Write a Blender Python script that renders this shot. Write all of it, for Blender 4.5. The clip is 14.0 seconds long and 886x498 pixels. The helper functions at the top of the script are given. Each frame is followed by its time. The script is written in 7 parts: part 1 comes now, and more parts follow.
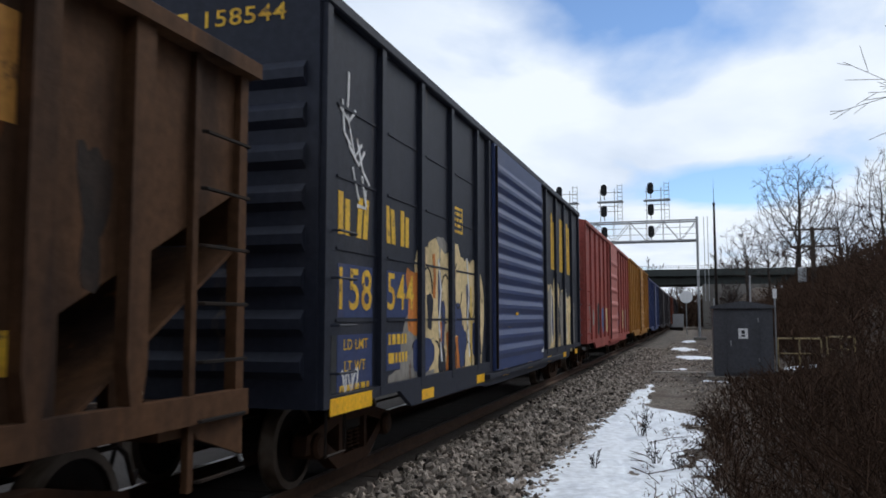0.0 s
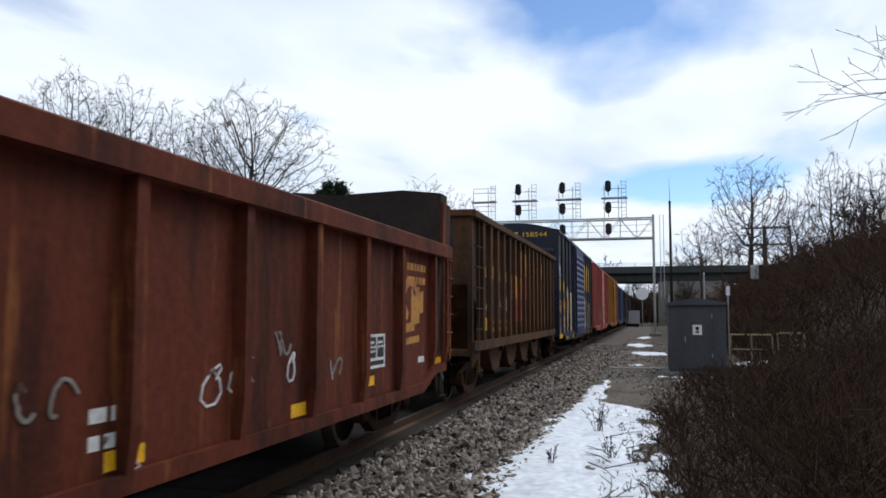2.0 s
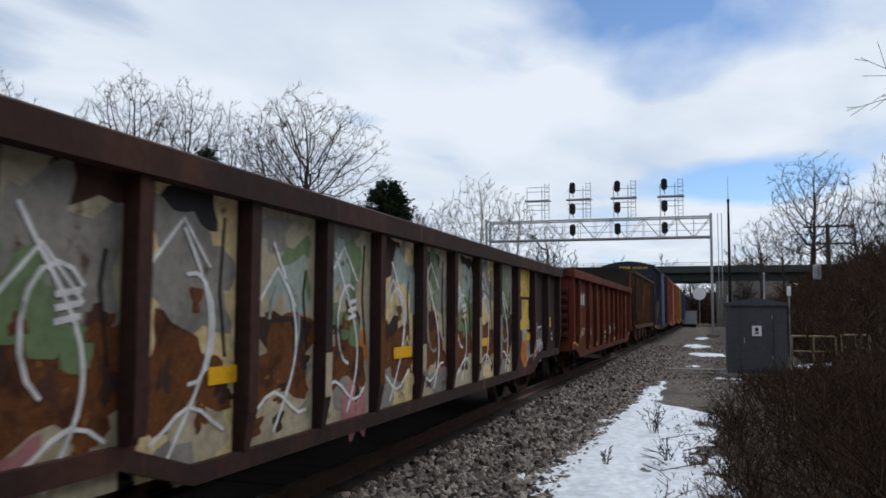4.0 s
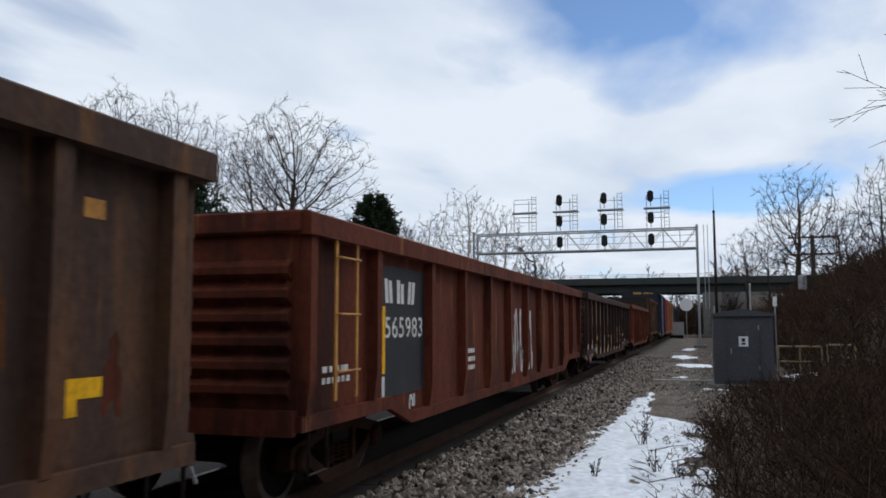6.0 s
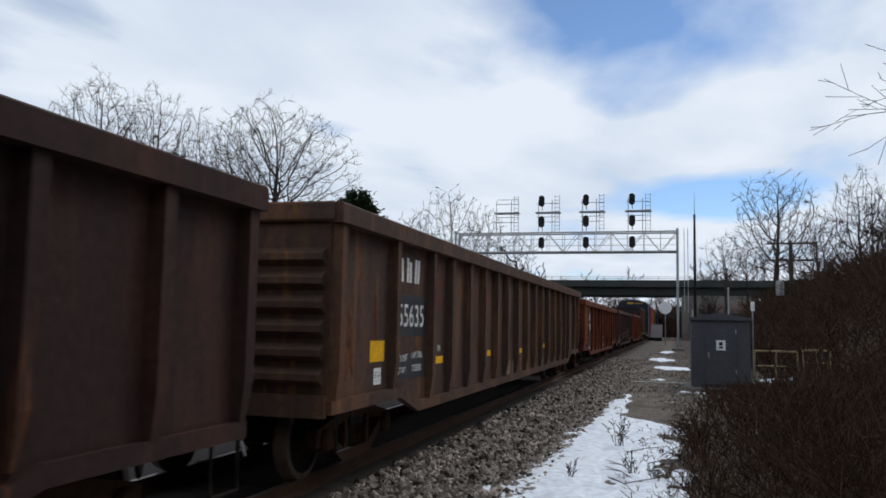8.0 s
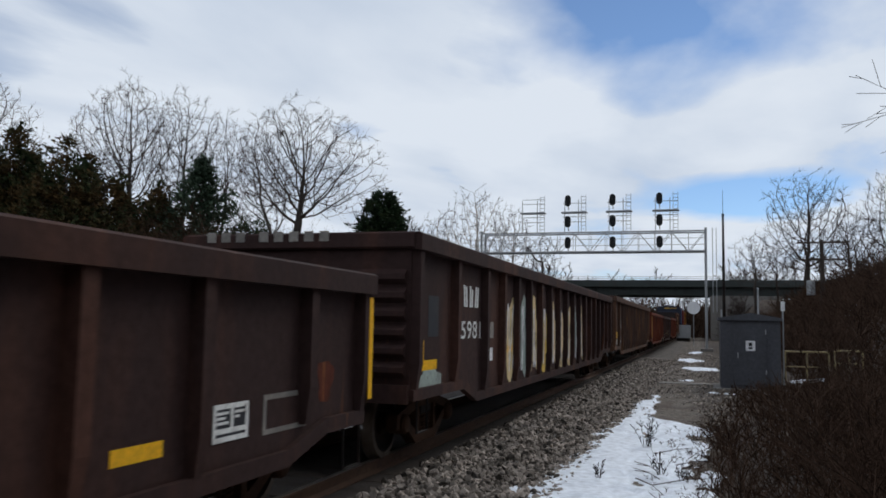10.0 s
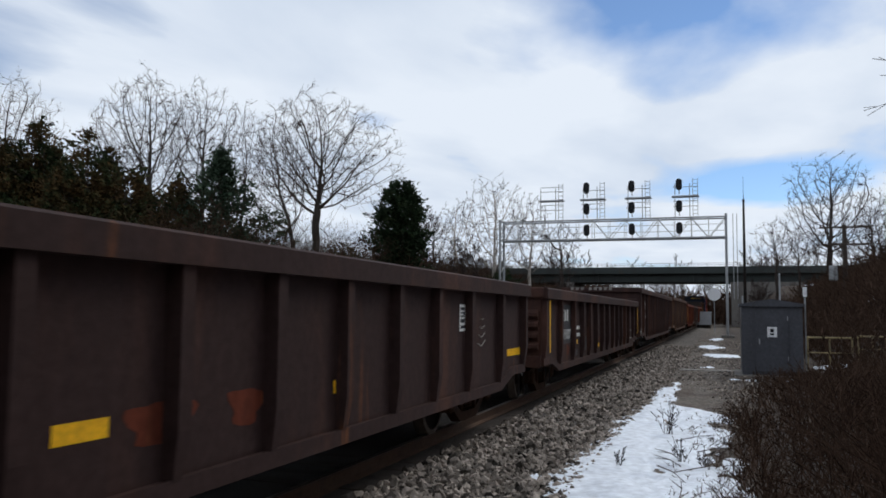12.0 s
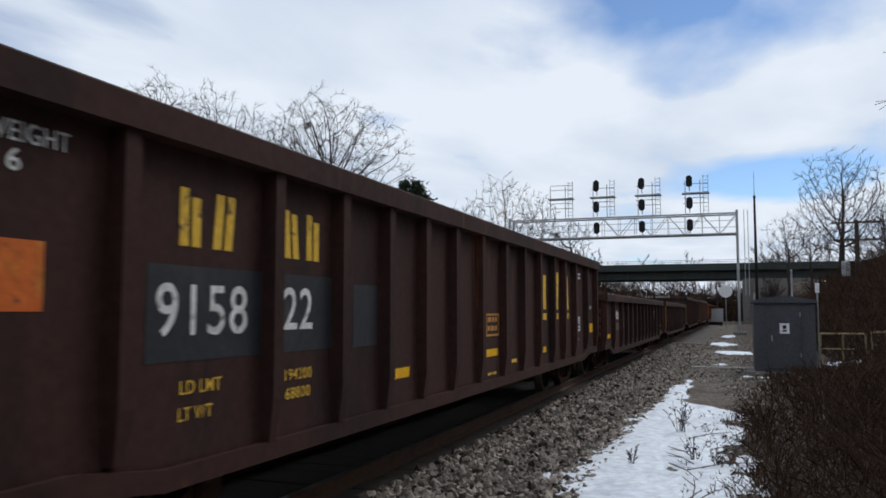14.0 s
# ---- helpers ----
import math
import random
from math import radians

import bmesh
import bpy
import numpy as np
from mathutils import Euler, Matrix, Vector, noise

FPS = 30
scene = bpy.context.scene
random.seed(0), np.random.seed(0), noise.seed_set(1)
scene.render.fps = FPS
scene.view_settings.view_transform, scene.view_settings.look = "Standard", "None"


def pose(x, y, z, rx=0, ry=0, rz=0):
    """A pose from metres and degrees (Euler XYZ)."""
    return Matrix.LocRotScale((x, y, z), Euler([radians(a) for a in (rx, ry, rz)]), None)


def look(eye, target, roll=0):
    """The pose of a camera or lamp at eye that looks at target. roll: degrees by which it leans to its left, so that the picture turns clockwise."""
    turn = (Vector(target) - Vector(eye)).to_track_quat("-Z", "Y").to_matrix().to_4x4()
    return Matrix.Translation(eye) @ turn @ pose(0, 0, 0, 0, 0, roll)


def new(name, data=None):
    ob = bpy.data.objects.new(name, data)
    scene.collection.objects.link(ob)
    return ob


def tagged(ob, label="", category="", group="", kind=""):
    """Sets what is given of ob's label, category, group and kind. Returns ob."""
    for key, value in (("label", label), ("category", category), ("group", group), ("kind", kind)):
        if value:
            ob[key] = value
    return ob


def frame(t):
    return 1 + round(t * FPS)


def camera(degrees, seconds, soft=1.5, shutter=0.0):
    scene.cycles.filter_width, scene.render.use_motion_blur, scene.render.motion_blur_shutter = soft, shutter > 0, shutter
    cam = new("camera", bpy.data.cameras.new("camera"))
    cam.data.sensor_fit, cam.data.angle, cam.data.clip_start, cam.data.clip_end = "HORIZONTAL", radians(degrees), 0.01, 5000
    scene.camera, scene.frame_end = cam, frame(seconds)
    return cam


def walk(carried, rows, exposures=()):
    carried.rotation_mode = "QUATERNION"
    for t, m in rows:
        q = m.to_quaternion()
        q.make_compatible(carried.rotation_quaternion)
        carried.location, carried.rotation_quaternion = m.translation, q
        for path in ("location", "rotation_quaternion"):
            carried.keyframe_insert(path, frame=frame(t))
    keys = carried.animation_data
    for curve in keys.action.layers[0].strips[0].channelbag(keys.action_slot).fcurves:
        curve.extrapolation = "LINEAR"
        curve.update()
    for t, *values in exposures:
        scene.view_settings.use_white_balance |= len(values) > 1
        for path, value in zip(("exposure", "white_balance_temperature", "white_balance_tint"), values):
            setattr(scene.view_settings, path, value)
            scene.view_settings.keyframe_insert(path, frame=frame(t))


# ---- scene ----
# The railway runs along +y, rail tops at z = 0; the viewer stands beside it at x = 0, y = 0.
cam = camera(57.0, 14.0, soft=1.7, shutter=0.1)
EYE = (0.0, 0.0, 1.66)
TURNS = [  # seconds, yaw, pitch, roll
    (0.0, 17.11, 4.79, 0.07),
    (0.3, 15.51, 4.47, 0.10),
    (0.5, 14.59, 4.69, 0.12),
    (0.7, 14.10, 4.72, 0.10),
    (1.0, 14.07, 4.52, 0.07),
    (1.5, 13.56, 4.31, 0.32),
    (2.0, 14.24, 4.53, 0.01),
    (2.5, 14.24, 4.20, -0.70),
    (3.0, 14.70, 3.86, -0.58),
    (3.5, 16.43, 4.42, -0.42),
    (3.7, 17.87, 4.36, -0.38),
    (5.8, 17.77, 5.24, 0.03),
    (6.0, 17.11, 5.34, 0.07),
    (6.5, 15.70, 5.42, -0.54),
    (7.0, 14.89, 5.33, -0.99),
    (7.5, 15.20, 5.20, -1.11),
    (7.7, 15.41, 5.20, -1.10),
    (9.8, 17.35, 5.40, -1.02),
    (10.0, 17.55, 5.23, -1.02),
    (10.5, 18.33, 4.79, -0.69),
    (11.0, 17.80, 4.55, -1.30),
    (11.5, 18.17, 4.89, -0.83),
    (12.0, 18.89, 4.43, -0.54),
    (12.2, 18.65, 4.68, -0.48),
    (12.5, 18.07, 4.08, -0.37),
    (12.8, 18.29, 4.37, -0.52),
    (13.0, 19.17, 4.63, -0.61),
    (13.3, 20.29, 4.81, -0.01),
    (13.5, 20.36, 4.82, 0.40),
    (14.0, 19.63, 4.39, -0.01),
]
walk(cam, [(t, pose(*EYE, 90 + p, r, y)) for t, y, p, r in TURNS],
     exposures=((0.0, 0.18), (0.4, 0.38), (1.7, 0.38), (2.4, 0.08), (3.0, 0.0), (9.0, 0.0), (9.8, -0.14), (10.6, -0.14), (11.3, 0.0), (14.0, 0.0)))

# ------------------------------------------------------------ sky and sun
world = bpy.data.worlds.new("sky")
scene.world = world
world.use_nodes = True
WN, WL = world.node_tree.nodes, world.node_tree.links
WN.clear()


def wnode(kind, **values):
    n = WN.new(kind)
    for k, v in values.items():
        n.inputs[k].default_value = v
    return n


SUN_EL, SUN_AZ = 42.0, 30.0          # degrees; azimuth from +y towards +x
sky = WN.new("ShaderNodeTexSky")
sky.sky_type, sky.sun_disc = "NISHITA", False
sky.sun_elevation, sky.sun_rotation = radians(SUN_EL), radians(SUN_AZ)
sky.air_density, sky.dust_density, sky.ozone_density = 0.8, 0.0, 4.0
sky_bg = wnode("ShaderNodeBackground", Strength=0.118)
WL.new(sky.outputs[0], sky_bg.inputs["Color"])
coord = WN.new("ShaderNodeTexCoord")
split = WN.new("ShaderNodeSeparateXYZ")
WL.new(coord.outputs["Generated"], split.inputs[0])


def wmath(op, a, b=None, clamp=False):
    n = WN.new("ShaderNodeMath")
    n.operation, n.use_clamp = op, clamp
    for i, v in enumerate((a, b)):
        if v is None:
            continue
        if isinstance(v, (int, float)):
            n.inputs[i].default_value = v
        else:
            WL.new(v, n.inputs[i])
    return n.outputs[0]


# cloud sheets: directions projected onto a flat layer high above
height = wmath("MAXIMUM", split.outputs["Z"], 0.04)
height = wmath("ADD", height, 0.06)
cu, cv = wmath("DIVIDE", split.outputs["X"], height), wmath("DIVIDE", split.outputs["Y"], height)
layer = WN.new("ShaderNodeCombineXYZ")
WL.new(cu, layer.inputs[0]), WL.new(cv, layer.inputs[1])
stretch = WN.new("ShaderNodeMapping")
stretch.inputs["Scale"].default_value = (0.75, 0.42, 1.0)
stretch.inputs["Rotation"].default_value = (0, 0, radians(-28))
stretch.inputs["Location"].default_value = (3.1, 1.7, 0.0)
WL.new(layer.outputs[0], stretch.inputs[0])
big = wnode("ShaderNodeTexNoise", Scale=0.62, Detail=4.0, Roughness=0.52, Distortion=0.12)
WL.new(stretch.outputs[0], big.inputs["Vector"])
fine = wnode("ShaderNodeTexNoise", Scale=1.7, Detail=6.0, Roughness=0.5, Distortion=0.2)
WL.new(stretch.outputs[0], fine.inputs["Vector"])


def gap(yaw, pitch, wide, tall, clear):
    """How far a direction lies from a gap in the cloud, 0 at its middle to 1 at its rim."""
    a, e = radians(yaw), radians(pitch)
    mid = Vector((-math.sin(a) * math.cos(e), math.cos(a) * math.cos(e), math.sin(e)))
    side = Vector((math.cos(a), math.sin(a), 0))
    up = side.cross(mid)
    parts = []
    for axis, size in ((side, wide), (up, tall)):
        d = WN.new("ShaderNodeVectorMath")
        d.operation = "DOT_PRODUCT"
        WL.new(coord.outputs["Generated"], d.inputs[0])
        d.inputs[1].default_value = axis
        off = wmath("DIVIDE", d.outputs["Value"], math.sin(radians(size)))
        parts.append(wmath("MULTIPLY", off, off))
    ahead = WN.new("ShaderNodeVectorMath")
    ahead.operation = "DOT_PRODUCT"
    WL.new(coord.outputs["Generated"], ahead.inputs[0])
    ahead.inputs[1].default_value = mid
    r = wmath("SQRT", wmath("ADD", parts[0], parts[1]))
    far = wmath("MINIMUM", wmath("ADD", r, wmath("MULTIPLY", wmath("LESS_THAN", ahead.outputs["Value"], 0.0), 9.0)), 1.0)
    return wmath("ADD", wmath("MULTIPLY", far, clear), 1.0 - clear)


holes = gap(2.4, 21.2, 19.0, 9.6, 1.0)
for g in ((-2.8, 8.6, 8.5, 2.4, 1.0), (50.0, 16.0, 14.0, 10.0, 0.30), (24.0, 13.5, 8.0, 2.6, 0.5)):
    holes = wmath("MULTIPLY", holes, gap(*g))
billow = wmath("ADD", wmath("MULTIPLY", big.outputs["Fac"], 1.2), wmath("MULTIPLY", fine.outputs["Fac"], 1.3))
cover = wmath("ADD", wmath("MULTIPLY", holes, 0.95), wmath("SUBTRACT", billow, 1.25))
cover = wmath("MULTIPLY", wmath("SUBTRACT", cover, 0.42), 2.7, True)
shade = WN.new("ShaderNodeValToRGB")
shade.color_ramp.elements[0].position, shade.color_ramp.elements[0].color = 0.34, (0.67, 0.765, 0.91, 1)
shade.color_ramp.elements[1].position, shade.color_ramp.elements[1].color = 0.60, (0.86, 0.935, 1.04, 1)
WL.new(fine.outputs["Fac"], shade.inputs[0])
cloud_bg = wnode("ShaderNodeBackground", Strength=0.92)
WL.new(shade.outputs[0], cloud_bg.inputs["Color"])
mix = WN.new("ShaderNodeMixShader")
WL.new(cover, mix.inputs[0]), WL.new(sky_bg.outputs[0], mix.inputs[1]), WL.new(cloud_bg.outputs[0], mix.inputs[2])
out = WN.new("ShaderNodeOutputWorld")
WL.new(mix.outputs[0], out.inputs["Surface"])

sun_light = bpy.data.lights.new("sun", "SUN")
sun_light.energy, sun_light.angle, sun_light.color = 0.95, radians(20), (1.0, 0.95, 0.88)
sun = new("sun", sun_light)
_e, _a = radians(SUN_EL), radians(SUN_AZ)
sun.matrix_world = look((100 * math.sin(_a) * math.cos(_e), 100 * math.cos(_a) * math.cos(_e), 100 * math.sin(_e)), (0, 0, 0))

# ------------------------------------------------------------ materials


def material(name, base, rough=0.6, metal=0.0, second=None, amount=0.5, scale=1.0, third=None, third_amount=0.0,
             streak=0.0, grain=12.0, bump=0.15, bump_scale=30.0, edge=0.12, vary=0.0, spec=0.22):
    """A surface of one base colour, with patches of a second and stains of a third, grain and fine relief.
    streak: above 0, the patches run down the surface."""
    m = bpy.data.materials.new(name)
    m.use_nodes = True
    n, link = m.node_tree.nodes, m.node_tree.links
    b = n["Principled BSDF"]
    b.inputs["Roughness"].default_value, b.inputs["Metallic"].default_value = rough, metal
    b.inputs["Specular IOR Level"].default_value = spec
    tc = n.new("ShaderNodeTexCoord")

    def noise_tex(sc, detail, stretch_z=1.0, offset=0.0):
        mp = n.new("ShaderNodeMapping")
        mp.inputs["Scale"].default_value = (1, 1, stretch_z)
        mp.inputs["Location"].default_value = (offset, offset * 0.7, offset * 0.3)
        link.new(tc.outputs["Object"], mp.inputs[0])
        t = n.new("ShaderNodeTexNoise")
        t.inputs["Scale"].default_value, t.inputs["Detail"].default_value, t.inputs["Roughness"].default_value = sc, detail, 0.62
        link.new(mp.outputs[0], t.inputs["Vector"])
        return t.outputs["Fac"]

    def ramp(fac, lo, hi):
        r = n.new("ShaderNodeMapRange")
        r.inputs["From Min"].default_value, r.inputs["From Max"].default_value = lo, hi
        r.interpolation_type = "SMOOTHSTEP"
        link.new(fac, r.inputs["Value"])
        return r.outputs["Result"]

    def blend(fac, a, c, mode="MIX"):
        x = n.new("ShaderNodeMix")
        x.data_type, x.blend_type = "RGBA", mode
        if isinstance(fac, float):
            x.inputs[0].default_value = fac
        else:
            link.new(fac, x.inputs[0])
        for i, v in ((6, a), (7, c)):
            if isinstance(v, tuple):
                x.inputs[i].default_value = (*v, 1)
            else:
                link.new(v, x.inputs[i])
        return x.outputs[2]

    col = base
    if second:
        f = noise_tex(1.1 * scale, 6.0, 0.22 if streak else 1.0, 3.7)
        col = blend(ramp(f, 0.62 - 0.3 * amount, 0.62 - 0.3 * amount + 2 * edge), col, second)
    if third:
        f = noise_tex(2.9 * scale, 7.0, 0.10 if streak else 1.0, 9.1)
        col = blend(ramp(f, 0.66 - 0.25 * third_amount, 0.66 - 0.25 * third_amount + edge), col, third)
    g = noise_tex(grain, 5.0, 1.0, 1.3)
    gr = n.new("ShaderNodeMapRange")
    gr.inputs["From Min"].default_value, gr.inputs["From Max"].default_value = 0.25, 0.75
    gr.inputs["To Min"].default_value, gr.inputs["To Max"].default_value = 0.72, 1.22
    link.new(g, gr.inputs["Value"])
    scale_node = n.new("ShaderNodeVectorMath")
    scale_node.operation = "SCALE"
    if isinstance(col, tuple):
        scale_node.inputs[0].default_value = col
    else:
        link.new(col, scale_node.inputs[0])
    link.new(gr.outputs["Result"], scale_node.inputs["Scale"])
    col = scale_node.outputs[0]
    if vary:
        info = n.new("ShaderNodeObjectInfo")
        geo = n.new("ShaderNodeNewGeometry")
        add = n.new("ShaderNodeMath")
        add.operation = "ADD"
        link.new(info.outputs["Random"], add.inputs[0]), link.new(geo.outputs["Random Per Island"], add.inputs[1])
        fr = n.new("ShaderNodeMath")
        fr.operation = "FRACT"
        link.new(add.outputs[0], fr.inputs[0])
        vr = n.new("ShaderNodeMapRange")
        vr.inputs["To Min"].default_value, vr.inputs["To Max"].default_value = 1 - vary, 1 + vary
        link.new(fr.outputs[0], vr.inputs["Value"])
        sn = n.new("ShaderNodeVectorMath")
        sn.operation = "SCALE"
        link.new(col, sn.inputs[0]), link.new(vr.outputs["Result"], sn.inputs["Scale"])
        col = sn.outputs[0]
    link.new(col, b.inputs["Base Color"])
    if bump:
        h = noise_tex(bump_scale, 4.0, 1.0, 5.5)
        bp = n.new("ShaderNodeBump")
        bp.inputs["Strength"].default_value, bp.inputs["Distance"].default_value = bump, 0.02
        link.new(h, bp.inputs["Height"])
        link.new(bp.outputs[0], b.inputs["Normal"])
    return m


M = {}
M["oxide_steel"] = material("oxide_red_steel", (0.130, 0.032, 0.017), 0.72, 0, (0.048, 0.016, 0.011), 0.68, 1.5, (0.24, 0.088, 0.030), 0.32, 1.0, bump=0.3, bump_scale=14.0, spec=0.10)
M["brown_steel"] = material("rusty_brown_steel", (0.070, 0.043, 0.034), 0.72, 0, (0.135, 0.066, 0.038), 0.58, 1.7, (0.20, 0.088, 0.034), 0.32, 1.0, bump=0.3, bump_scale=14.0, spec=0.10)
M["dark_steel"] = material("sooty_brown_steel", (0.041, 0.0235, 0.0215), 0.72, 0, (0.082, 0.038, 0.0275), 0.58, 1.0, (0.1488, 0.05775, 0.02625), 0.20, 1.0, spec=0.10)
M["hopper_steel"] = material("weathered_hopper_paint", (0.092, 0.046, 0.024), 0.72, 0, (0.028, 0.017, 0.013), 0.60, 1.0, (0.1837, 0.07875, 0.0315), 0.28, 1.0, spec=0.10)
M["maroon_steel"] = material("faded_maroon_steel", (0.0544, 0.0264, 0.0216), 0.72, 0, (0.032, 0.0184, 0.0168), 0.58, 1.1, (0.168, 0.0608, 0.024), 0.22, 1.0, spec=0.10)
M["black_paint"] = material("blue_black_car_paint", (0.01938, 0.02248, 0.03565), 0.55, 0, (0.03565, 0.0372, 0.04805), 0.42, 0.9, (0.08525, 0.0651, 0.0527), 0.10, 1.0, spec=0.18)
M["blue_paint"] = material("deep_blue_door_paint", (0.03536, 0.0544, 0.1428), 0.5, 0, (0.0544, 0.06528, 0.136), 0.4, 0.8, (0.136, 0.102, 0.0748), 0.08, 1.0)
M["red_paint"] = material("faded_red_car_paint", (0.3226, 0.07331, 0.0606), 0.6, 0, (0.2541, 0.05865, 0.04888), 0.5, 0.8, (0.4105, 0.1564, 0.1271), 0.3, 1.0)
M["pink_paint"] = material("sun_bleached_red_paint", (0.4488, 0.153, 0.1326), 0.6, 0, (0.3672, 0.102, 0.0867), 0.5, 0.8)
M["ochre_paint"] = material("ochre_yellow_car_paint", (0.3519, 0.1613, 0.02737), 0.6, 0, (0.2737, 0.1173, 0.02444), 0.5, 0.8, (0.1173, 0.05865, 0.02932), 0.25, 1.0)
M["far_dark"] = material("dark_car_paint", (0.0351, 0.03276, 0.039), 0.6, 0, (0.0546, 0.039, 0.0351), 0.5, 0.7)
M["iron"] = material("greasy_cast_iron", (0.014, 0.011, 0.010), 0.7, 0.0, (0.032, 0.019, 0.013), 0.5, 2.0, spec=0.12)
M["rust_iron"] = material("rusted_cast_iron", (0.056, 0.029, 0.018), 0.8, 0, (0.039, 0.0234, 0.0182), 0.55, 2.5, spec=0.08)
M["tread"] = material("worn_wheel_steel", (0.13, 0.105, 0.085), 0.5, 0.4, (0.07, 0.048, 0.035), 0.55, 3.0)
M["yellow"] = material("yellow_reflector_tape", (0.897, 0.483, 0.0138), 0.42, 0, (0.69, 0.345, 0.0138), 0.4, 3.0, grain=25.0, bump=0.03)
M["white"] = material("worn_white_stencil_paint", (0.775, 0.775, 0.75), 0.6, 0, (0.525, 0.5125, 0.4875), 0.4, 3.0, (0.15, 0.1125, 0.1), 0.30, grain=20.0, bump=0.05)
M["gold"] = material("worn_yellow_stencil_paint", (0.80, 0.49, 0.05), 0.6, 0, (0.54, 0.288, 0.036), 0.45, 3.0, (0.12, 0.072, 0.048), 0.36, grain=20.0, bump=0.05)
M["cream"] = material("worn_cream_stencil_paint", (0.70, 0.58, 0.46), 0.6, 0, (0.45, 0.30, 0.20), 0.45, 4.0, (0.12, 0.04, 0.025), 0.42, grain=20.0, bump=0.05)
M["rust_gold"] = material("flaking_gold_paint", (0.54, 0.2565, 0.06075), 0.65, 0, (0.3375, 0.135, 0.0405), 0.5, 2.0, (0.0945, 0.04725, 0.0297), 0.26, grain=16.0, bump=0.05)
M["rust_flake"] = material("flaking_rust", (0.15, 0.057, 0.021), 0.8, 0, (0.0525, 0.024, 0.015), 0.55, 4.0, (0.33, 0.15, 0.045), 0.2, grain=20.0, bump=0.4, spec=0.08)
M["patch"] = material("blackened_paint_patch", (0.0286, 0.0297, 0.0352), 0.55, 0, (0.044, 0.0418, 0.044), 0.5, 2.0)
M["grey_patch"] = material("grey_paint_patch", (0.036, 0.037, 0.039), 0.6, 0, (0.030, 0.027, 0.026), 0.5, 2.0)
M["orange"] = material("orange_paint_patch", (0.62, 0.14, 0.025), 0.6, 0, (0.70, 0.30, 0.04), 0.5, 3.0, (0.10, 0.05, 0.03), 0.25)
M["gravel"] = material("grey_gravel", (0.23, 0.205, 0.185), 0.9, 0, (0.12, 0.10, 0.085), 0.45, 0.7, (0.34, 0.31, 0.28), 0.35, grain=22.0, bump=0.9, bump_scale=16.0)
M["stone"] = material("ballast_stone", (0.25, 0.215, 0.185), 0.9, 0, (0.11, 0.088, 0.070), 0.5, 6.0, grain=30.0, bump=0.3, vary=0.9, spec=0.1)
M["soil"] = material("brown_leaf_litter", (0.0372, 0.0258, 0.0186), 0.95, 0, (0.06, 0.045, 0.033), 0.45, 1.2, (0.0168, 0.012, 0.0096), 0.3, grain=14.0, bump=0.9, bump_scale=9.0)
M["snow"] = material("old_snow", (0.80, 0.84, 0.90), 0.75, 0, (0.66, 0.70, 0.77), 0.45, 1.4, (0.45, 0.42, 0.39), 0.0, grain=9.0, bump=0.25, bump_scale=5.0)
M["tie"] = material("creosoted_timber", (0.042, 0.0315, 0.0252), 0.9, 0, (0.0245, 0.0189, 0.0154), 0.5, 2.0, vary=0.3)
M["rail"] = material("rusty_rail_steel", (0.11, 0.062, 0.040), 0.6, 0.3, (0.07, 0.04, 0.03), 0.5, 3.0)
M["rail_top"] = material("polished_rail_head", (0.42, 0.38, 0.34), 0.3, 0.9)
M["twig"] = material("dry_brush_twigs", (0.058, 0.035, 0.024), 0.95, 0, (0.024, 0.015, 0.011), 0.5, 3.0, bump=0, vary=0.6, spec=0.05)
M["bark"] = material("grey_brown_bark", (0.050, 0.039, 0.033), 0.9, 0, (0.028, 0.021, 0.018), 0.5, 1.5, bump=0.4)
M["fine_bark"] = material("bare_twig_bark", (0.050, 0.036, 0.031), 0.9, 0, (0.032, 0.022, 0.019), 0.5, 1.5, bump=0, vary=0.25)
M["pale_bark"] = material("pale_sycamore_bark", (0.42, 0.38, 0.34), 0.85, 0, (0.22, 0.18, 0.15), 0.5, 1.5, bump=0.2)
M["needle"] = material("dark_pine_needles", (0.020, 0.034, 0.016), 0.85, 0, (0.040, 0.052, 0.022), 0.45, 0.8, bump=0, vary=0.5, spec=0.08)
M["spruce"] = material("blue_green_spruce_needles", (0.040, 0.062, 0.040), 0.85, 0, (0.060, 0.076, 0.044), 0.45, 0.8, bump=0, vary=0.5, spec=0.08)
M["cedar"] = material("rusty_cedar_foliage", (0.075, 0.044, 0.018), 0.85, 0, (0.022, 0.034, 0.014), 0.82, 0.5, bump=0, vary=0.5, spec=0.08)
M["galv"] = material("galvanised_steel", (0.34, 0.35, 0.36), 0.5, 0.4, (0.30, 0.31, 0.32), 0.4, 2.0, bump=0.05)
M["signal_black"] = material("matt_black_signal_paint", (0.012, 0.013, 0.015), 0.55, 0, (0.022, 0.022, 0.024), 0.4, 2.0)
M["lens"] = material("dark_signal_lens", (0.02, 0.02, 0.022), 0.12)
M["concrete"] = material("weathered_concrete", (0.162, 0.15, 0.138), 0.9, 0, (0.102, 0.093, 0.084), 0.5, 0.5, (0.054, 0.048, 0.042), 0.2, 1.0)
M["plate_concrete"] = material("pale_concrete", (0.34, 0.32, 0.29), 0.9, 0, (0.20, 0.18, 0.16), 0.5, 2.0)
M["girder"] = material("dull_green_girder_paint", (0.0385, 0.0451, 0.0429), 0.6, 0, (0.0275, 0.03025, 0.0286), 0.5, 0.5, (0.0605, 0.0385, 0.022), 0.1, 1.0)
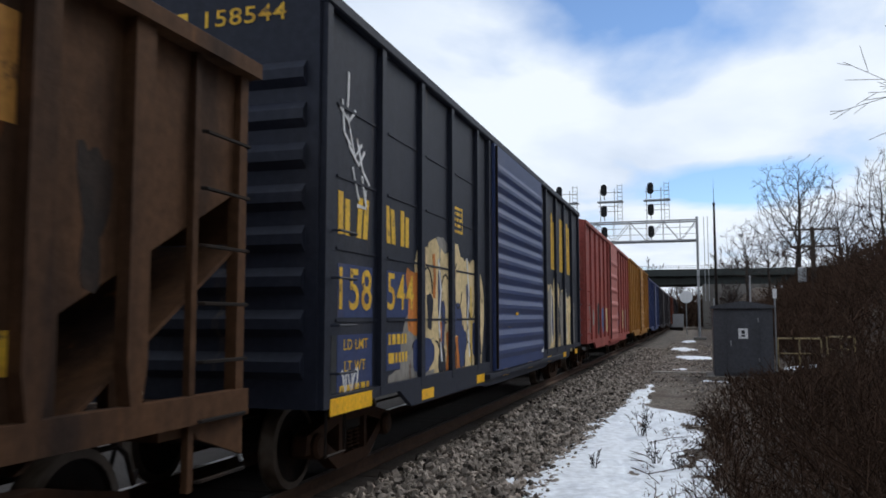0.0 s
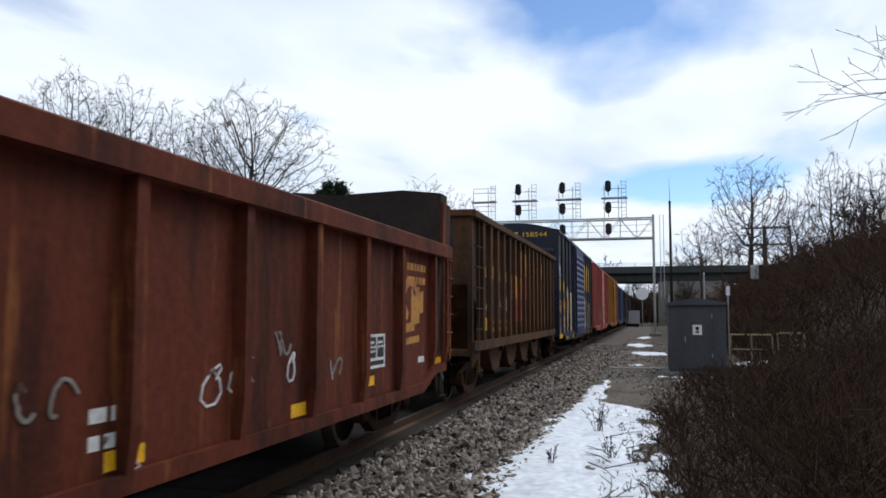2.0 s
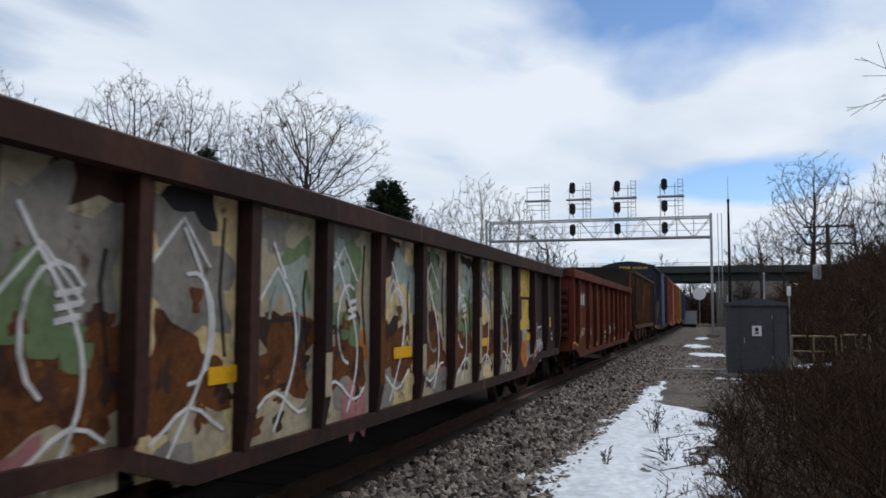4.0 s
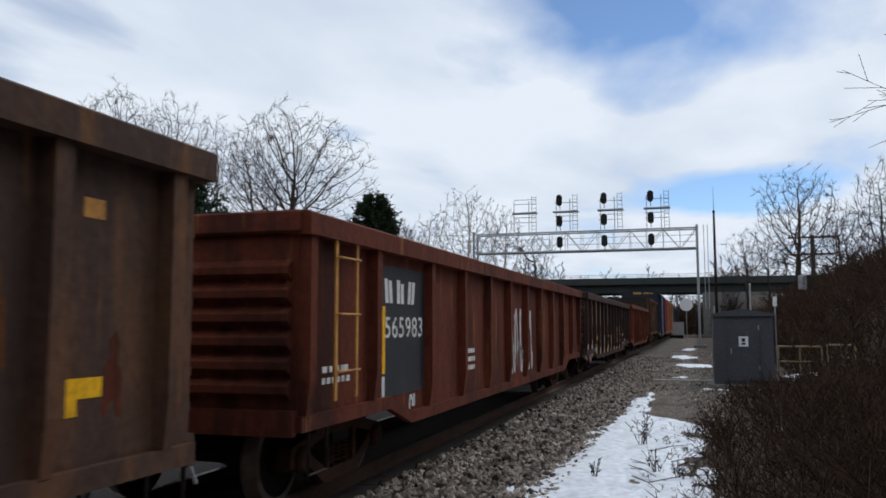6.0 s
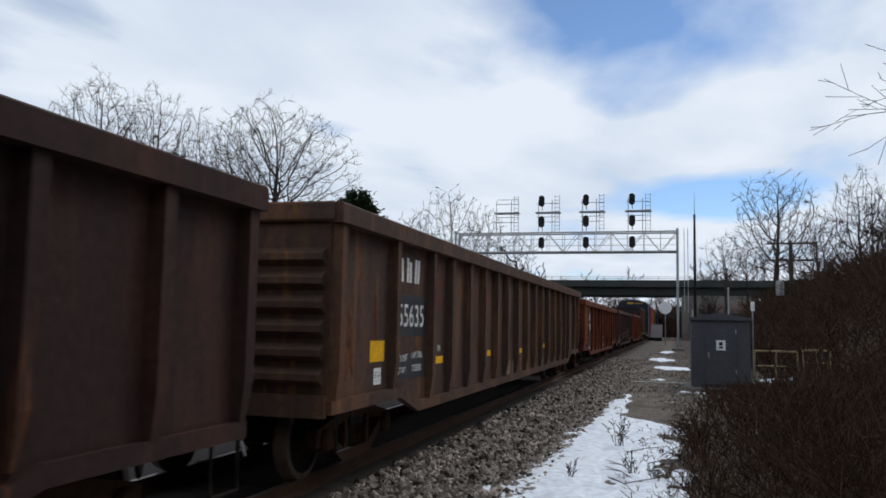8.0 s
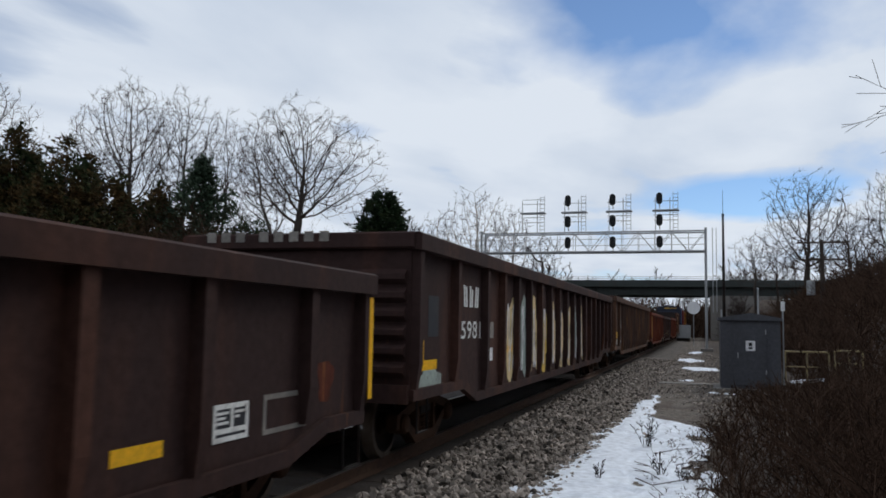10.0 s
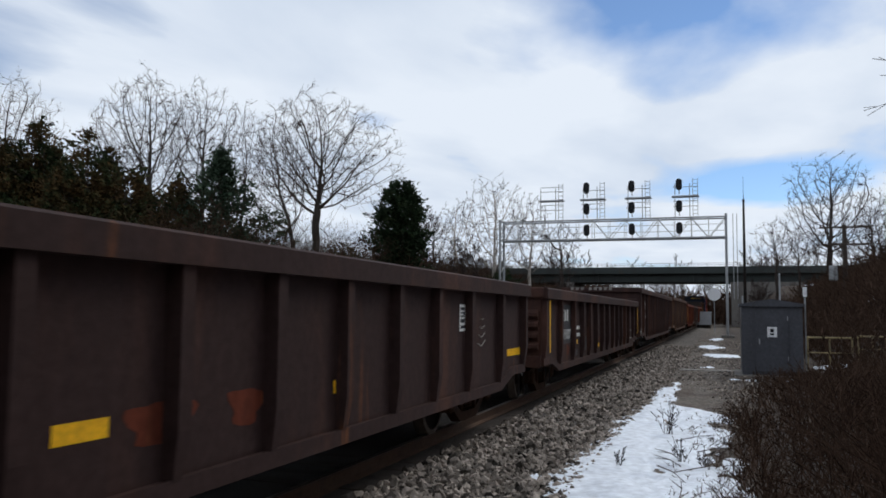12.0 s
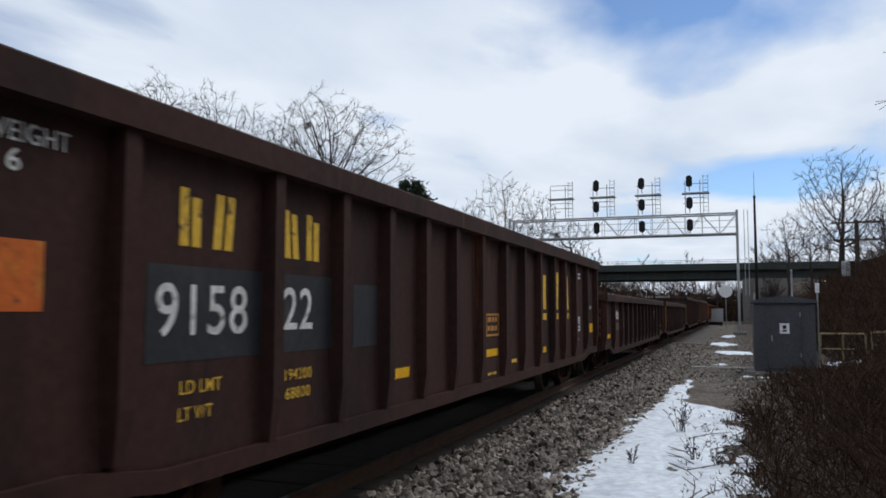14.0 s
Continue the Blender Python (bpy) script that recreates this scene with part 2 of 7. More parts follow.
M["shed"] = material("grey_painted_sheet_metal", (0.072, 0.074, 0.085), 0.55, 0, (0.060, 0.061, 0.070), 0.45, 0.8, (0.045, 0.040, 0.037), 0.14, 1.0, bump=0.05)
M["plate"] = material("white_enamel_plate", (0.75, 0.75, 0.76), 0.4, 0, bump=0.02)
M["pole"] = material("creosoted_pole", (0.055, 0.043, 0.036), 0.9, 0, (0.035, 0.028, 0.024), 0.5, 1.5)
M["faded_yellow"] = material("faded_yellow_pipe_paint", (0.33, 0.26, 0.13), 0.6, 0, (0.24, 0.21, 0.17), 0.5, 2.0)
M["load"] = material("dark_scrap_load", (0.024, 0.018, 0.0162), 0.85, 0, (0.039, 0.0252, 0.0192), 0.5, 2.0, bump=0.6, bump_scale=8.0)
for key, col in (("g_white", (0.78, 0.78, 0.79)), ("g_cream", (0.74, 0.57, 0.30)), ("g_orange", (0.60, 0.20, 0.04)), ("g_blue", (0.10, 0.14, 0.30)),
                 ("g_pink", (0.45, 0.19, 0.20)), ("g_green", (0.16, 0.23, 0.11)), ("g_mint", (0.34, 0.40, 0.36)), ("g_grey", (0.27, 0.25, 0.225)), ("g_black", (0.018, 0.016, 0.016)),
                 ("g_ground", (0.46, 0.39, 0.27)), ("g_red", (0.403, 0.070, 0.054)), ("g_yellow", (0.68, 0.46, 0.10))):
    M[key] = material("spray_paint_" + key[2:], col, 0.6, 0, tuple(c * 0.62 for c in col), 0.55, 1.6, (0.085, 0.042, 0.024), 0.30, bump=0.08)

# ------------------------------------------------------------ building blocks


def mesh_of(verts, faces, mat, name):
    me = bpy.data.meshes.new(name)
    me.from_pydata(verts, [], faces)
    me.materials.append(mat)
    me.update()
    return me


class Build:
    """Collects boxes, tubes, plates and lumps into one mesh."""

    def __init__(self):
        self.v, self.f = [], []

    def box(self, x0, x1, y0, y1, z0, z1, c=0.0):
        """A box; c: how much its top and bottom edges are chamfered."""
        b = len(self.v)
        if c <= 0:
            self.v += [(x, y, z) for z in (z0, z1) for y in (y0, y1) for x in (x0, x1)]
            self.f += [tuple(b + i for i in q) for q in ((0, 2, 3, 1), (4, 5, 7, 6), (0, 1, 5, 4), (2, 6, 7, 3), (0, 4, 6, 2), (1, 3, 7, 5))]
            return self
        rings = []
        for z, k in ((z0, c), (z0 + c, 0), (z1 - c, 0), (z1, c)):
            xa, xb, ya, yb = x0 + k, x1 - k, y0 + k, y1 - k
            rings.append(((xa, ya, z), (xb, ya, z), (xb, yb, z), (xa, yb, z)))
        for r in rings:
            self.v += r
        self.f.append((b + 3, b + 2, b + 1, b))
        for k in range(3):
            for i in range(4):
                j = (i + 1) % 4
                self.f.append((b + 4 * k + i, b + 4 * k + j, b + 4 * k + 4 + j, b + 4 * k + 4 + i))
        self.f.append((b + 12, b + 13, b + 14, b + 15))
        return self

    def prism(self, outline, axis, a, c):
        """An outline of 2D points pushed along an axis from a to c."""
        b, n = len(self.v), len(outline)
        for w in (a, c):
            for p, q in outline:
                self.v.append({"x": (w, p, q), "y": (p, w, q), "z": (p, q, w)}[axis])
        self.f.append(tuple(b + i for i in range(n)))
        self.f.append(tuple(b + n + i for i in reversed(range(n))))
        for i in range(n):
            j = (i + 1) % n
            self.f.append((b + j, b + i, b + n + i, b + n + j))
        return self

    def tube(self, points, radii, sides=6, cap=True):
        """A round bar through the points; radii: one number or one for each point."""
        pts = [Vector(p) for p in points]
        if isinstance(radii, (int, float)):
            radii = [radii] * len(pts)
        b = len(self.v)
        for i, p in enumerate(pts):
            d = (pts[min(i + 1, len(pts) - 1)] - pts[max(i - 1, 0)]).normalized()
            u = d.cross(Vector((0, 0, 1)) if abs(d.z) < 0.9 else Vector((1, 0, 0))).normalized()
            w = d.cross(u)
            for k in range(sides):
                a = 2 * math.pi * k / sides
                self.v.append(tuple(p + radii[i] * (math.cos(a) * u + math.sin(a) * w)))
        for i in range(len(pts) - 1):
            for k in range(sides):
                j = (k + 1) % sides
                self.f.append((b + i * sides + k, b + i * sides + j, b + (i + 1) * sides + j, b + (i + 1) * sides + k))
        if cap:
            self.f.append(tuple(b + k for k in reversed(range(sides))))
            self.f.append(tuple(b + (len(pts) - 1) * sides + k for k in range(sides)))
        return self

    def lathe(self, profile, sides=24, axis="x", at=(0, 0, 0)):
        """A profile of (along, radius) turned round an axis."""
        b = len(self.v)
        for along, r in profile:
            for k in range(sides):
                a = 2 * math.pi * k / sides
                p = (along, r * math.cos(a), r * math.sin(a)) if axis == "x" else (r * math.cos(a), along, r * math.sin(a)) if axis == "y" else (r * math.cos(a), r * math.sin(a), along)
                self.v.append((p[0] + at[0], p[1] + at[1], p[2] + at[2]))
        for i in range(len(profile) - 1):
            for k in range(sides):
                j = (k + 1) % sides
                self.f.append((b + i * sides + k, b + i * sides + j, b + (i + 1) * sides + j, b + (i + 1) * sides + k))
        self.f.append(tuple(b + k for k in reversed(range(sides))))
        self.f.append(tuple(b + (len(profile) - 1) * sides + k for k in range(sides)))
        return self

    def mesh(self, mat, name="part"):
        return mesh_of(self.v, self.f, M[mat] if isinstance(mat, str) else mat, name)


def part(name, build, mat, parent=None, label="", m=None, kind=""):
    """One mesh object, under a thing or a part."""
    me = build if isinstance(build, bpy.types.Mesh) else build.mesh(mat, name)
    ob = new(name, me)
    ob.parent = parent
    if m is not None:
        ob.matrix_basis = m
    if label or kind:
        tagged(ob, label, kind=kind)
    return ob


def thing(name, m, label, category, group="", kind=""):
    ob = new(name)
    ob.empty_display_size = 0.2
    ob.matrix_basis = m
    return tagged(ob, label, category, group, kind)


B = Build
rnd = random.Random(7)

# ------------------------------------------------------------ ground
GZ = -0.25                    # level ground beside the ballast
TRACK = -4.60                 # centre line of the railway
BEND_AT, BEND_R = 165.0, 1500.0


def track_point(s):
    """Centre line of the railway at s metres: x, y and the heading in degrees to the left."""
    if s <= BEND_AT:
        return TRACK, s, 0.0
    a = (s - BEND_AT) / BEND_R
    return TRACK - BEND_R * (1 - math.cos(a)), BEND_AT + BEND_R * math.sin(a), math.degrees(a)


def smooth(v, a, b):
    k = min(1.0, max(0.0, (v - a) / (b - a)))
    return k * k * (3 - 2 * k)


def ground_z(x, y):
    bend = track_point(max(y, 0))[0] - TRACK if y < 700 else -220.0
    u = x - TRACK - bend
    z = GZ
    z += (-0.16 - GZ) * (1 - smooth(abs(u), 1.45, 2.75))
    # bank that climbs beside the path, and the road embankment behind it
    bank = smooth(x - 2.6 - 0.02 * y, 0.0, 8.5) * 4.6 * smooth(y, 16, 48)
    bank += smooth(x, 3.0, 14.0) * 1.6 * (1 - smooth(y, 16, 48))
    bank = max(bank, smooth(x, 2.5, 9.0) * 6.4 * smooth(y, 105, 134))
    left = smooth(-x, 20.5, 36.0) * 4.6
    # unseen high ground beside and behind the viewer, added to block sky light
    cut = max(smooth(x - 4.0 - 0.42 * max(y, 0.0), 0.0, 9.0) * (1 - smooth(y, 14, 44)), smooth(-y, 13.0, 26.0) * smooth(x, -2.2, 3.0))
    bank = max(bank, 13.0 * cut * (1 - smooth(-y, 90, 140)))
    z += (bank + left) * (1 - smooth(y, 210, 320))
    z += 0.035 * noise.noise((x * 0.9, y * 0.9, 0)) * smooth(abs(u), 1.6, 3.0)
    return z


def build_ground():
    xs = [-2500, -900, -400, -200, -120, -80, -60, -50] + [-45 + i for i in range(0, 36)] + [-9 + 0.25 * i for i in range(0, 53)] + [4.5 + i * 0.75 for i in range(0, 24)] + [24, 30, 40, 60, 100, 200, 400, 900, 2500]
    ys = [-900, -200, -150, -110, -85, -60, -40, -30, -26, -22, -18, -15, -12, -8] + [-4 + 0.4 * i for i in range(0, 120)] + [44 + 2 * i for i in range(0, 60)] + [166, 174, 184, 196, 210, 230, 260, 300, 360, 450, 600, 900, 1500, 3000, 4800]
    verts = [(x, y, ground_z(x, y)) for y in ys for x in xs]
    n = len(xs)
    faces = [(j * n + i, j * n + i + 1, (j + 1) * n + i + 1, (j + 1) * n + i) for j in range(len(ys) - 1) for i in range(n - 1)]
    m = bpy.data.materials.new("ground_gravel_and_litter")
    m.use_nodes = True
    nd, link = m.node_tree.nodes, m.node_tree.links
    b = nd["Principled BSDF"]
    b.inputs["Roughness"].default_value = 0.95
    tc = nd.new("ShaderNodeTexCoord")
    sp = nd.new("ShaderNodeSeparateXYZ")
    link.new(tc.outputs["Object"], sp.inputs[0])

    def tex(scale, detail=6.0):
        t = nd.new("ShaderNodeTexNoise")
        t.inputs["Scale"].default_value, t.inputs["Detail"].default_value, t.inputs["Roughness"].default_value = scale, detail, 0.65
        link.new(tc.outputs["Object"], t.inputs["Vector"])
        return t.outputs["Fac"]

    def rng(v, a, c, lo=0.0, hi=1.0):
        r = nd.new("ShaderNodeMapRange")
        r.interpolation_type = "SMOOTHSTEP"
        for i, w in zip((1, 2, 3, 4), (a, c, lo, hi)):
            r.inputs[i].default_value = w
        link.new(v, r.inputs[0])
        return r.outputs[0]

    def mixc(f, a, c):
        x = nd.new("ShaderNodeMix")
        x.data_type = "RGBA"
        link.new(f, x.inputs[0])
        for i, v in ((6, a), (7, c)):
            if isinstance(v, tuple):
                x.inputs[i].default_value = (*v, 1)
            else:
                link.new(v, x.inputs[i])
        return x.outputs[2]

    def add(a, c, op="ADD"):
        x = nd.new("ShaderNodeMath")
        x.operation = op
        for i, v in enumerate((a, c)):
            if isinstance(v, (int, float)):
                x.inputs[i].default_value = v
            else:
                link.new(v, x.inputs[i])
        return x.outputs[0]

    gravel = mixc(rng(tex(26.0, 3.0), 0.35, 0.65), (0.030, 0.024, 0.020), (0.13, 0.112, 0.096))
    gravel = mixc(rng(tex(1.3), 0.42, 0.68), gravel, (0.15, 0.125, 0.105))
    litter = mixc(rng(tex(9.0), 0.3, 0.7), (0.020, 0.013, 0.010), (0.060, 0.040, 0.027))
    litter = mixc(rng(tex(0.35), 0.45, 0.7), litter, (0.075, 0.052, 0.032))
    path = mixc(rng(tex(18.0, 4.0), 0.38, 0.62), (0.055, 0.043, 0.034), (0.21, 0.18, 0.152))
    path = mixc(rng(tex(2.1), 0.45, 0.62), path, (0.090, 0.066, 0.048))
    path = mixc(rng(tex(0.45), 0.50, 0.64), path, (0.055, 0.039, 0.028))
    wob = add(sp.outputs["X"], add(add(tex(0.6), 0.5, "SUBTRACT"), 1.6, "MULTIPLY"))
    # rusty track bed, its colour darkened to stand in for shade under the cars
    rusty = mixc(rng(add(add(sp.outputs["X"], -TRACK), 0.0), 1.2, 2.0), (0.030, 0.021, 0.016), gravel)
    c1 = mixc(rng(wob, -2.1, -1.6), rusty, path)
    c2 = mixc(rng(wob, -0.5, 0.5), c1, litter)
    c3 = mixc(rng(wob, -9.5, -7.5), litter, c2)
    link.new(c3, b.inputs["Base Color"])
    bp = nd.new("ShaderNodeBump")
    bp.inputs["Strength"].default_value, bp.inputs["Distance"].default_value = 0.9, 0.04
    link.new(add(tex(24.0, 3.0), tex(5.0), "ADD"), bp.inputs["Height"])
    link.new(bp.outputs[0], b.inputs["Normal"])
    ob = new("ground", mesh_of(verts, faces, m, "ground"))
    for p in ob.data.polygons:
        p.use_smooth = True
    tagged(ob, "grey gravel trackside with brown leaf litter on the bank", "ground", kind="structure")


build_ground()


def build_track():
    track = thing("railway_track", pose(0, 0, 0), "rusty steel rails on dark timber ties in gravel", "railway track", kind="structure")
    ss = [-40, -10] + list(range(0, 165, 15)) + [165 + 12 * i for i in range(0, 22)]
    for off in (-0.7525, 0.7525):
        sec = [(-0.075, -0.16), (0.075, -0.16), (0.075, -0.145), (0.012, -0.12), (0.012, -0.045), (0.036, -0.035), (0.036, -0.004), (0.028, 0.0), (-0.028, 0.0), (-0.036, -0.004), (-0.036, -0.035), (-0.012, -0.045), (-0.012, -0.12), (-0.075, -0.145)]
        b = B()
        for s in ss:
            x, y, a = track_point(s)
            for p, q in sec:
                b.v.append((x + (off + p) * math.cos(radians(a)), y + (off + p) * math.sin(radians(a)), q))
        n = len(sec)
        for i in range(len(ss) - 1):
            for k in range(n):
                j = (k + 1) % n
                b.f.append((i * n + k, i * n + j, (i + 1) * n + j, (i + 1) * n + k))
        me = b.mesh("rail", "rail")
        me.materials.append(M["rail_top"])
        for p in me.polygons:
            if all(me.vertices[v].co.z > -0.006 for v in p.vertices):
                p.material_index = 1
        part("rail", me, "rail", track)
    tie = B().box(-1.3, 1.3, -0.115, 0.115, -0.30, -0.155, 0.012).mesh("tie", "tie")
    r = random.Random(3)
    for i in range(230):
        s = -4 + 0.54 * i
        part("tie", tie, "tie", track, m=pose(TRACK + r.uniform(-0.04, 0.04), s, r.uniform(-0.012, 0.006), 0, 0, r.uniform(-1.5, 1.5)))


build_track()

# ------------------------------------------------------------ the train
V0, ACC = 10.8, 0.119         # metres a second at the start, and what it gains each second
MOVERS = []                   # cars with the middle's place on the line at the start
WHEELS = []


def run_out(t):
    return V0 * t + 0.5 * ACC * t * t


WHEEL_R = 0.42
FACE = 1.55                   # half the width of a car


def wheelset_mesh():
    b = B()
    for sx in (-1, 1):
        prof = [(0.655, 0.10), (0.66, 0.32), (0.68, 0.36), (0.69, WHEEL_R + 0.028), (0.72, WHEEL_R + 0.026), (0.735, WHEEL_R), (0.83, WHEEL_R - 0.006), (0.835, 0.35), (0.80, 0.33), (0.775, 0.15), (0.83, 0.13), (0.835, 0.07)]
        b.lathe([(sx * a, r) for a, r in prof], 28, "x")
    b.lathe([(-1.02, 0.065), (1.02, 0.065)], 12, "x")
    me = b.mesh("iron", "wheelset")
    me.materials.append(M["tread"])
    for p in me.polygons:
        rr = [math.hypot(me.vertices[v].co.y, me.vertices[v].co.z) for v in p.vertices]
        if min(rr) > 0.34:
            p.material_index = 1
        p.use_smooth = len(p.vertices) == 4 and min(rr) > 0.38
    return me


WHEELSET = wheelset_mesh()


def side_frame_mesh():
    b = B()
    for sx in (1,):
        x0, x1 = 0.93, 1.07
        # built as bars, so that two windows stay open
        b.prism([(-1.13, 0.36), (-1.10, 0.54), (-0.36, 0.70), (0.36, 0.70), (1.10, 0.54), (1.13, 0.36), (0.98, 0.36), (0.94, 0.45), (0.34, 0.585), (-0.34, 0.585), (-0.94, 0.45), (-0.98, 0.36)], "x", x0, x1)
        b.prism([(-0.92, 0.45), (-0.78, 0.48), (-0.34, 0.245), (0.34, 0.245), (0.78, 0.48), (0.92, 0.45), (0.40, 0.12), (-0.40, 0.12)], "x", x0, x1)
        for yy in (-0.37, 0.29):
            b.box(x0, x1, yy, yy + 0.08, 0.22, 0.62)
        for yy in (-0.9, 0.9):
            b.lathe([(sx * 0.90, 0.125), (sx * 1.10, 0.125), (sx * 1.13, 0.10), (sx * 1.14, 0.05)], 14, "x", (0, yy, WHEEL_R))
    return b.mesh("rust_iron", "side_frame")


def spring_mesh():
    b = B()
    for sx in (1,):
        for yy in (-0.17, 0.0, 0.17):
            pts = [(sx * 1.0 + 0.055 * math.cos(k * 1.05), yy + 0.055 * math.sin(k * 1.05), 0.25 + 0.0068 * k) for k in range(33)]
            b.tube(pts, 0.013, 4)
    return b.mesh("rust_iron", "spring_nest")


SIDE_FRAME, SPRINGS = side_frame_mesh(), spring_mesh()
BOLSTER = B().box(-1.06, 1.06, -0.2, 0.2, 0.46, 0.66, 0.03).lathe([(0.64, 0.22), (0.78, 0.22)], 16, "z").box(-0.75, 0.75, -0.72, -0.62, 0.42, 0.52).box(-0.75, 0.75, 0.62, 0.72, 0.42, 0.52).mesh("iron", "bolster")
KNUCKLE = B().box(-0.10, 0.10, -0.55, 0.32, 0.74, 0.90, 0.02).prism([(-0.15, 0.30), (0.15, 0.30), (0.17, 0.42), (0.10, 0.52), (0.02, 0.50), (0.05, 0.42), (-0.08, 0.44), (-0.15, 0.56), (-0.20, 0.45)], "z", 0.69, 0.95).mesh("rust_iron", "coupler")


def running_gear(car, half, wheels=True):
    """Two trucks and two couplers under a car that is 2 * half long."""
    for sy in (-1, 1):
        yc = sy * (half - 1.75)
        truck = part("truck", BOLSTER, "iron", car, "rusted cast steel two-axle truck", pose(0, yc, 0))
        for turn in (0, 180):
            part("side_frame", SIDE_FRAME, "rust_iron", truck, m=pose(0, 0, 0, 0, 0, turn))
            part("spring_nest", SPRINGS, "rust_iron", truck, m=pose(0, 0, 0, 0, 0, turn))
        for ay in (-0.9, 0.9):
            w = part("wheelset", WHEELSET, "iron", truck, "dark steel wheels with worn bright rims", pose(0, ay, WHEEL_R))
            if wheels:
                WHEELS.append((w, ay))
        part("coupler", KNUCKLE, "rust_iron", car, "rusted steel knuckle coupler", pose(0, sy * half, 0, 0, 0, 0 if sy > 0 else 180))
        # uncoupling lever and brake hose
        hose = B().tube([(sy * 0.32, sy * (half + 0.02), 0.78), (sy * 0.34, sy * (half + 0.25), 0.60), (sy * 0.28, sy * (half + 0.42), 0.34), (sy * 0.16, sy * (half + 0.62), 0.40)], 0.022, 6)
        part("brake_hose", hose, "iron", car)
        lever = B().tube([(sy * 0.2, sy * (half + 0.10), 0.98), (sy * 1.3, sy * (half + 0.10), 0.96), (sy * 1.42, sy * (half + 0.14), 0.62)], 0.014, 5)
        part("uncoupling_lever", lever, "galv", car)
    part("centre_sill", B().box(-0.28, 0.28, -half, half, 0.58, 1.0, 0.0), "iron", car)
    n = int((2 * half - 7.5) / 1.9)
    for i in range(n):
        y = -half + 3.75 + (2 * half - 7.5) * i / (n - 1)
        part("cross_bearer", B().prism([(-1.40, 0.98), (1.40, 0.98), (1.40, 0.86), (0.30, 0.60), (-0.30, 0.60), (-1.40, 0.86)], "y", y - 0.09, y + 0.09), "iron", car)
    part("brake_reservoir", B().lathe([(-0.95, 0.06), (-0.88, 0.19), (0.40, 0.19), (0.47, 0.06)], 14, "y", (0.82, 0.5, 0.66)), "iron", car)
    part("brake_rod", B().tube([(0.42, -half + 2.6, 0.52), (0.42, half - 2.6, 0.52)], 0.018, 5), "iron", car)
    part("train_line", B().tube([(0.60, -half + 0.2, 0.74), (0.60, half - 0.2, 0.74)], 0.022, 5), "iron", car)


def sides(fn):
    for sx in (-1, 1):
        fn(sx)


TEXT_TURN = Matrix(((0, 0, 1, 0), (1, 0, 0, 0), (0, 1, 0, 0), (0, 0, 0, 1)))


def lettering(car, words, y, z, h, mat, width=None, x=FACE, slant=0.0, name="lettering"):
    """Stencilled figures on the side of a car that faces +x; y, z: their lower left corner."""
    cu = bpy.data.curves.new("text", "FONT")
    cu.body, cu.size, cu.shear, cu.offset = words, h / 0.72, slant, 0.012 * h
    cu.space_character = 1.08
    tmp = bpy.data.objects.new("text", cu)
    me = bpy.data.meshes.new_from_object(tmp)
    bpy.data.objects.remove(tmp)
    me.materials.clear()
    me.materials.append(M[mat])
    xs = [v.co.x for v in me.vertices]
    k = width / (max(xs) - min(xs)) if width else 1.0
    for v in me.vertices:
        v.co.x = (v.co.x - min(xs)) * k if width else v.co.x
    return part(name, me, mat, car, m=Matrix.Translation((x + 0.004, y, z)) @ TEXT_TURN)


END_TURN = Matrix(((1, 0, 0, 0), (0, 0, -1, 0), (0, 1, 0, 0), (0, 0, 0, 1)))


def end_lettering(car, words, x, y, z, h, mat, width):
    """Figures on the trailing end of a car; x, z: their lower left corner."""
    ob = lettering(car, words, 0, 0, h, mat, width, 0, name="end_lettering")
    ob.matrix_basis = Matrix.Translation((x, y - 0.006, z)) @ END_TURN
    return ob


def plate(car, y0, y1, z0, z1, mat, x=FACE, name="stripe", skew=0.0, label="", t=0.003):
    b = B()
    b.prism([(y0, z0), (y1, z0 + skew), (y1, z1 + skew), (y0, z1)], "x", x - 0.001, x + t)
    return part(name, b, mat, car, label)


def across(car, y0, y1, z0, z1, mat, ribs, half_w=0.088, name="painted_rib"):
    """The share of a painted block that lies on the faces of ribs."""
    for y in ribs:
        a, c = max(y0, y - half_w), min(y1, y + half_w)
        if c - a > 0.01:
            part(name, B().prism([(a, z0), (c, z0), (c, z1), (a, z1)], "x", FACE, FACE + 0.003), mat, car)


def marks(car, y0, z0, w, h, n, mat, x=FACE, seed=1, gapk=0.36, ribs=()):
    """A worn owner's mark: a row of n plain paired bars."""
    step = w / n
    for i in range(n):
        a, c = y0 + i * step, y0 + (i + 1 - gapk) * step
        wd = c - a
        b = B()
        kind = (i + seed) % 3
        if ribs:
            b.prism([(a, z0), (c, z0), (c, z0 + h), (a, z0 + h)], "x", x, x + 0.004)
        else:
            # two thick leaning bars, worn to unlike heights
            lean = (0.0, 0.16, -0.16)[kind] * wd
            for o, top in ((0.0, 1.0), (0.56 * wd, (0.86, 1.0, 0.94)[kind])):
                b.prism([(a + o, z0), (a + o + 0.40 * wd, z0), (a + o + 0.40 * wd + lean, z0 + h * top), (a + o + lean, z0 + h * top)], "x", x, x + 0.004)
        part("owner_mark", b, mat, car)
        if ribs:
            across(car, a, c, z0 + h * 0.1, z0 + h * 0.9, mat, ribs)


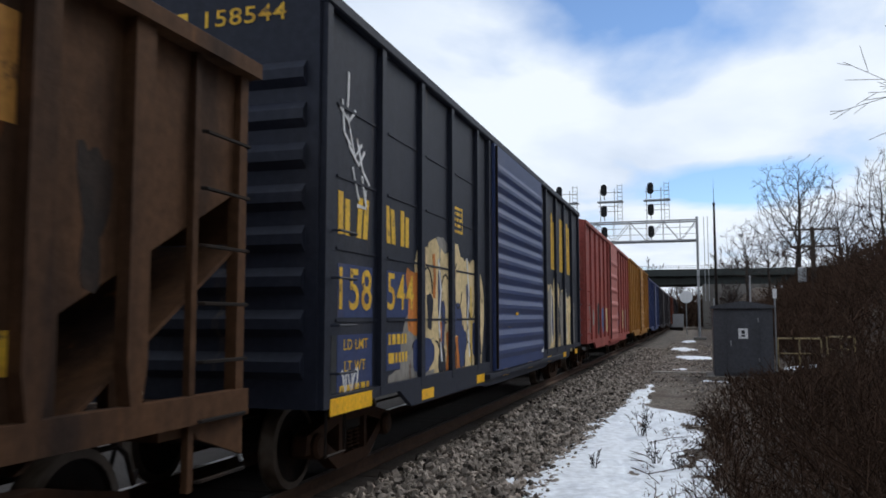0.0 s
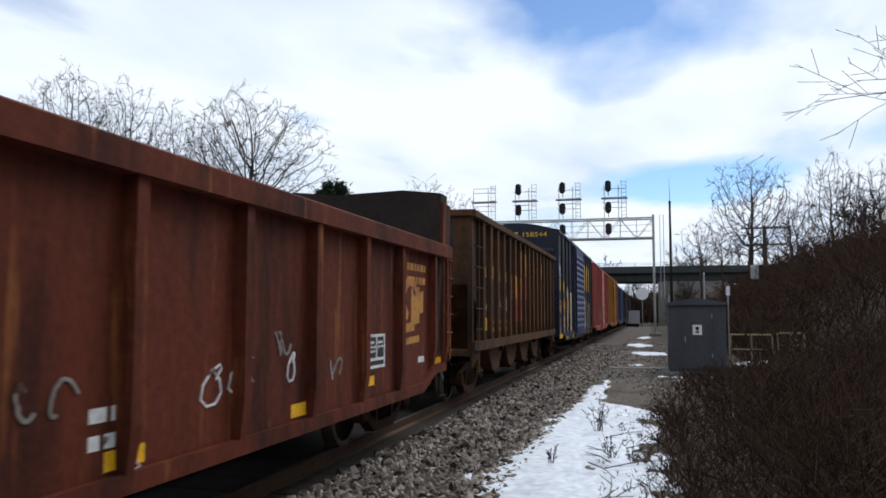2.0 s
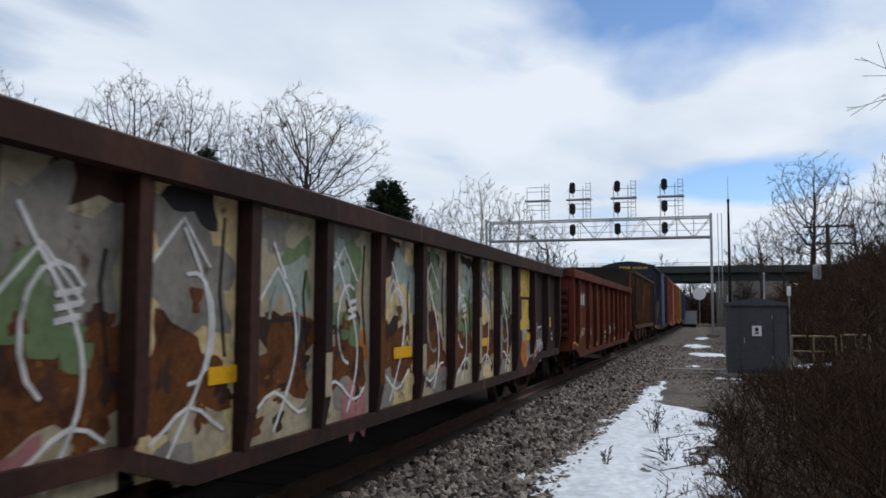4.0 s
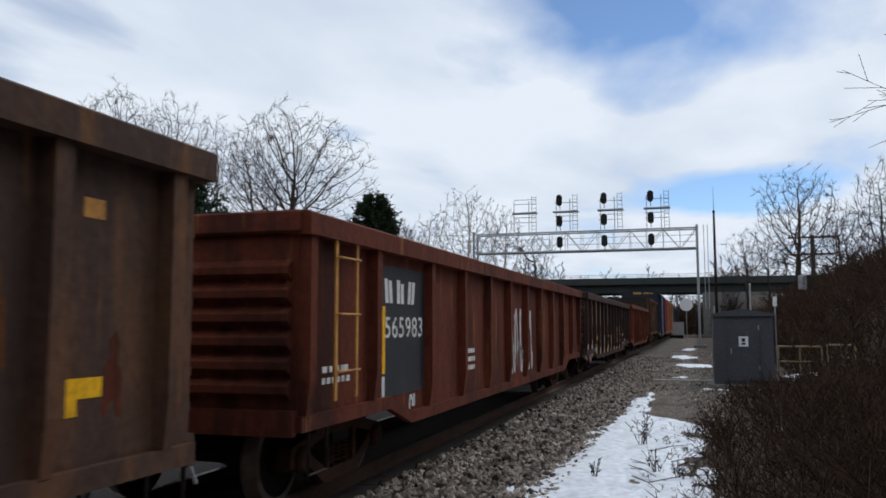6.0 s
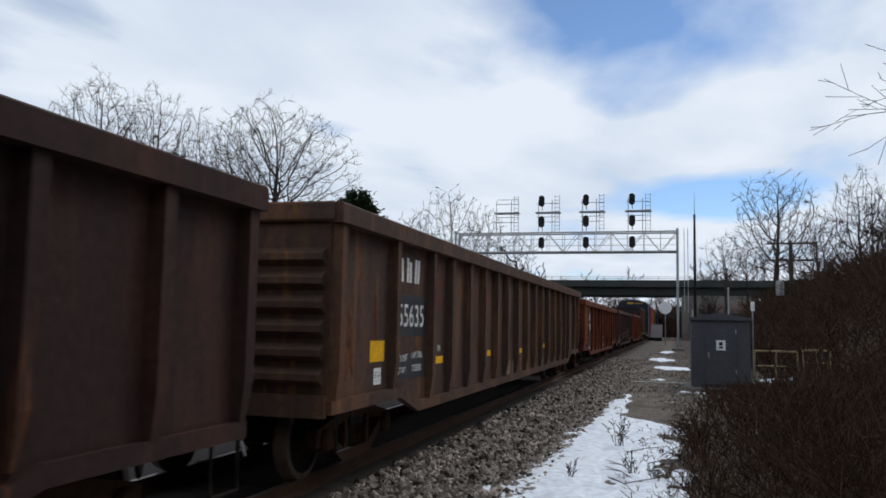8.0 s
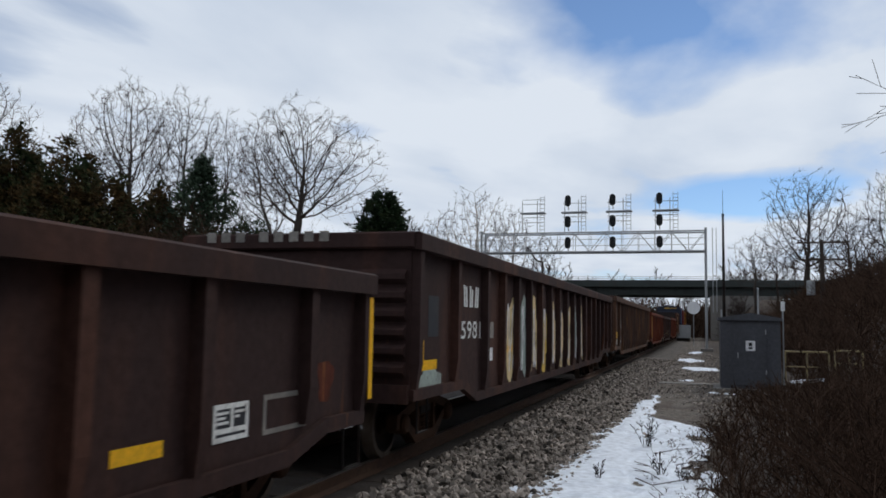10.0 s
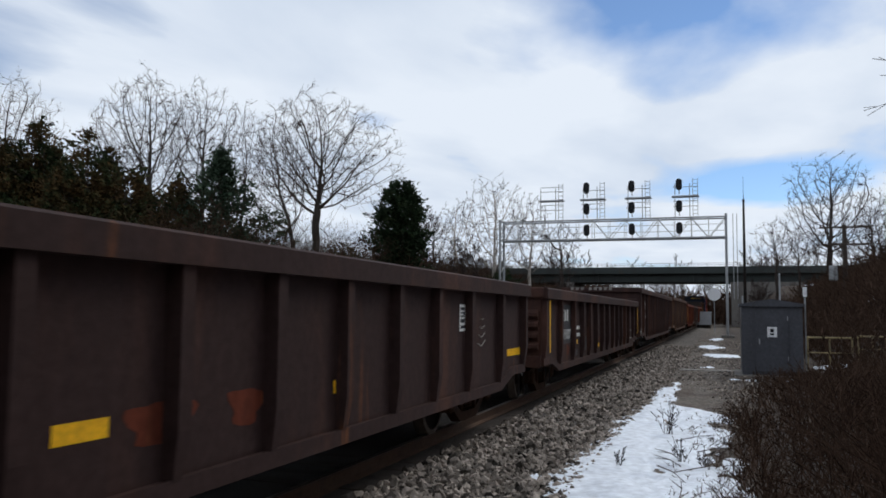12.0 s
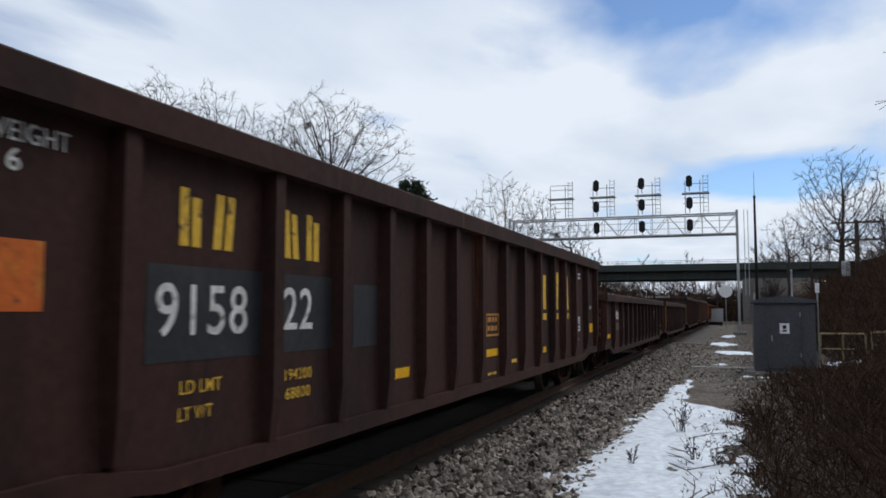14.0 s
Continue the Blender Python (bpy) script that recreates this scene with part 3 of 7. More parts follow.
def bars(car, y0, z0, w, rows, pitch, mat, x=FACE, seed=2):
    """Small writing: rows of short plain bars."""
    r = random.Random(seed)
    b = B()
    for i in range(rows):
        y = y0
        while y < y0 + w - 0.03:
            l = min(r.choice((0.06, 0.1, 0.16)), y0 + w - y)
            b.prism([(y, z0 - i * pitch), (y + l, z0 - i * pitch), (y + l, z0 - i * pitch + pitch * 0.55), (y, z0 - i * pitch + pitch * 0.55)], "x", x, x + 0.004)
            y += l + 0.045
    part("small_writing", b, mat, car, kind="stuff")


def data_panel(car, y0, z0, w, h, x=FACE):
    """The boxed service stencil: a white outline with bars in it."""
    plate(car, y0, y0 + w, z0, z0 + h, "patch", x, "service_panel")
    b, t = B(), 0.035
    for o in ((y0, y0 + w, z0, z0 + t), (y0, y0 + w, z0 + h - t, z0 + h), (y0, y0 + t, z0, z0 + h), (y0 + w - t, y0 + w, z0, z0 + h), (y0 + w * 0.48, y0 + w * 0.48 + t, z0 + h * 0.25, z0 + h), (y0, y0 + w, z0 + h * 0.22, z0 + h * 0.22 + t)):
        b.prism([(o[0], o[2]), (o[1], o[2]), (o[1], o[3]), (o[0], o[3])], "x", x + 0.003, x + 0.007)
    part("service_stencil", b, "white", car)
    bars(car, y0 + w * 0.1, z0 + h * 0.72, w * 0.32, 3, h * 0.13, "white", x + 0.003, 5)
    bars(car, y0 + w * 0.6, z0 + h * 0.72, w * 0.3, 2, h * 0.13, "white", x + 0.003, 6)


def spray(car, cy, cz, w, h, mat, x, seed=1, lift=0.004, wob=0.16):
    """A blot of sprayed paint, rust or painted shade with a wavering outline; seed varies it."""
    r = random.Random(seed)
    n, ph = 22, r.uniform(0, 6)
    pts = []
    for i in range(n):
        a = 2 * math.pi * i / n
        k = 1 + wob * math.sin(3 * a + ph) + wob * 0.7 * math.sin(5 * a + 2 * ph) + r.uniform(-0.04, 0.04)
        e = 0.72
        pts.append((cy + w / 2 * k * math.copysign(abs(math.cos(a)) ** e, math.cos(a)), cz + h / 2 * k * math.copysign(abs(math.sin(a)) ** e, math.sin(a))))
    part("sprayed_paint", B().prism(pts, "x", x, x + lift), mat, car, "sprayed paint, rust or painted shade patch on the car side")


def stroke(car, pts, width, mat, x, lift=0.009, name="sprayed_line"):
    """A sprayed line of even width along points (y, z)."""
    b = B()
    ps = [Vector(p) for p in pts]
    n = len(ps)
    for top in (x, x + lift):
        for sgn in (1, -1):
            for i, p in enumerate(ps):
                d = (ps[min(i + 1, n - 1)] - ps[max(i - 1, 0)]).normalized()
                q = p + sgn * Vector((-d.y, d.x)) * width / 2
                b.v.append((top, q.x, q.y))
    for i in range(n - 1):
        b.f += [(2 * n + i, 3 * n + i, 3 * n + i + 1, 2 * n + i + 1), (i, 2 * n + i, 2 * n + i + 1, i + 1), (n + i + 1, 3 * n + i + 1, 3 * n + i, n + i)]
    part(name, b, mat, car)


def scrawl(car, y0, z0, w, h, n, mat, x, width=0.03, seed=1, lift=0.009):
    """Illegible sprayed scribble: n crooked looping lines."""
    r = random.Random(seed)
    for k in range(n):
        cy = y0 + w * (k + 0.5) / n
        ph, q = r.uniform(0, 6), r.uniform(0.5, 1.1)
        pts = []
        for i in range(17):
            u = i / 16
            pts.append((cy + 0.62 * w / n * math.sin(ph + 3.6 * u * q) * (0.85 + 0.15 * r.random()), z0 + h * (0.5 + 0.5 * math.cos(ph * 0.7 + math.pi * 1.6 * u))))
        stroke(car, pts, width, mat, x, lift)


def ladder(car, y, z0, z1, rungs, mat, x, width=0.42, across=False, label=""):
    b = B()
    if across:
        b.tube([(x, y, z0), (x, y, z1)], 0.02, 5).tube([(x + width, y, z0), (x + width, y, z1)], 0.02, 5)
    else:
        b.box(x - 0.006, x + 0.012, y - 0.025, y + 0.025, z0, z1).box(x - 0.006, x + 0.012, y + width - 0.025, y + width + 0.025, z0, z1)
    for i in range(rungs):
        z = z0 + (i + 0.5) * (z1 - z0) / rungs
        if across:
            b.tube([(x, y, z), (x + width, y, z)], 0.012, 5)
        else:
            b.tube([(x + 0.012, y, z), (x + 0.045, y + 0.01, z), (x + 0.045, y + width - 0.01, z), (x + 0.012, y + width, z)], 0.012, 5)
    part("ladder", b, mat, car, label)


def gondola(front, length, rim, mat, ribs, label, rim_mat=None, belly=0.56, sill=0.78, rib_mat=None, corrugated=True, run_in=2.75, wheels=True):
    """An open-topped car. front: where its leading end is on the line at the start."""
    half = length / 2
    car = thing("gondola_car", pose(TRACK, front - half, 0), label, "freight car", "cars of the freight train")
    MOVERS.append((car, front - half))
    rm = rim_mat or mat
    F = FACE - 0.105       # sheet; ribs stand out to FACE
    bel, slope = half - run_in, 0.7
    low = [(-half, sill), (-bel - slope, sill), (-bel, belly), (bel, belly), (bel + slope, sill), (half, sill)]
    for sx in (-1, 1):
        xa, xb = (F - 0.03, F) if sx > 0 else (-F, -F + 0.03)
        part("side_sheet", B().prism(low + [(half, rim - 0.05), (-half, rim - 0.05)], "x", xa, xb), mat, car)
        # bottom flange follows the belly
        b = B()
        for (ya, za), (yb, zb) in zip(low, low[1:]):
            xo = (F, F + 0.055) if sx > 0 else (-F - 0.055, -F)
            b.prism([(ya, za), (yb, zb), (yb, zb + 0.13), (ya, za + 0.13)], "x", *xo)
        part("side_sill", b, mat, car)
        # rolled rim
        xo = (F - 0.05, FACE + 0.035) if sx > 0 else (-FACE - 0.035, -F + 0.05)
        part("top_chord", B().prism([(xo[0], rim - 0.20), (xo[1], rim - 0.20), (xo[1] + 0.0, rim - 0.02), (xo[1] - 0.03, rim), (xo[0] + 0.03, rim), (xo[0], rim - 0.03)], "y", -half - 0.05, half + 0.05), rm, car)
        # tapered ribs
        for rel in ribs:
            y = rel + half
            zb = belly if abs(y) < bel else sill
            w, d = 0.080, 0.105
            k = F if sx > 0 else -F
            b = B()
            b.v += [(k, y - w, rim - 0.2), (k, y + w, rim - 0.2), (k + sx * d, y + w * 0.8, rim - 0.2), (k + sx * d, y - w * 0.8, rim - 0.2),
                    (k, y - w, zb + 0.42), (k, y + w, zb + 0.42), (k + sx * d, y + w * 0.8, zb + 0.42), (k + sx * d, y - w * 0.8, zb + 0.42),
                    (k, y - w * 0.7, zb + 0.12), (k, y + w * 0.7, zb + 0.12), (k + sx * 0.06, y + w * 0.5, zb + 0.12), (k + sx * 0.06, y - w * 0.5, zb + 0.12)]
            for o in (0, 4):
                for e in range(4):
                    g = (e + 1) % 4
                    b.f.append((o + e, o + g, o + 4 + g, o + 4 + e))
            b.f += [(3, 2, 1, 0), (8, 9, 10, 11)]
            part("rib", b, rib_mat or mat, car)
    for sy in (-1, 1):
        y = sy * half
        part("end_sheet", B().box(-F, F, min(y, y - sy * 0.04), max(y, y - sy * 0.04), sill + 0.05, rim - 0.05), mat, car)
        b = B()
        b.box(-F - 0.06, F + 0.06, min(y, y + sy * 0.09), max(y, y + sy * 0.09), rim - 0.19, rim + 0.002, 0.02)
        part("end_chord", b, rm, car)
        if corrugated:
            nb = 6 if rim > 2.5 else 4
            for i in range(nb):
                z = sill + 0.26 + i * (rim - 0.45 - sill - 0.2) / nb
                part("end_corrugation", B().prism([(y, z), (y + sy * 0.085, z + 0.06), (y + sy * 0.085, z + 0.12), (y, z + 0.18)], "x", -F + 0.05, F - 0.05), mat, car)
        part("end_sill", B().box(-F, F, min(y, y + sy * 0.07), max(y, y + sy * 0.07), sill - 0.03, sill + 0.18), mat, car)
        # stirrup step below the corner
        for sx in (-1, 1):
            k = sx * (FACE - 0.05)
            part("stirrup_step", B().tube([(k, y - sy * 0.12, sill), (k, y - sy * 0.12, sill - 0.36), (k, y - sy * 0.48, sill - 0.36), (k, y - sy * 0.48, sill)], 0.016, 5), "iron", car)
    part("floor", B().box(-F + 0.03, F - 0.03, -half + 0.04, half - 0.04, 0.98, 1.06), "load", car)
    running_gear(car, half, wheels)
    return car


def boxcar(front, length, eave, mat, label, door_mat, sill=0.87, ribs=None, door=3.2, rows=10, wheels=True, detail=True):
    """A roofed car with ribbed sides and a sliding door in the middle."""
    half = length / 2
    car = thing("boxcar", pose(TRACK, front - half, 0), label, "freight car", "cars of the freight train")
    MOVERS.append((car, front - half))
    F = FACE - 0.06
    for sx in (-1, 1):
        lo, hi = (F - 0.03, F) if sx > 0 else (-F, -F + 0.03)
        part("side_sheet", B().prism([(-half, sill), (half, sill), (half, eave), (-half, eave)], "x", lo, hi), mat, car)
        lo, hi = (F, FACE - 0.005) if sx > 0 else (-FACE + 0.005, -F)
        part("side_sill", B().prism([(-half, sill), (-half + 1.9, sill), (-half + 2.3, sill - 0.20), (-door / 2 - 0.9, sill - 0.20), (-door / 2 - 0.4, sill - 0.26), (door / 2 + 0.4, sill - 0.26), (door / 2 + 0.9, sill - 0.20), (half - 2.3, sill - 0.20), (half - 1.9, sill), (half, sill), (half, sill + 0.10), (-half, sill + 0.10)], "x", lo, hi), mat, car)
        lo, hi = (F - 0.05, FACE + 0.02) if sx > 0 else (-FACE - 0.02, -F + 0.05)
        part("eave_rail", B().box(lo, hi, -half, half, eave - 0.10, eave + 0.02, 0.015), mat, car)
        for side in (-1, 1):
            a, c = side * (door / 2 + 0.12), side * (half - 0.06)
            for out_at in ribs or [a + (c - a) * i / 5 for i in range(6)]:
                y = side * abs(out_at)
                lo, hi = (F, FACE) if sx > 0 else (-FACE, -F)
                part("rib", B().prism([(y - 0.07, sill), (y + 0.07, sill), (y + 0.055, eave - 0.1), (y - 0.055, eave - 0.1)], "x", lo, hi), mat, car)
        # door with pressed ridges on its track
        k = FACE - 0.005
        lo, hi = (k, k + 0.05) if sx > 0 else (-k - 0.05, -k)
        dr = part("door", B().box(lo, hi, -door / 2, door / 2, sill - 0.05, eave - 0.12), door_mat, car, "sliding door with pressed ridges")
        for i in range(rows):
            z = sill + 0.12 + (eave - sill - 0.5) * i / rows
            e = hi if sx > 0 else lo
            part("ridge", B().prism([(e, z), (e + sx * 0.035, z + 0.08), (e + sx * 0.035, z + 0.14), (e, z + 0.22)], "y", -door / 2 + 0.1, door / 2 - 0.1), door_mat, dr)
        part("door_track", B().box(min(k * sx, k * sx + sx * 0.08), max(k * sx, k * sx + sx * 0.08), -door / 2 - 0.5, door + 0.4, sill - 0.14, sill - 0.07), mat, car)
        e = hi + 0.02 if sx > 0 else lo - 0.02
        part("lock_bar", B().tube([(e, -door / 2 + 0.06, sill - 0.02), (e, -door / 2 + 0.06, eave - 0.16)], 0.022, 6), "iron", dr)
    ridge = eave + 0.26
    part("roof", B().prism([(-FACE - 0.02, eave), (FACE + 0.02, eave), (FACE * 0.4, ridge - 0.04), (0, ridge), (-FACE * 0.4, ridge - 0.04)], "y", -half, half), mat, car)
    for sy in (-1, 1):
        y = sy * half
        part("end_wall", B().prism([(-F, sill), (F, sill), (F, eave), (FACE * 0.4, ridge - 0.06), (-FACE * 0.4, ridge - 0.06), (-F, eave)], "y", min(y, y + sy * 0.04), max(y, y + sy * 0.04)), mat, car)
        for i in range(8):
            z = sill + 0.25 + i * (eave - sill - 0.75) / 8
            part("end_corrugation", B().prism([(y + sy * 0.04, z), (y + sy * 0.11, z + 0.07), (y + sy * 0.11, z + 0.16), (y + sy * 0.04, z + 0.24)], "x", -F + 0.12, F - 0.12), mat, car)
        for sx in (-1, 1):
            k = sx * (FACE - 0.05)
            part("stirrup_step", B().tube([(k, y - sy * 0.14, sill), (k, y - sy * 0.14, sill - 0.42), (k, y - sy * 0.54, sill - 0.42), (k, y - sy * 0.54, sill)], 0.018, 5), "iron", car)
            for q in range(4):
                z = sill + 0.3 + 0.42 * q
                part("grab_iron", B().tube([(k + sx * 0.04, y - sy * 0.12, z), (k + sx * 0.12, y - sy * 0.14, z), (k + sx * 0.12, y - sy * 0.52, z), (k + sx * 0.04, y - sy * 0.54, z)], 0.012, 5), mat, car)
    running_gear(car, half, wheels)
    return car


def hopper(front, length, rim, mat, label, sill=1.0, ribs=15, wheels=True):
    """An open hopper: deep ribbed sides, sloping ends, chutes below."""
    half = length / 2
    car = thing("hopper_car", pose(TRACK, front - half, 0), label, "freight car", "cars of the freight train")
    MOVERS.append((car, front - half))
    F = FACE - 0.09
    flat = half - 1.5
    for sx in (-1, 1):
        lo, hi = (F - 0.03, F) if sx > 0 else (-F, -F + 0.03)
        # the sheet is cut back towards the ends above the slope sheets
        part("side_sheet", B().prism([(-half, rim - 0.05), (-half, rim - 1.40), (-half + 0.86, 1.65), (-half + 0.86, sill), (half - 1.75, sill), (half - 1.75, 1.68), (half, rim - 0.95), (half, rim - 0.05)], "x", lo, hi), mat, car)
        lo, hi = (F - 0.04, FACE + 0.04) if sx > 0 else (-FACE - 0.04, -F + 0.04)
        part("top_chord", B().prism([(lo, rim - 0.13), (hi, rim - 0.13), (hi, rim - 0.02), (hi - 0.03, rim), (lo + 0.03, rim), (lo, rim - 0.02)], "y", -half - 0.05, half + 0.05), mat, car)
        lo, hi = (F, FACE) if sx > 0 else (-FACE, -F)
        part("side_sill", B().box(lo, hi, -half, half, sill - 0.02, sill + 0.16), mat, car)
        for i in range(ribs):
            y = -5.47 + 0.757 * i
            part("rib", B().prism([(y - 0.09, rim - 0.13), (y + 0.09, rim - 0.13), (y + 0.09, sill + 0.40), (y + 0.05, sill + 0.16), (y - 0.05, sill + 0.16), (y - 0.09, sill + 0.40)], "x", lo, hi), mat, car)
        for sy in (-1, 1):
            y = sy * half
            k = sx * (FACE - 0.045)
            part("corner_post", B().box(min(k, k - sx * 0.09), max(k, k - sx * 0.09), min(y, y - sy * 0.10), max(y, y - sy * 0.10), sill, rim - 0.1), mat, car)
            part("end_post", B().box(min(k, k - sx * 0.05), max(k, k - sx * 0.05), y - sy * 0.62 - 0.03, y - sy * 0.62 + 0.03, sill - 0.45, rim - 0.13), mat, car)
            for q in range(7):
                z = sill - 0.38 + q * (rim - sill + 0.1) / 7
                part("rung", B().tube([(k + sx * 0.03, y - sy * 0.05, z), (k + sx * 0.06, y - sy * 0.07, z), (k + sx * 0.06, y - sy * 0.60, z), (k + sx * 0.03, y - sy * 0.62, z)], 0.014, 5), "iron", car)
            part("end_bracket", B().prism([(y, sill - 0.30), (y, sill + 0.10), (y - sy * 0.7, sill + 0.10), (y - sy * 0.55, sill - 0.12)], "x", min(k, k - sx * 0.04), max(k, k - sx * 0.04)), mat, car)
    for sy in (-1, 1):
        y = sy * half
        part("end_sheet", B().box(-F, F, min(y, y - sy * 0.04), max(y, y - sy * 0.04), rim - 1.35, rim - 0.05), mat, car)
        part("end_chord", B().box(-F - 0.05, F + 0.05, min(y, y + sy * 0.08), max(y, y + sy * 0.08), rim - 0.13, rim + 0.002, 0.02), mat, car)
        part("slope_sheet", B().prism([(y, rim - 1.36), (y - sy * 0.05, rim - 1.36), (sy * (flat - 0.5), sill - 0.1), (sy * (flat - 0.45), sill - 0.1)], "x", -F, F), mat, car)
        part("end_platform", B().box(-F, F, min(y, y - sy * 0.9), max(y, y - sy * 0.9), sill - 0.1, sill), mat, car)
        for sx in (-0.45, 0.45):
            part("end_stanchion", B().box(sx - 0.05, sx + 0.05, min(y - sy * 0.05, y - sy * 0.17), max(y - sy * 0.05, y - sy * 0.17), sill, rim - 1.35), mat, car)
    for c in (-3.1, -1.05, 1.05, 3.1):
        for sx in (-1, 1):
            part("chute", B().prism([(c - 0.95, sill), (c + 0.95, sill), (c + 0.34, 0.45), (c - 0.34, 0.45)], "x", min(sx * 0.35, sx * 1.32), max(sx * 0.35, sx * 1.32)), mat, car)
        part("chute_door_frame", B().box(-1.36, 1.36, c - 0.40, c + 0.40, 0.40, 0.46), "iron", car)
    part("load", B().prism([(-half + 0.2, rim - 0.55), (half - 0.2, rim - 0.55), (half - 0.2, rim - 0.45), (-half + 0.2, rim - 0.45)], "x", -F + 0.05, F - 0.05), "load", car)
    running_gear(car, half, wheels)
    return car


CAR = {}


def at(car, rel):
    """A place on a car, given from its leading end."""
    return rel + HALF[car]


HALF = {}


HALF["box"] = 16.45 / 2
CAR["box"] = c = boxcar(22.9, 16.45, 4.57, "black_paint", "blue-black boxcar with yellow lettering and sprayed paint", "blue_paint", door=4.2, rows=13, ribs=[8.165, 6.83, 5.54, 4.28, 2.95, 2.22])
X = FACE - 0.06


def Y(rel):
    return at(now, rel) + (0.09 if now in ("box", "hop") else 0.13)


now = "box"
for z in (3.62, 2.95, 2.28, 1.62):          # weld seams across the panels
    for a0, a1 in ((-16.3, -15.1), (-15.0, -13.8), (-13.7, -12.5), (-12.4, -11.2)):
        part("weld_seam", B().box(X, X + 0.012, Y(a0) + 0.1, Y(a1) - 0.08, z, z + 0.025), "black_paint", c)
marks(c, Y(-16.16), 2.43, 0.86, 0.40, 2, "gold", X, 3)
marks(c, Y(-14.92), 2.45, 0.86, 0.40, 2, "gold", X, 5)
plate(c, Y(-16.16), Y(-15.32), 1.66, 2.16, "blue_paint", X, "number_panel")
plate(c, Y(-14.92), Y(-14.02), 1.66, 2.16, "blue_paint", X, "number_panel")
lettering(c, "158", Y(-16.13), 1.74, 0.40, "gold", 0.78, X + 0.003)
lettering(c, "544", Y(-14.90), 1.75, 0.40, "gold", 0.84, X + 0.003)
plate(c, Y(-16.16), Y(-15.32), 0.98, 1.50, "blue_paint", X, "data_panel")
plate(c, Y(-14.92), Y(-14.20), 1.10, 1.50, "blue_paint", X, "data_panel")
lettering(c, "LD LMT", Y(-16.02), 1.36, 0.10, "gold", 0.58, X + 0.003)
lettering(c, "LT WT", Y(-16.00), 1.16, 0.10, "gold", 0.50, X + 0.003)
bars(c, Y(-14.86), 1.37, 0.6, 2, 0.2, "gold", X + 0.003, 8)
bars(c, Y(-16.1), 0.98, 0.7, 1, 0.1, "gold", X + 0.003, 9)
scrawl(c, Y(-16.1), 0.98, 0.4, 0.2, 3, "g_white", X, 0.03, 4, 0.007)
plate(c, Y(-16.42), Y(-15.46), 0.80, 0.95, "yellow", FACE, "reflector_stripe")
for q in (-13.9, -11.4, -9.7, -7.6, -5.4, -3.2, -1.2):
    plate(c, Y(q), Y(q + 0.45), 0.70, 0.82, "yellow", FACE - 0.005, "reflector_stripe")
plate(c, Y(-12.44), Y(-11.95), 2.82, 3.18, "gold", X, "stencil_box")
plate(c, Y(-12.40), Y(-11.99), 2.86, 3.14, "black_paint", X + 0.002, "stencil_box")
bars(c, Y(-12.38), 3.06, 0.36, 3, 0.08, "gold", X + 0.005, 3)
# tall white scribble high up
for k, (p0, p1, p2) in enumerate((((-15.95, 4.0), (-15.96, 3.8), (-15.98, 3.62)), ((-16.15, 3.62), (-15.95, 3.52), (-15.78, 3.66)), ((-16.1, 3.7), (-16.05, 3.4), (-15.9, 3.3)), ((-15.98, 3.58), (-15.8, 3.2), (-15.62, 3.36)), ((-15.95, 3.3), (-15.7, 3.14), (-15.55, 3.3)), ((-15.75, 3.4), (-15.6, 3.1), (-15.42, 2.98)), ((-15.85, 3.1), (-15.72, 2.85), (-15.68, 2.8)), ((-15.62, 3.05), (-15.55, 2.85), (-15.50, 2.76)), ((-15.74, 2.74), (-15.52, 2.74), (-15.52, 2.92)))):
    stroke(c, [(Y(a), z) for a, z in (p0, p1, p2)], 0.035, "g_white", X, name="scribble")
# large sprayed letters low down on both halves of the side, on a pale ground
for k, (cy, cz, w, h, mt) in enumerate(((-13.45, 1.68, 1.15, 1.75, "g_cream"), (-12.35, 1.68, 1.15, 1.75, "g_cream"), (-11.3, 1.62, 1.0, 1.7, "g_cream"), (-14.2, 1.2, 0.6, 0.9, "g_grey"),
                                       (-4.7, 1.65, 1.0, 1.6, "g_cream"), (-3.7, 1.65, 1.1, 1.6, "g_cream"), (-2.6, 1.6, 1.1, 1.5, "g_cream"), (-1.5, 1.5, 1.0, 1.4, "g_cream"))):
    spray(c, Y(cy), cz, w, h, mt, X, 160 + k, 0.0034, 0.08)
for k, (y, z0, z1) in enumerate(((-13.75, 1.2, 2.3), (-13.0, 0.9, 1.6), (-12.6, 1.0, 2.2), (-12.05, 0.85, 1.5), (-11.55, 1.0, 2.1), (-13.3, 1.9, 2.45), (-11.1, 0.95, 1.7))):
    stroke(c, [(Y(y), z1), (Y(y + 0.05), 0.5 * (z0 + z1)), (Y(y + 0.02), z0)], 0.10, "g_orange" if k % 2 else "g_yellow", X, 0.0072)
for k, (y, z, w, h) in enumerate(((-13.7, 1.22, 0.8, 0.42), (-12.25, 1.62, 0.5, 0.45), (-12.0, 1.2, 0.3, 0.5), (-11.35, 1.35, 0.22, 0.5), (-13.05, 1.95, 0.14, 0.6))):
    spray(c, Y(y), z, w, h, "blue_paint", X, 180 + k, 0.0086, 0.05)
for k, (y, z) in enumerate(((-13.55, 1.95), (-12.8, 1.9), (-12.2, 2.1), (-11.5, 1.95), (-13.2, 1.05), (-12.5, 1.1), (-11.7, 1.0))):
    stroke(c, [(Y(y + 0.2 * math.cos(q)), z + 0.32 * math.sin(q)) for q in [k + 0.5 * j for j in range(9)]], 0.028, "g_black", X, 0.0092)
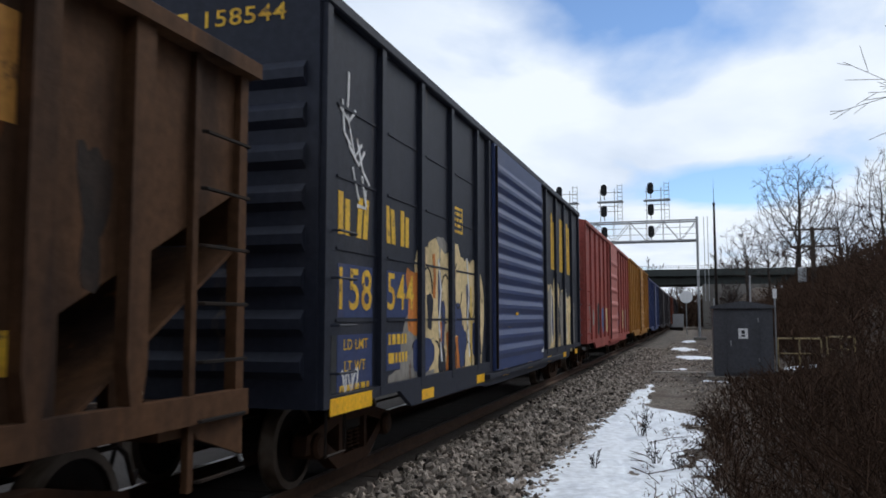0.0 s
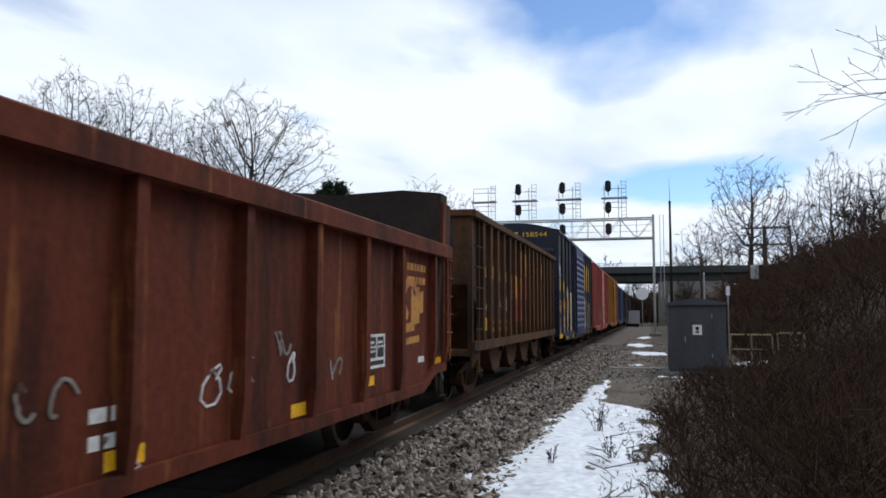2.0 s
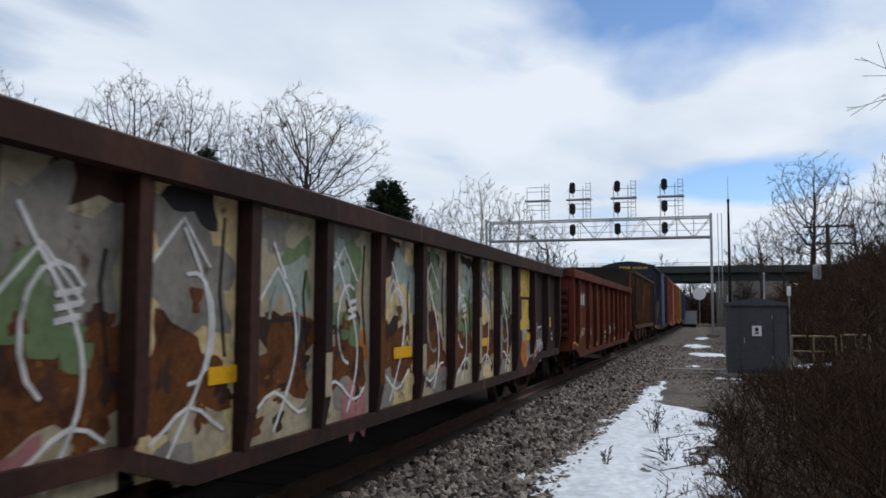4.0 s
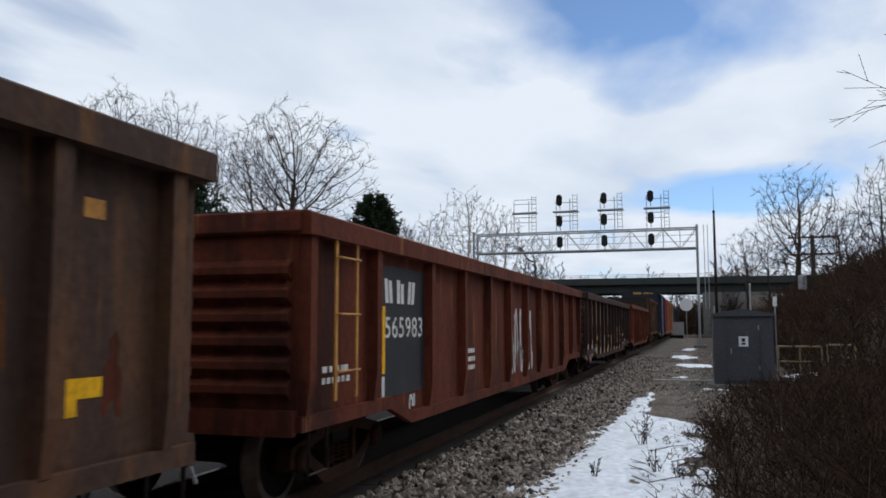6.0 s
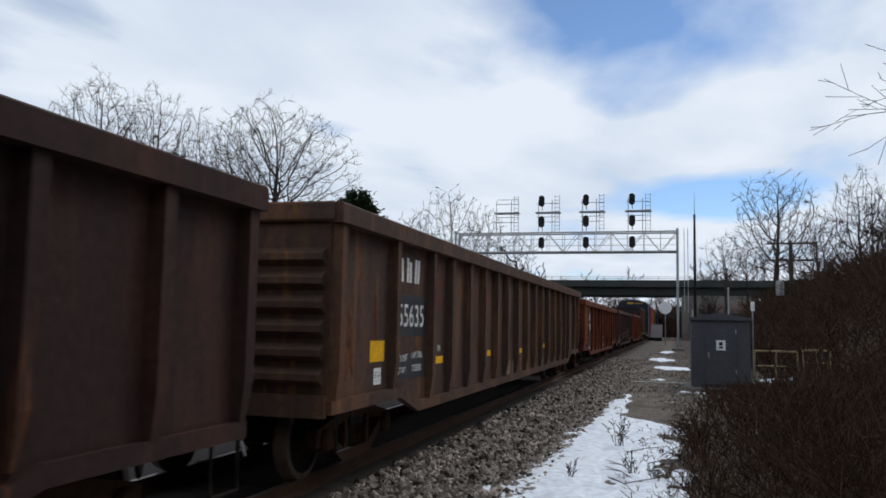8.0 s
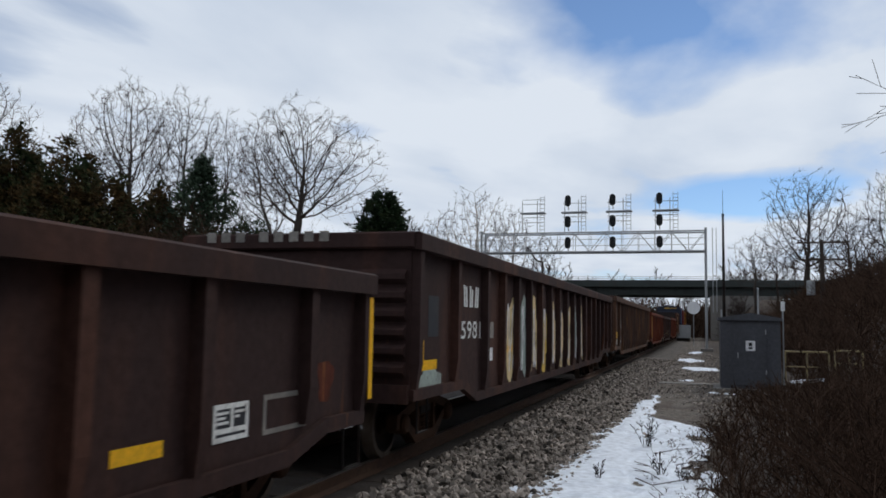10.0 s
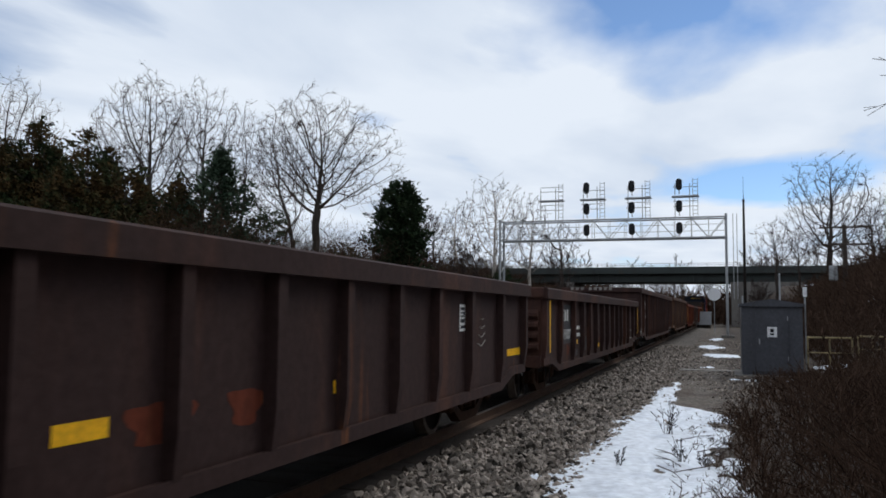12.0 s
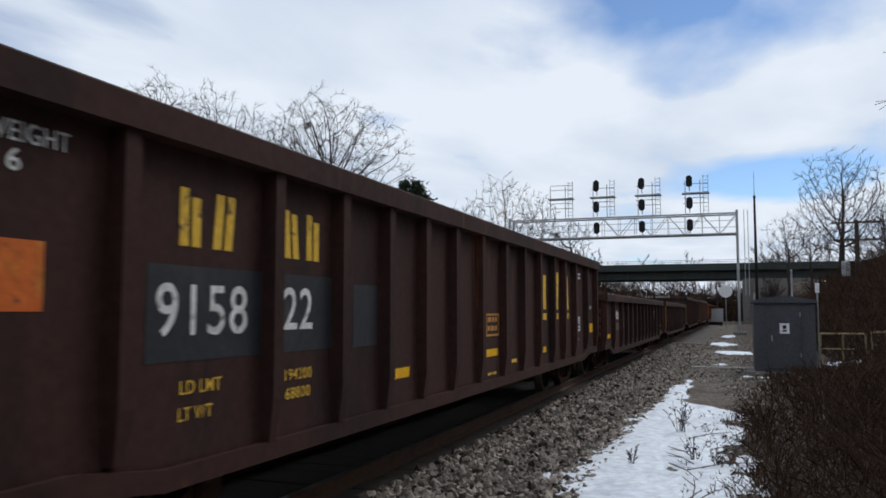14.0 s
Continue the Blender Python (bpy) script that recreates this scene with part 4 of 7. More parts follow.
for k, (cy, cz, w, h, mt) in enumerate(((-13.95, 1.85, 0.7, 0.75, "g_orange"), (-13.35, 1.95, 0.95, 1.15, "g_cream"), (-12.75, 2.05, 0.5, 1.0, "g_cream"), (-12.05, 2.0, 0.8, 1.1, "g_cream"), (-11.35, 2.0, 0.65, 1.1, "g_cream"), (-13.6, 1.15, 0.7, 0.5, "g_grey"),
                                       (-13.1, 1.2, 0.7, 0.5, "g_cream"), (-12.4, 1.15, 0.8, 0.6, "g_orange"), (-11.6, 1.1, 0.6, 0.5, "g_cream"), (-14.15, 1.1, 0.4, 0.7, "g_grey"), (-14.5, 0.98, 0.6, 0.25, "g_grey"),
                                       (-4.9, 1.7, 0.7, 1.3, "g_grey"), (-4.0, 1.7, 0.9, 1.4, "g_cream"), (-3.0, 1.65, 0.8, 1.3, "g_grey"), (-2.1, 1.6, 0.8, 1.2, "g_cream"), (-1.2, 1.5, 0.7, 1.1, "g_grey"))):
    spray(c, Y(cy), cz, w, h, mt, X, 100 + k, 0.004 + 0.0004 * (k % 5))
for k, (cy, cz, w, h) in enumerate(((-13.45, 1.75, 0.22, 0.45), (-12.9, 1.6, 0.16, 0.6), (-12.4, 2.05, 0.16, 0.4), (-11.7, 1.9, 0.16, 0.5), (-12.95, 1.12, 0.3, 0.4), (-12.0, 1.35, 0.42, 0.35), (-13.75, 1.25, 0.6, 0.35), (-4.4, 1.6, 0.2, 0.9), (-3.5, 1.5, 0.2, 0.8), (-2.5, 1.6, 0.2, 0.8), (-1.6, 1.4, 0.2, 0.7))):
    spray(c, Y(cy), cz, w, h, "blue_paint" if k % 2 else "black_paint", X, 200 + k, 0.008)
for k, y in enumerate((-13.9, -13.1, -12.55, -11.75, -11.1, -4.6, -3.4, -2.4, -1.5)):
    stroke(c, [(Y(y), 2.5 - 0.1 * (k % 3)), (Y(y + 0.1), 2.0), (Y(y + 0.02), 1.6), (Y(y + 0.14), 1.1)], 0.05, "g_white" if k % 2 else "g_black", X, 0.0095)
spray(c, Y(-12.95), 2.55, 0.4, 0.3, "g_grey", X, 91, 0.004)
# tall yellow mark on the far half
for k in range(3):
    marks(c, Y(-4.5 + 1.2 * k), 2.75, 0.75, 1.3, 1, "gold", X, k)
for k, (y, z) in enumerate(((-9.5, 1.5), (-8.9, 1.7), (-6.4, 0.95))):
    plate(c, Y(y), Y(y + 0.2), z, z + 0.12, "yellow" if k < 2 else "g_white", FACE + 0.05, "sticker", t=0.004)
plate(c, Y(-16.42), Y(-16.3), 1.0, 1.5, "grey_patch", FACE - 0.0, "placard_holder")

for q in range(4):
    part("end_mark", B().box(-0.5 + 0.17 * q, -0.38 + 0.17 * q, -HALF[now] - 0.047, -HALF[now] - 0.042, 4.34, 4.50), "gold", c)
end_lettering(c, "158544", 0.32, -HALF[now] - 0.042, 4.34, 0.16, "gold", 0.84)

now = "hop"
HALF[now] = 12.7 / 2
CAR[now] = c = hopper(5.2, 12.7, 3.54, "hopper_steel", "rusty brown open hopper car with faded gold lettering")
X = FACE - 0.09
RIBS = [-5.47 + 0.757 * q for q in range(15)]
for q in range(15):                          # dark patches paint shade beside every second rib, rust patches run beside the others
    spray(c, RIBS[q] - 0.30, 2.95 - 0.35 * (q % 3), 0.22, 0.8, "rust_flake" if q % 2 else "load", X, 900 + q, 0.0016, 0.25)
# faded two-row lettering, one broad flaking block between every two ribs
for q, (a0, a1) in enumerate(((-5.63, -5.25), (-4.95, -4.45), (-4.20, -3.72), (-3.50, -2.95), (-2.95, -2.55), (-2.38, -2.08))):
    marks(c, Y(a0 - 0.09), 2.60, (a1 - a0) / 0.9, 0.56, 1, "rust_gold", X, q, 0.1, RIBS if q % 2 else ())
for q, (a0, a1) in enumerate(((-5.62, -5.22), (-4.86, -4.36), (-4.14, -3.58), (-3.40, -3.0))):
    marks(c, Y(a0 - 0.09), 1.98, (a1 - a0) / 0.9, 0.55, 1, "rust_gold", X, q + 1, 0.1, RIBS if q % 2 else ())
for k, (y0, y1, z0, z1, mt) in enumerate(((-8.55, -8.05, 2.00, 2.55, "rust_gold"), (-7.92, -7.34, 1.98, 2.52, "rust_gold"), (-7.22, -6.62, 2.56, 3.17, "rust_gold"), (-6.45, -6.08, 2.58, 3.15, "rust_gold"), (-8.0, -7.36, 1.48, 1.96, "g_red"), (-7.18, -6.64, 2.00, 2.54, "g_red"), (-6.44, -6.05, 2.02, 2.52, "g_red"), (-7.2, -6.7, 1.5, 1.7, "g_red"))):
    plate(c, Y(y0 - 0.09), Y(y1 - 0.09), z0, z1, mt, X, "faded_emblem", 0.02 * (k % 3))
    across(c, Y(y0 - 0.15), Y(y1 - 0.03), z0, z1, mt, RIBS)
for y0, y1 in ((-7.12, -6.7), (-5.0, -4.66), (-3.55, -3.23)):
    plate(c, Y(y0), Y(y1), 1.30, 1.42, "yellow", X, "reflector_stripe")
plate(c, Y(-2.40), Y(-2.06), 1.38, 1.60, "gold", X, "yellow_square")
plate(c, Y(-11.58), Y(-11.14), 1.33, 1.58, "yellow", X + 0.003, "yellow_square")
plate(c, Y(-11.58), Y(-11.10), 1.61, 1.98, "grey_patch", X, "data_panel")
lettering(c, "MW", Y(-11.36), 1.73, 0.13, "white", 0.16, X + 0.003)
data_panel(c, Y(-3.02), 1.36, 0.32, 0.34, X)
for q, y in enumerate((-11.44, -10.67, -9.89, -9.11)):
    plate(c, Y(y - 0.17), Y(y + 0.27), 2.22, 2.80, "patch", X, "mark_panel")
    marks(c, Y(y - 0.09), 2.37, 0.22, 0.26, 1, "gold", X + 0.003, q, 0.1)
for q, (words, y) in enumerate((("91", -10.76), ("54", -9.95), ("98", -9.20))):
    plate(c, Y(y - 0.22), Y(y + 0.46), 1.59, 2.15, "grey_patch", X, "number_panel")
    lettering(c, words, Y(y - 0.09), 1.72, 0.32, "white", 0.45, X + 0.003)
    bars(c, Y(y - 0.09), 1.45, 0.38, 2, 0.16, "rust_gold", X, 3 + q)
# plain marks and figures on the rear end
e = HALF[now]
part("end_panel", B().box(-0.63, 1.15, -e - 0.010, -e - 0.002, 2.84, 3.38), "patch", c)
for q in range(4):
    part("end_mark", B().box(-0.38 + 0.24 * q, -0.22 + 0.24 * q, -e - 0.016, -e - 0.011, 3.18, 3.30), "g_grey", c)
end_lettering(c, "915498", -0.46, -e - 0.011, 2.98, 0.13, "white", 1.25)

now = "oxide"
HALF[now] = 15.2 / 2
CAR[now] = c = gondola(-9.4, 15.2, 2.72, "oxide_steel", [-15.1, -14.15, -12.36, -10.88, -9.42, -8.0, -6.58, -5.18, -3.78, -2.42, -0.8, -0.08], "oxide red gondola car streaked with rust", run_in=1.3)
X = FACE - 0.105
ladder(c, Y(-0.52), 0.95, 2.62, 6, "oxide_steel", FACE, 0.40)
data_panel(c, Y(-3.66), 1.02, 0.62, 0.40, X)
plate(c, Y(-3.8), Y(-3.42), 0.83, 0.94, "yellow", X, "reflector_stripe")
plate(c, Y(-0.68), Y(-0.1), 0.90, 1.0, "yellow", X, "reflector_stripe")
plate(c, Y(-15.05), Y(-14.08), 0.84, 0.95, "yellow", X, "reflector_stripe")
plate(c, Y(-1.55), Y(-1.25), 0.98, 1.06, "g_white", X, "sticker")
for q in (-12.27, -10.63, -8.3, -5.7):
    plate(c, Y(q), Y(q + 0.4), 0.72, 0.84, "gold" if q < -9 else "yellow", X, "reflector_stripe")
plate(c, Y(-13.93), Y(-12.78), 1.80, 2.26, "patch", X, "number_panel")
marks(c, Y(-13.86), 1.88, 1.08, 0.30, 3, "white", X + 0.003, 2)
lettering(c, "6047", Y(-13.98), 1.05, 0.23, "cream", 1.1, X)
lettering(c, "73", Y(-12.13), 1.05, 0.22, "cream", 0.53, X)
lettering(c, "LD LMT", Y(-10.9), 1.20, 0.075, "white", 0.42, X)
lettering(c, "LT WT", Y(-10.9), 1.07, 0.075, "white", 0.36, X)
for k, (a0, z0, a1, z1) in enumerate(((-2.3, 1.40, -1.75, 1.52), (-2.32, 1.24, -1.5, 1.33), (-1.9, 1.5, -1.5, 2.0), (-1.55, 1.65, -1.3, 1.95))):
    plate(c, Y(a0), Y(a1), z0, z1, "rust_gold", X, "faded_emblem", 0.03)
stroke(c, [(Y(-1.95 + 0.3 * math.cos(q)), 1.85 + 0.25 * math.sin(q)) for q in [0.3 + 0.4 * j for j in range(11)]], 0.13, "rust_gold", X)
bars(c, Y(-2.1), 2.25, 0.9, 2, 0.18, "rust_gold", X, 11)
for k, (y, z) in enumerate(((-9.0, 1.1), (-6.2, 1.3), (-5.0, 1.0))):
    scrawl(c, Y(y), z, 0.5, 0.2, 2, "g_grey", X, 0.025, 30 + k)
for loop_at, lz, lw, lh in ((-7.25, 0.98, 0.30, 0.30), (-6.85, 1.02, 0.40, 0.32), (-5.80, 1.05, 0.16, 0.26)):
    stroke(c, [(Y(loop_at + lw * (0.5 + 0.5 * math.sin(0.9 * j))), lz + lh * (0.5 + 0.5 * math.cos(0.7 * j + 0.6))) for j in range(11)], 0.018, "g_white", X)
bars(c, Y(-8.45), 1.02, 0.42, 2, 0.16, "white", X, 17)
stroke(c, [(Y(-8.2), 0.62), (Y(-8.1), 0.85), (Y(-7.95), 0.70), (Y(-8.15), 0.66), (Y(-7.92), 0.55)], 0.022, "g_white", X)
# scrap piled against the leading end
ld = B().prism([(-1.45, 1.06), (1.45, 1.06), (1.52, 3.50), (0.9, 3.57), (-0.2, 3.53), (-0.9, 3.60), (-1.45, 3.48)], "y", HALF[now] - 0.42, HALF[now] - 0.045)
part("scrap_wall", ld, "load", c, "dark scrap stacked above the rim")
part("scrap_post", B().prism([(1.40, 2.7), (1.54, 2.7), (1.56, 3.35), (1.42, 3.4)], "y", HALF[now] - 0.40, HALF[now] + 0.02), "oxide_steel", c)

now = "graffiti"
HALF[now] = 16.0 / 2
CAR[now] = c = gondola(-26.4, 16.0, 2.64, "dark_steel", [-15.9, -14.95, -13.85, -12.65, -11.45, -10.25, -9.0, -7.77, -6.6, -5.4, -4.15, -2.73, -1.44, -0.08], "sooty brown gondola car covered in sprayed paint")
r2 = random.Random(77)
ZONES = ((2.30, 0.35, ("dark_steel", "g_grey", "g_black", "g_grey")), (1.95, 0.6, ("g_grey", "g_green", "g_mint", "g_grey")), (1.60, 0.55, ("g_green", "g_grey", "g_cream", "g_ground")),
         (1.32, 0.5, ("rust_flake", "g_orange", "rust_flake", "dark_steel")), (1.10, 0.45, ("rust_flake", "dark_steel", "g_grey", "rust_flake")), (0.85, 0.4, ("g_ground", "g_pink", "g_grey", "g_cream")))
for k, y in enumerate((-15.55, -14.53, -13.38, -12.18, -10.98, -9.75, -8.52, -7.32, -6.13, -4.9)):
    plate(c, Y(y - 0.50), Y(y + 0.50), 0.66, 2.44, ("g_ground", "g_ground", "g_cream")[k % 3], X, "sprayed_ground", t=0.002)
    for j, (z, hh, tones) in enumerate(ZONES):
        for q in range(1 + (j % 2)):
            spray(c, Y(y + r2.uniform(-0.28, 0.28)), z + r2.uniform(-0.12, 0.12), r2.uniform(0.35, 0.75), hh * r2.uniform(0.7, 1.3), r2.choice(tones), X, 300 + 20 * k + 2 * j + q, 0.0028 + 0.0004 * j + 0.0002 * q, 0.24)
    # bold pale outlines: a long bow, a hook and a short bar
    ph = r2.uniform(-0.5, 0.5)
    stroke(c, [(Y(y + 0.30 * math.sin(0.30 * j + ph) - 0.1), 0.75 + 0.12 * j) for j in range(13)], 0.030, "g_white", X)
    stroke(c, [(Y(y + 0.24 * math.cos(0.45 * j + ph * 4)), 1.55 + 0.36 * math.sin(0.45 * j + ph * 4)) for j in range(9)], 0.028, "g_white" if k % 3 else "g_mint", X, 0.010)
    stroke(c, [(Y(y + 0.34), 2.3 - 0.3 * (k % 2)), (Y(y + 0.30), 1.8), (Y(y + 0.38), 1.35)], 0.022, "g_black", X, 0.0105)
    spray(c, Y(y - 0.05), 1.22, 0.85, 0.50, "rust_flake", X, 1700 + k, 0.0054, 0.30)
    stroke(c, [(Y(y - 0.42 + 0.10 * j), 2.25 - 0.10 * abs(j - 3) - 0.25 * (k % 2)) for j in range(7)], 0.024, "g_white", X, 0.0102)
    stroke(c, [(Y(y - 0.40 + 0.13 * j), 0.95 - 0.10 * math.sin(0.9 * j + k)) for j in range(7)], 0.026, "g_white", X, 0.0108)
    if k % 3 == 1:
        for q in range(3):
            stroke(c, [(Y(y - 0.02), 1.60 + 0.07 * q), (Y(y + 0.16), 1.63 + 0.07 * q)], 0.035, "g_white", X, 0.011)
            spray(c, Y(y - 0.3 + 0.22 * q), 1.62 - 0.08 * q, 0.24, 0.26, "g_green", X, 480 + 3 * k + q, 0.0062, 0.05)
    for q in range(7):          # flakes of bare rust through the paint
        spray(c, Y(y + r2.uniform(-0.4, 0.4)), r2.uniform(0.8, 1.75), r2.uniform(0.05, 0.2), r2.uniform(0.05, 0.22), ("rust_flake", "dark_steel")[q % 2], X, 600 + 8 * k + q, 0.0068, 0.3)
for q in (-14.95, -13.85, -12.65, -11.45, -10.25, -9.0, -7.77, -6.6, -5.4):   # paint that runs on over the ribs
    across(c, q + HALF[now] - 0.1, q + HALF[now] + 0.1, 0.95, 1.2 + 0.5 * r2.random(), r2.choice(("rust_flake", "g_grey", "dark_steel", "g_ground")), [q + HALF[now]], 0.06)
for k, (y, z, w, h) in enumerate(((-3.34, 2.2, 0.75, 0.5), (-3.34, 1.7, 0.55, 0.4), (-3.36, 1.45, 0.75, 0.18))):
    plate(c, Y(y - w / 2), Y(y + w / 2), z - h / 2, z + h / 2, "g_yellow", X, "sprayed_letter", t=0.006)
spray(c, Y(-3.2), 1.05, 1.0, 0.6, "g_mint", X, 71, 0.004)
spray(c, Y(-2.5), 1.05, 0.35, 0.7, "g_pink", X, 72, 0.004)
spray(c, Y(-2.35), 1.38, 0.3, 0.25, "g_pink", X, 73, 0.005)
spray(c, Y(-3.4), 0.95, 0.5, 0.5, "g_orange", X, 74, 0.006)
b = [(-2.32, 1.12), (-1.90, 1.14), (-1.88, 1.40), (-2.28, 1.38), (-2.32, 1.12)]
stroke(c, [(Y(p), q) for p, q in b], 0.025, "g_white", X)
stroke(c, [(Y(-2.1), 1.14), (Y(-2.09), 1.38)], 0.015, "g_white", X)
scrawl(c, Y(-2.5), 0.90, 0.75, 0.2, 5, "g_white", X, 0.022, 81)
scrawl(c, Y(-2.48), 0.72, 0.6, 0.16, 4, "g_white", X, 0.022, 82)
plate(c, Y(-1.27), Y(-0.82), 1.37, 1.57, "gold", X, "yellow_square")
stroke(c, [(Y(-1.2), 1.42), (Y(-1.05), 1.5), (Y(-1.0), 1.4), (Y(-0.9), 1.53)], 0.02, "g_black", X, 0.006)
bars(c, Y(-0.75), 1.2, 0.12, 2, 0.1, "white", X, 4)
for y0, y1 in ((-9.85, -9.3), (-6.48, -6.02), (-3.3, -2.95), (-13.2, -12.6)):
    plate(c, Y(y0), Y(y1), 1.17, 1.29, "yellow", X + 0.012, "reflector_stripe")

now = "ladder"
HALF[now] = 16.9 / 2
CAR[now] = c = gondola(-43.9, 16.9, 2.62, "oxide_steel", [-16.8, -15.3, -13.5, -12.0, -10.5, -9.05, -7.55, -6.1, -4.6, -3.1, -1.5, -0.08], "rusty red gondola car with a black number panel")
ladder(c, Y(-16.5), 1.0, 2.52, 3, "rust_gold", FACE, 0.46)
plate(c, Y(-15.12), Y(-13.72), 0.90, 2.30, "patch", X, "number_panel")
marks(c, Y(-15.02), 1.90, 1.05, 0.26, 3, "white", X + 0.003, 2)
lettering(c, "565983", Y(-15.04), 1.53, 0.23, "white", 1.24, X + 0.003)
for y, z0, z1 in ((-15.12, 1.15, 1.86), (-11.98, 0.88, 1.36), (-9.15, 0.95, 1.45), (-5.9, 1.0, 1.5), (-2.6, 1.0, 1.6)):
    plate(c, Y(y), Y(y + 0.09), z0, z1, "yellow", X + 0.004, "reflector_stripe")
plate(c, Y(-15.12), Y(-15.04), 0.86, 1.12, "g_white", X + 0.004, "sticker")
scrawl(c, Y(-14.25), 0.72, 0.16, 0.14, 2, "g_white", X + 0.003, 0.03, 5)
bars(c, Y(-16.55), 1.24, 0.6, 2, 0.1, "white", X, 7)
bars(c, Y(-11.8), 1.26, 0.5, 3, 0.12, "white", X, 8)
for k in range(3):
    scrawl(c, Y(-8.95 + 0.75 * k), 0.8, 0.7, 1.15, 3, "g_white", X, 0.04, 90 + k)
scrawl(c, Y(-9.0), 0.85, 1.3, 0.5, 4, "g_grey", X, 0.05, 99)

now = "long"
HALF[now] = 20.7 / 2
CAR[now] = c = gondola(-62.3, 20.7, 2.81, "brown_steel", [-20.6, -18.95, -17.46, -16.5, -15.42, -14.35, -13.35, -12.4, -11.3, -10.2, -9.15, -8.15, -7.11, -6.02, -4.87, -3.75, -2.89, -1.28, -0.3], "long rust-stained brown gondola car with white numbers")
plate(c, Y(-18.82), Y(-17.72), 0.98, 1.28, "patch", X, "data_panel")
plate(c, Y(-18.85), Y(-17.66), 1.50, 2.0, "patch", X, "number_panel")
marks(c, Y(-18.82), 2.16, 0.92, 0.30, 3, "white", X, 2)
lettering(c, "55635", Y(-18.82), 1.62, 0.28, "white", 1.02, X + 0.003)
lettering(c, "LD LMT", Y(-18.80), 1.20, 0.085, "white", 0.36, X + 0.003)
lettering(c, "LT WT", Y(-18.78), 1.05, 0.085, "white", 0.28, X + 0.003)
lettering(c, "147700", Y(-18.27), 1.22, 0.085, "white", 0.42, X + 0.003)
lettering(c, "72300", Y(-18.25), 1.06, 0.085, "white", 0.38, X + 0.003)
lettering(c, "M W", Y(-17.28), 1.27, 0.10, "white", 0.32, X)
for y0, y1, z0, z1 in ((-17.30, -16.82, 1.11, 1.21), (-14.10, -13.66, 1.11, 1.21), (-11.0, -10.52, 1.07, 1.17), (-4.62, -4.16, 1.12, 1.23), (-7.68, -7.28, 1.11, 1.21), (-19.72, -19.27, 1.23, 1.46)):
    plate(c, Y(y0), Y(y1), z0, z1, "yellow", X, "reflector_stripe")
plate(c, Y(-4.24), Y(-4.1), 1.10, 1.22, "patch", X, "patch")
data_panel(c, Y(-3.68), 1.15, 0.46, 0.30, X)
b = B().prism([(Y(-1.46), 1.17), (Y(-1.15), 1.18), (Y(-1.15), 1.27), (Y(-0.96), 1.27), (Y(-0.96), 1.38), (Y(-1.46), 1.38)], "x", X, X + 0.004)
part("yellow_emblem", b, "yellow", c)
plate(c, Y(-3.6), Y(-3.3), 1.95, 2.45, "rust_gold", X, "faded_emblem", 0.04)
plate(c, Y(-1.15), Y(-0.98), 2.25, 2.36, "rust_gold", X, "faded_emblem")
plate(c, Y(-3.1), Y(-2.85), 1.05, 1.13, "g_grey", X, "sticker")
data_panel(c, Y(-19.6), 0.98, 0.22, 0.18, X)
for k in range(4):
    stroke(c, [(Y(-7.2 + 0.8 * k), 1.9), (Y(-7.1 + 0.8 * k), 1.6), (Y(-7.15 + 0.8 * k), 1.3)], 0.014, "grey_patch", X)
stroke(c, [(Y(-6.9), 1.75), (Y(-6.75), 1.5), (Y(-6.6), 1.35), (Y(-6.4), 1.2), (Y(-6.3), 0.95), (Y(-6.35), 0.75)], 0.016, "rust_flake", X)

drip = random.Random(12)
for k in range(16):             # pale runs of wash down the lower sheets
    y, z1 = -12.1 + 1.5 * drip.random() + (0.0 if k % 4 else 3.0), drip.uniform(0.85, 1.1)
    stroke(c, [(Y(y), z1), (Y(y + 0.012), z1 - 0.15), (Y(y - 0.008), drip.uniform(0.62, 0.72))], drip.uniform(0.014, 0.04), ("g_grey", "g_ground")[k % 2], X, 0.003)
for k in range(26):             # rust blooms and scuffs
    spray(c, Y(-20.2 + 0.77 * k + drip.uniform(-0.2, 0.2)), drip.uniform(0.8, 2.2), drip.uniform(0.08, 0.35), drip.uniform(0.15, 0.7), ("rust_flake", "oxide_steel", "dark_steel")[k % 3], X, 2000 + k, 0.002, 0.3)

now = "long2"
HALF[now] = 20.6 / 2
CAR[now] = c = gondola(-84.6, 20.6, 2.70, "dark_steel", [-20.5, -18.96, -17.41] + [-16.3 + 1.08 * k for k in range(14)] + [-1.15, -0.08], "long dark gondola car with pale sprayed letters")
marks(c, Y(-18.55), 1.90, 0.85, 0.30, 3, "white", X, 2)
lettering(c, "5981", Y(-18.68), 1.46, 0.25, "white", 1.02, X)
plate(c, Y(-17.25), Y(-16.85), 1.45, 1.7, "g_grey", X, "faded_number")
plate(c, Y(-17.2), Y(-16.9), 1.1, 1.3, "g_white", X, "sticker")
part("yellow_emblem", B().prism([(Y(-20.45), 1.10), (Y(-19.75), 1.10), (Y(-19.75), 1.22), (Y(-20.25), 1.22), (Y(-20.25), 1.46), (Y(-20.45), 1.46)], "x", X, X + 0.004), "yellow", c)
plate(c, Y(-20.1), Y(-19.7), 1.5, 2.0, "patch", X, "patch")
spray(c, Y(-20.0), 0.98, 0.9, 0.25, "g_mint", X, 61, 0.003)
plate(c, Y(-15.9), Y(-15.5), 1.2, 1.32, "yellow", X, "reflector_stripe")
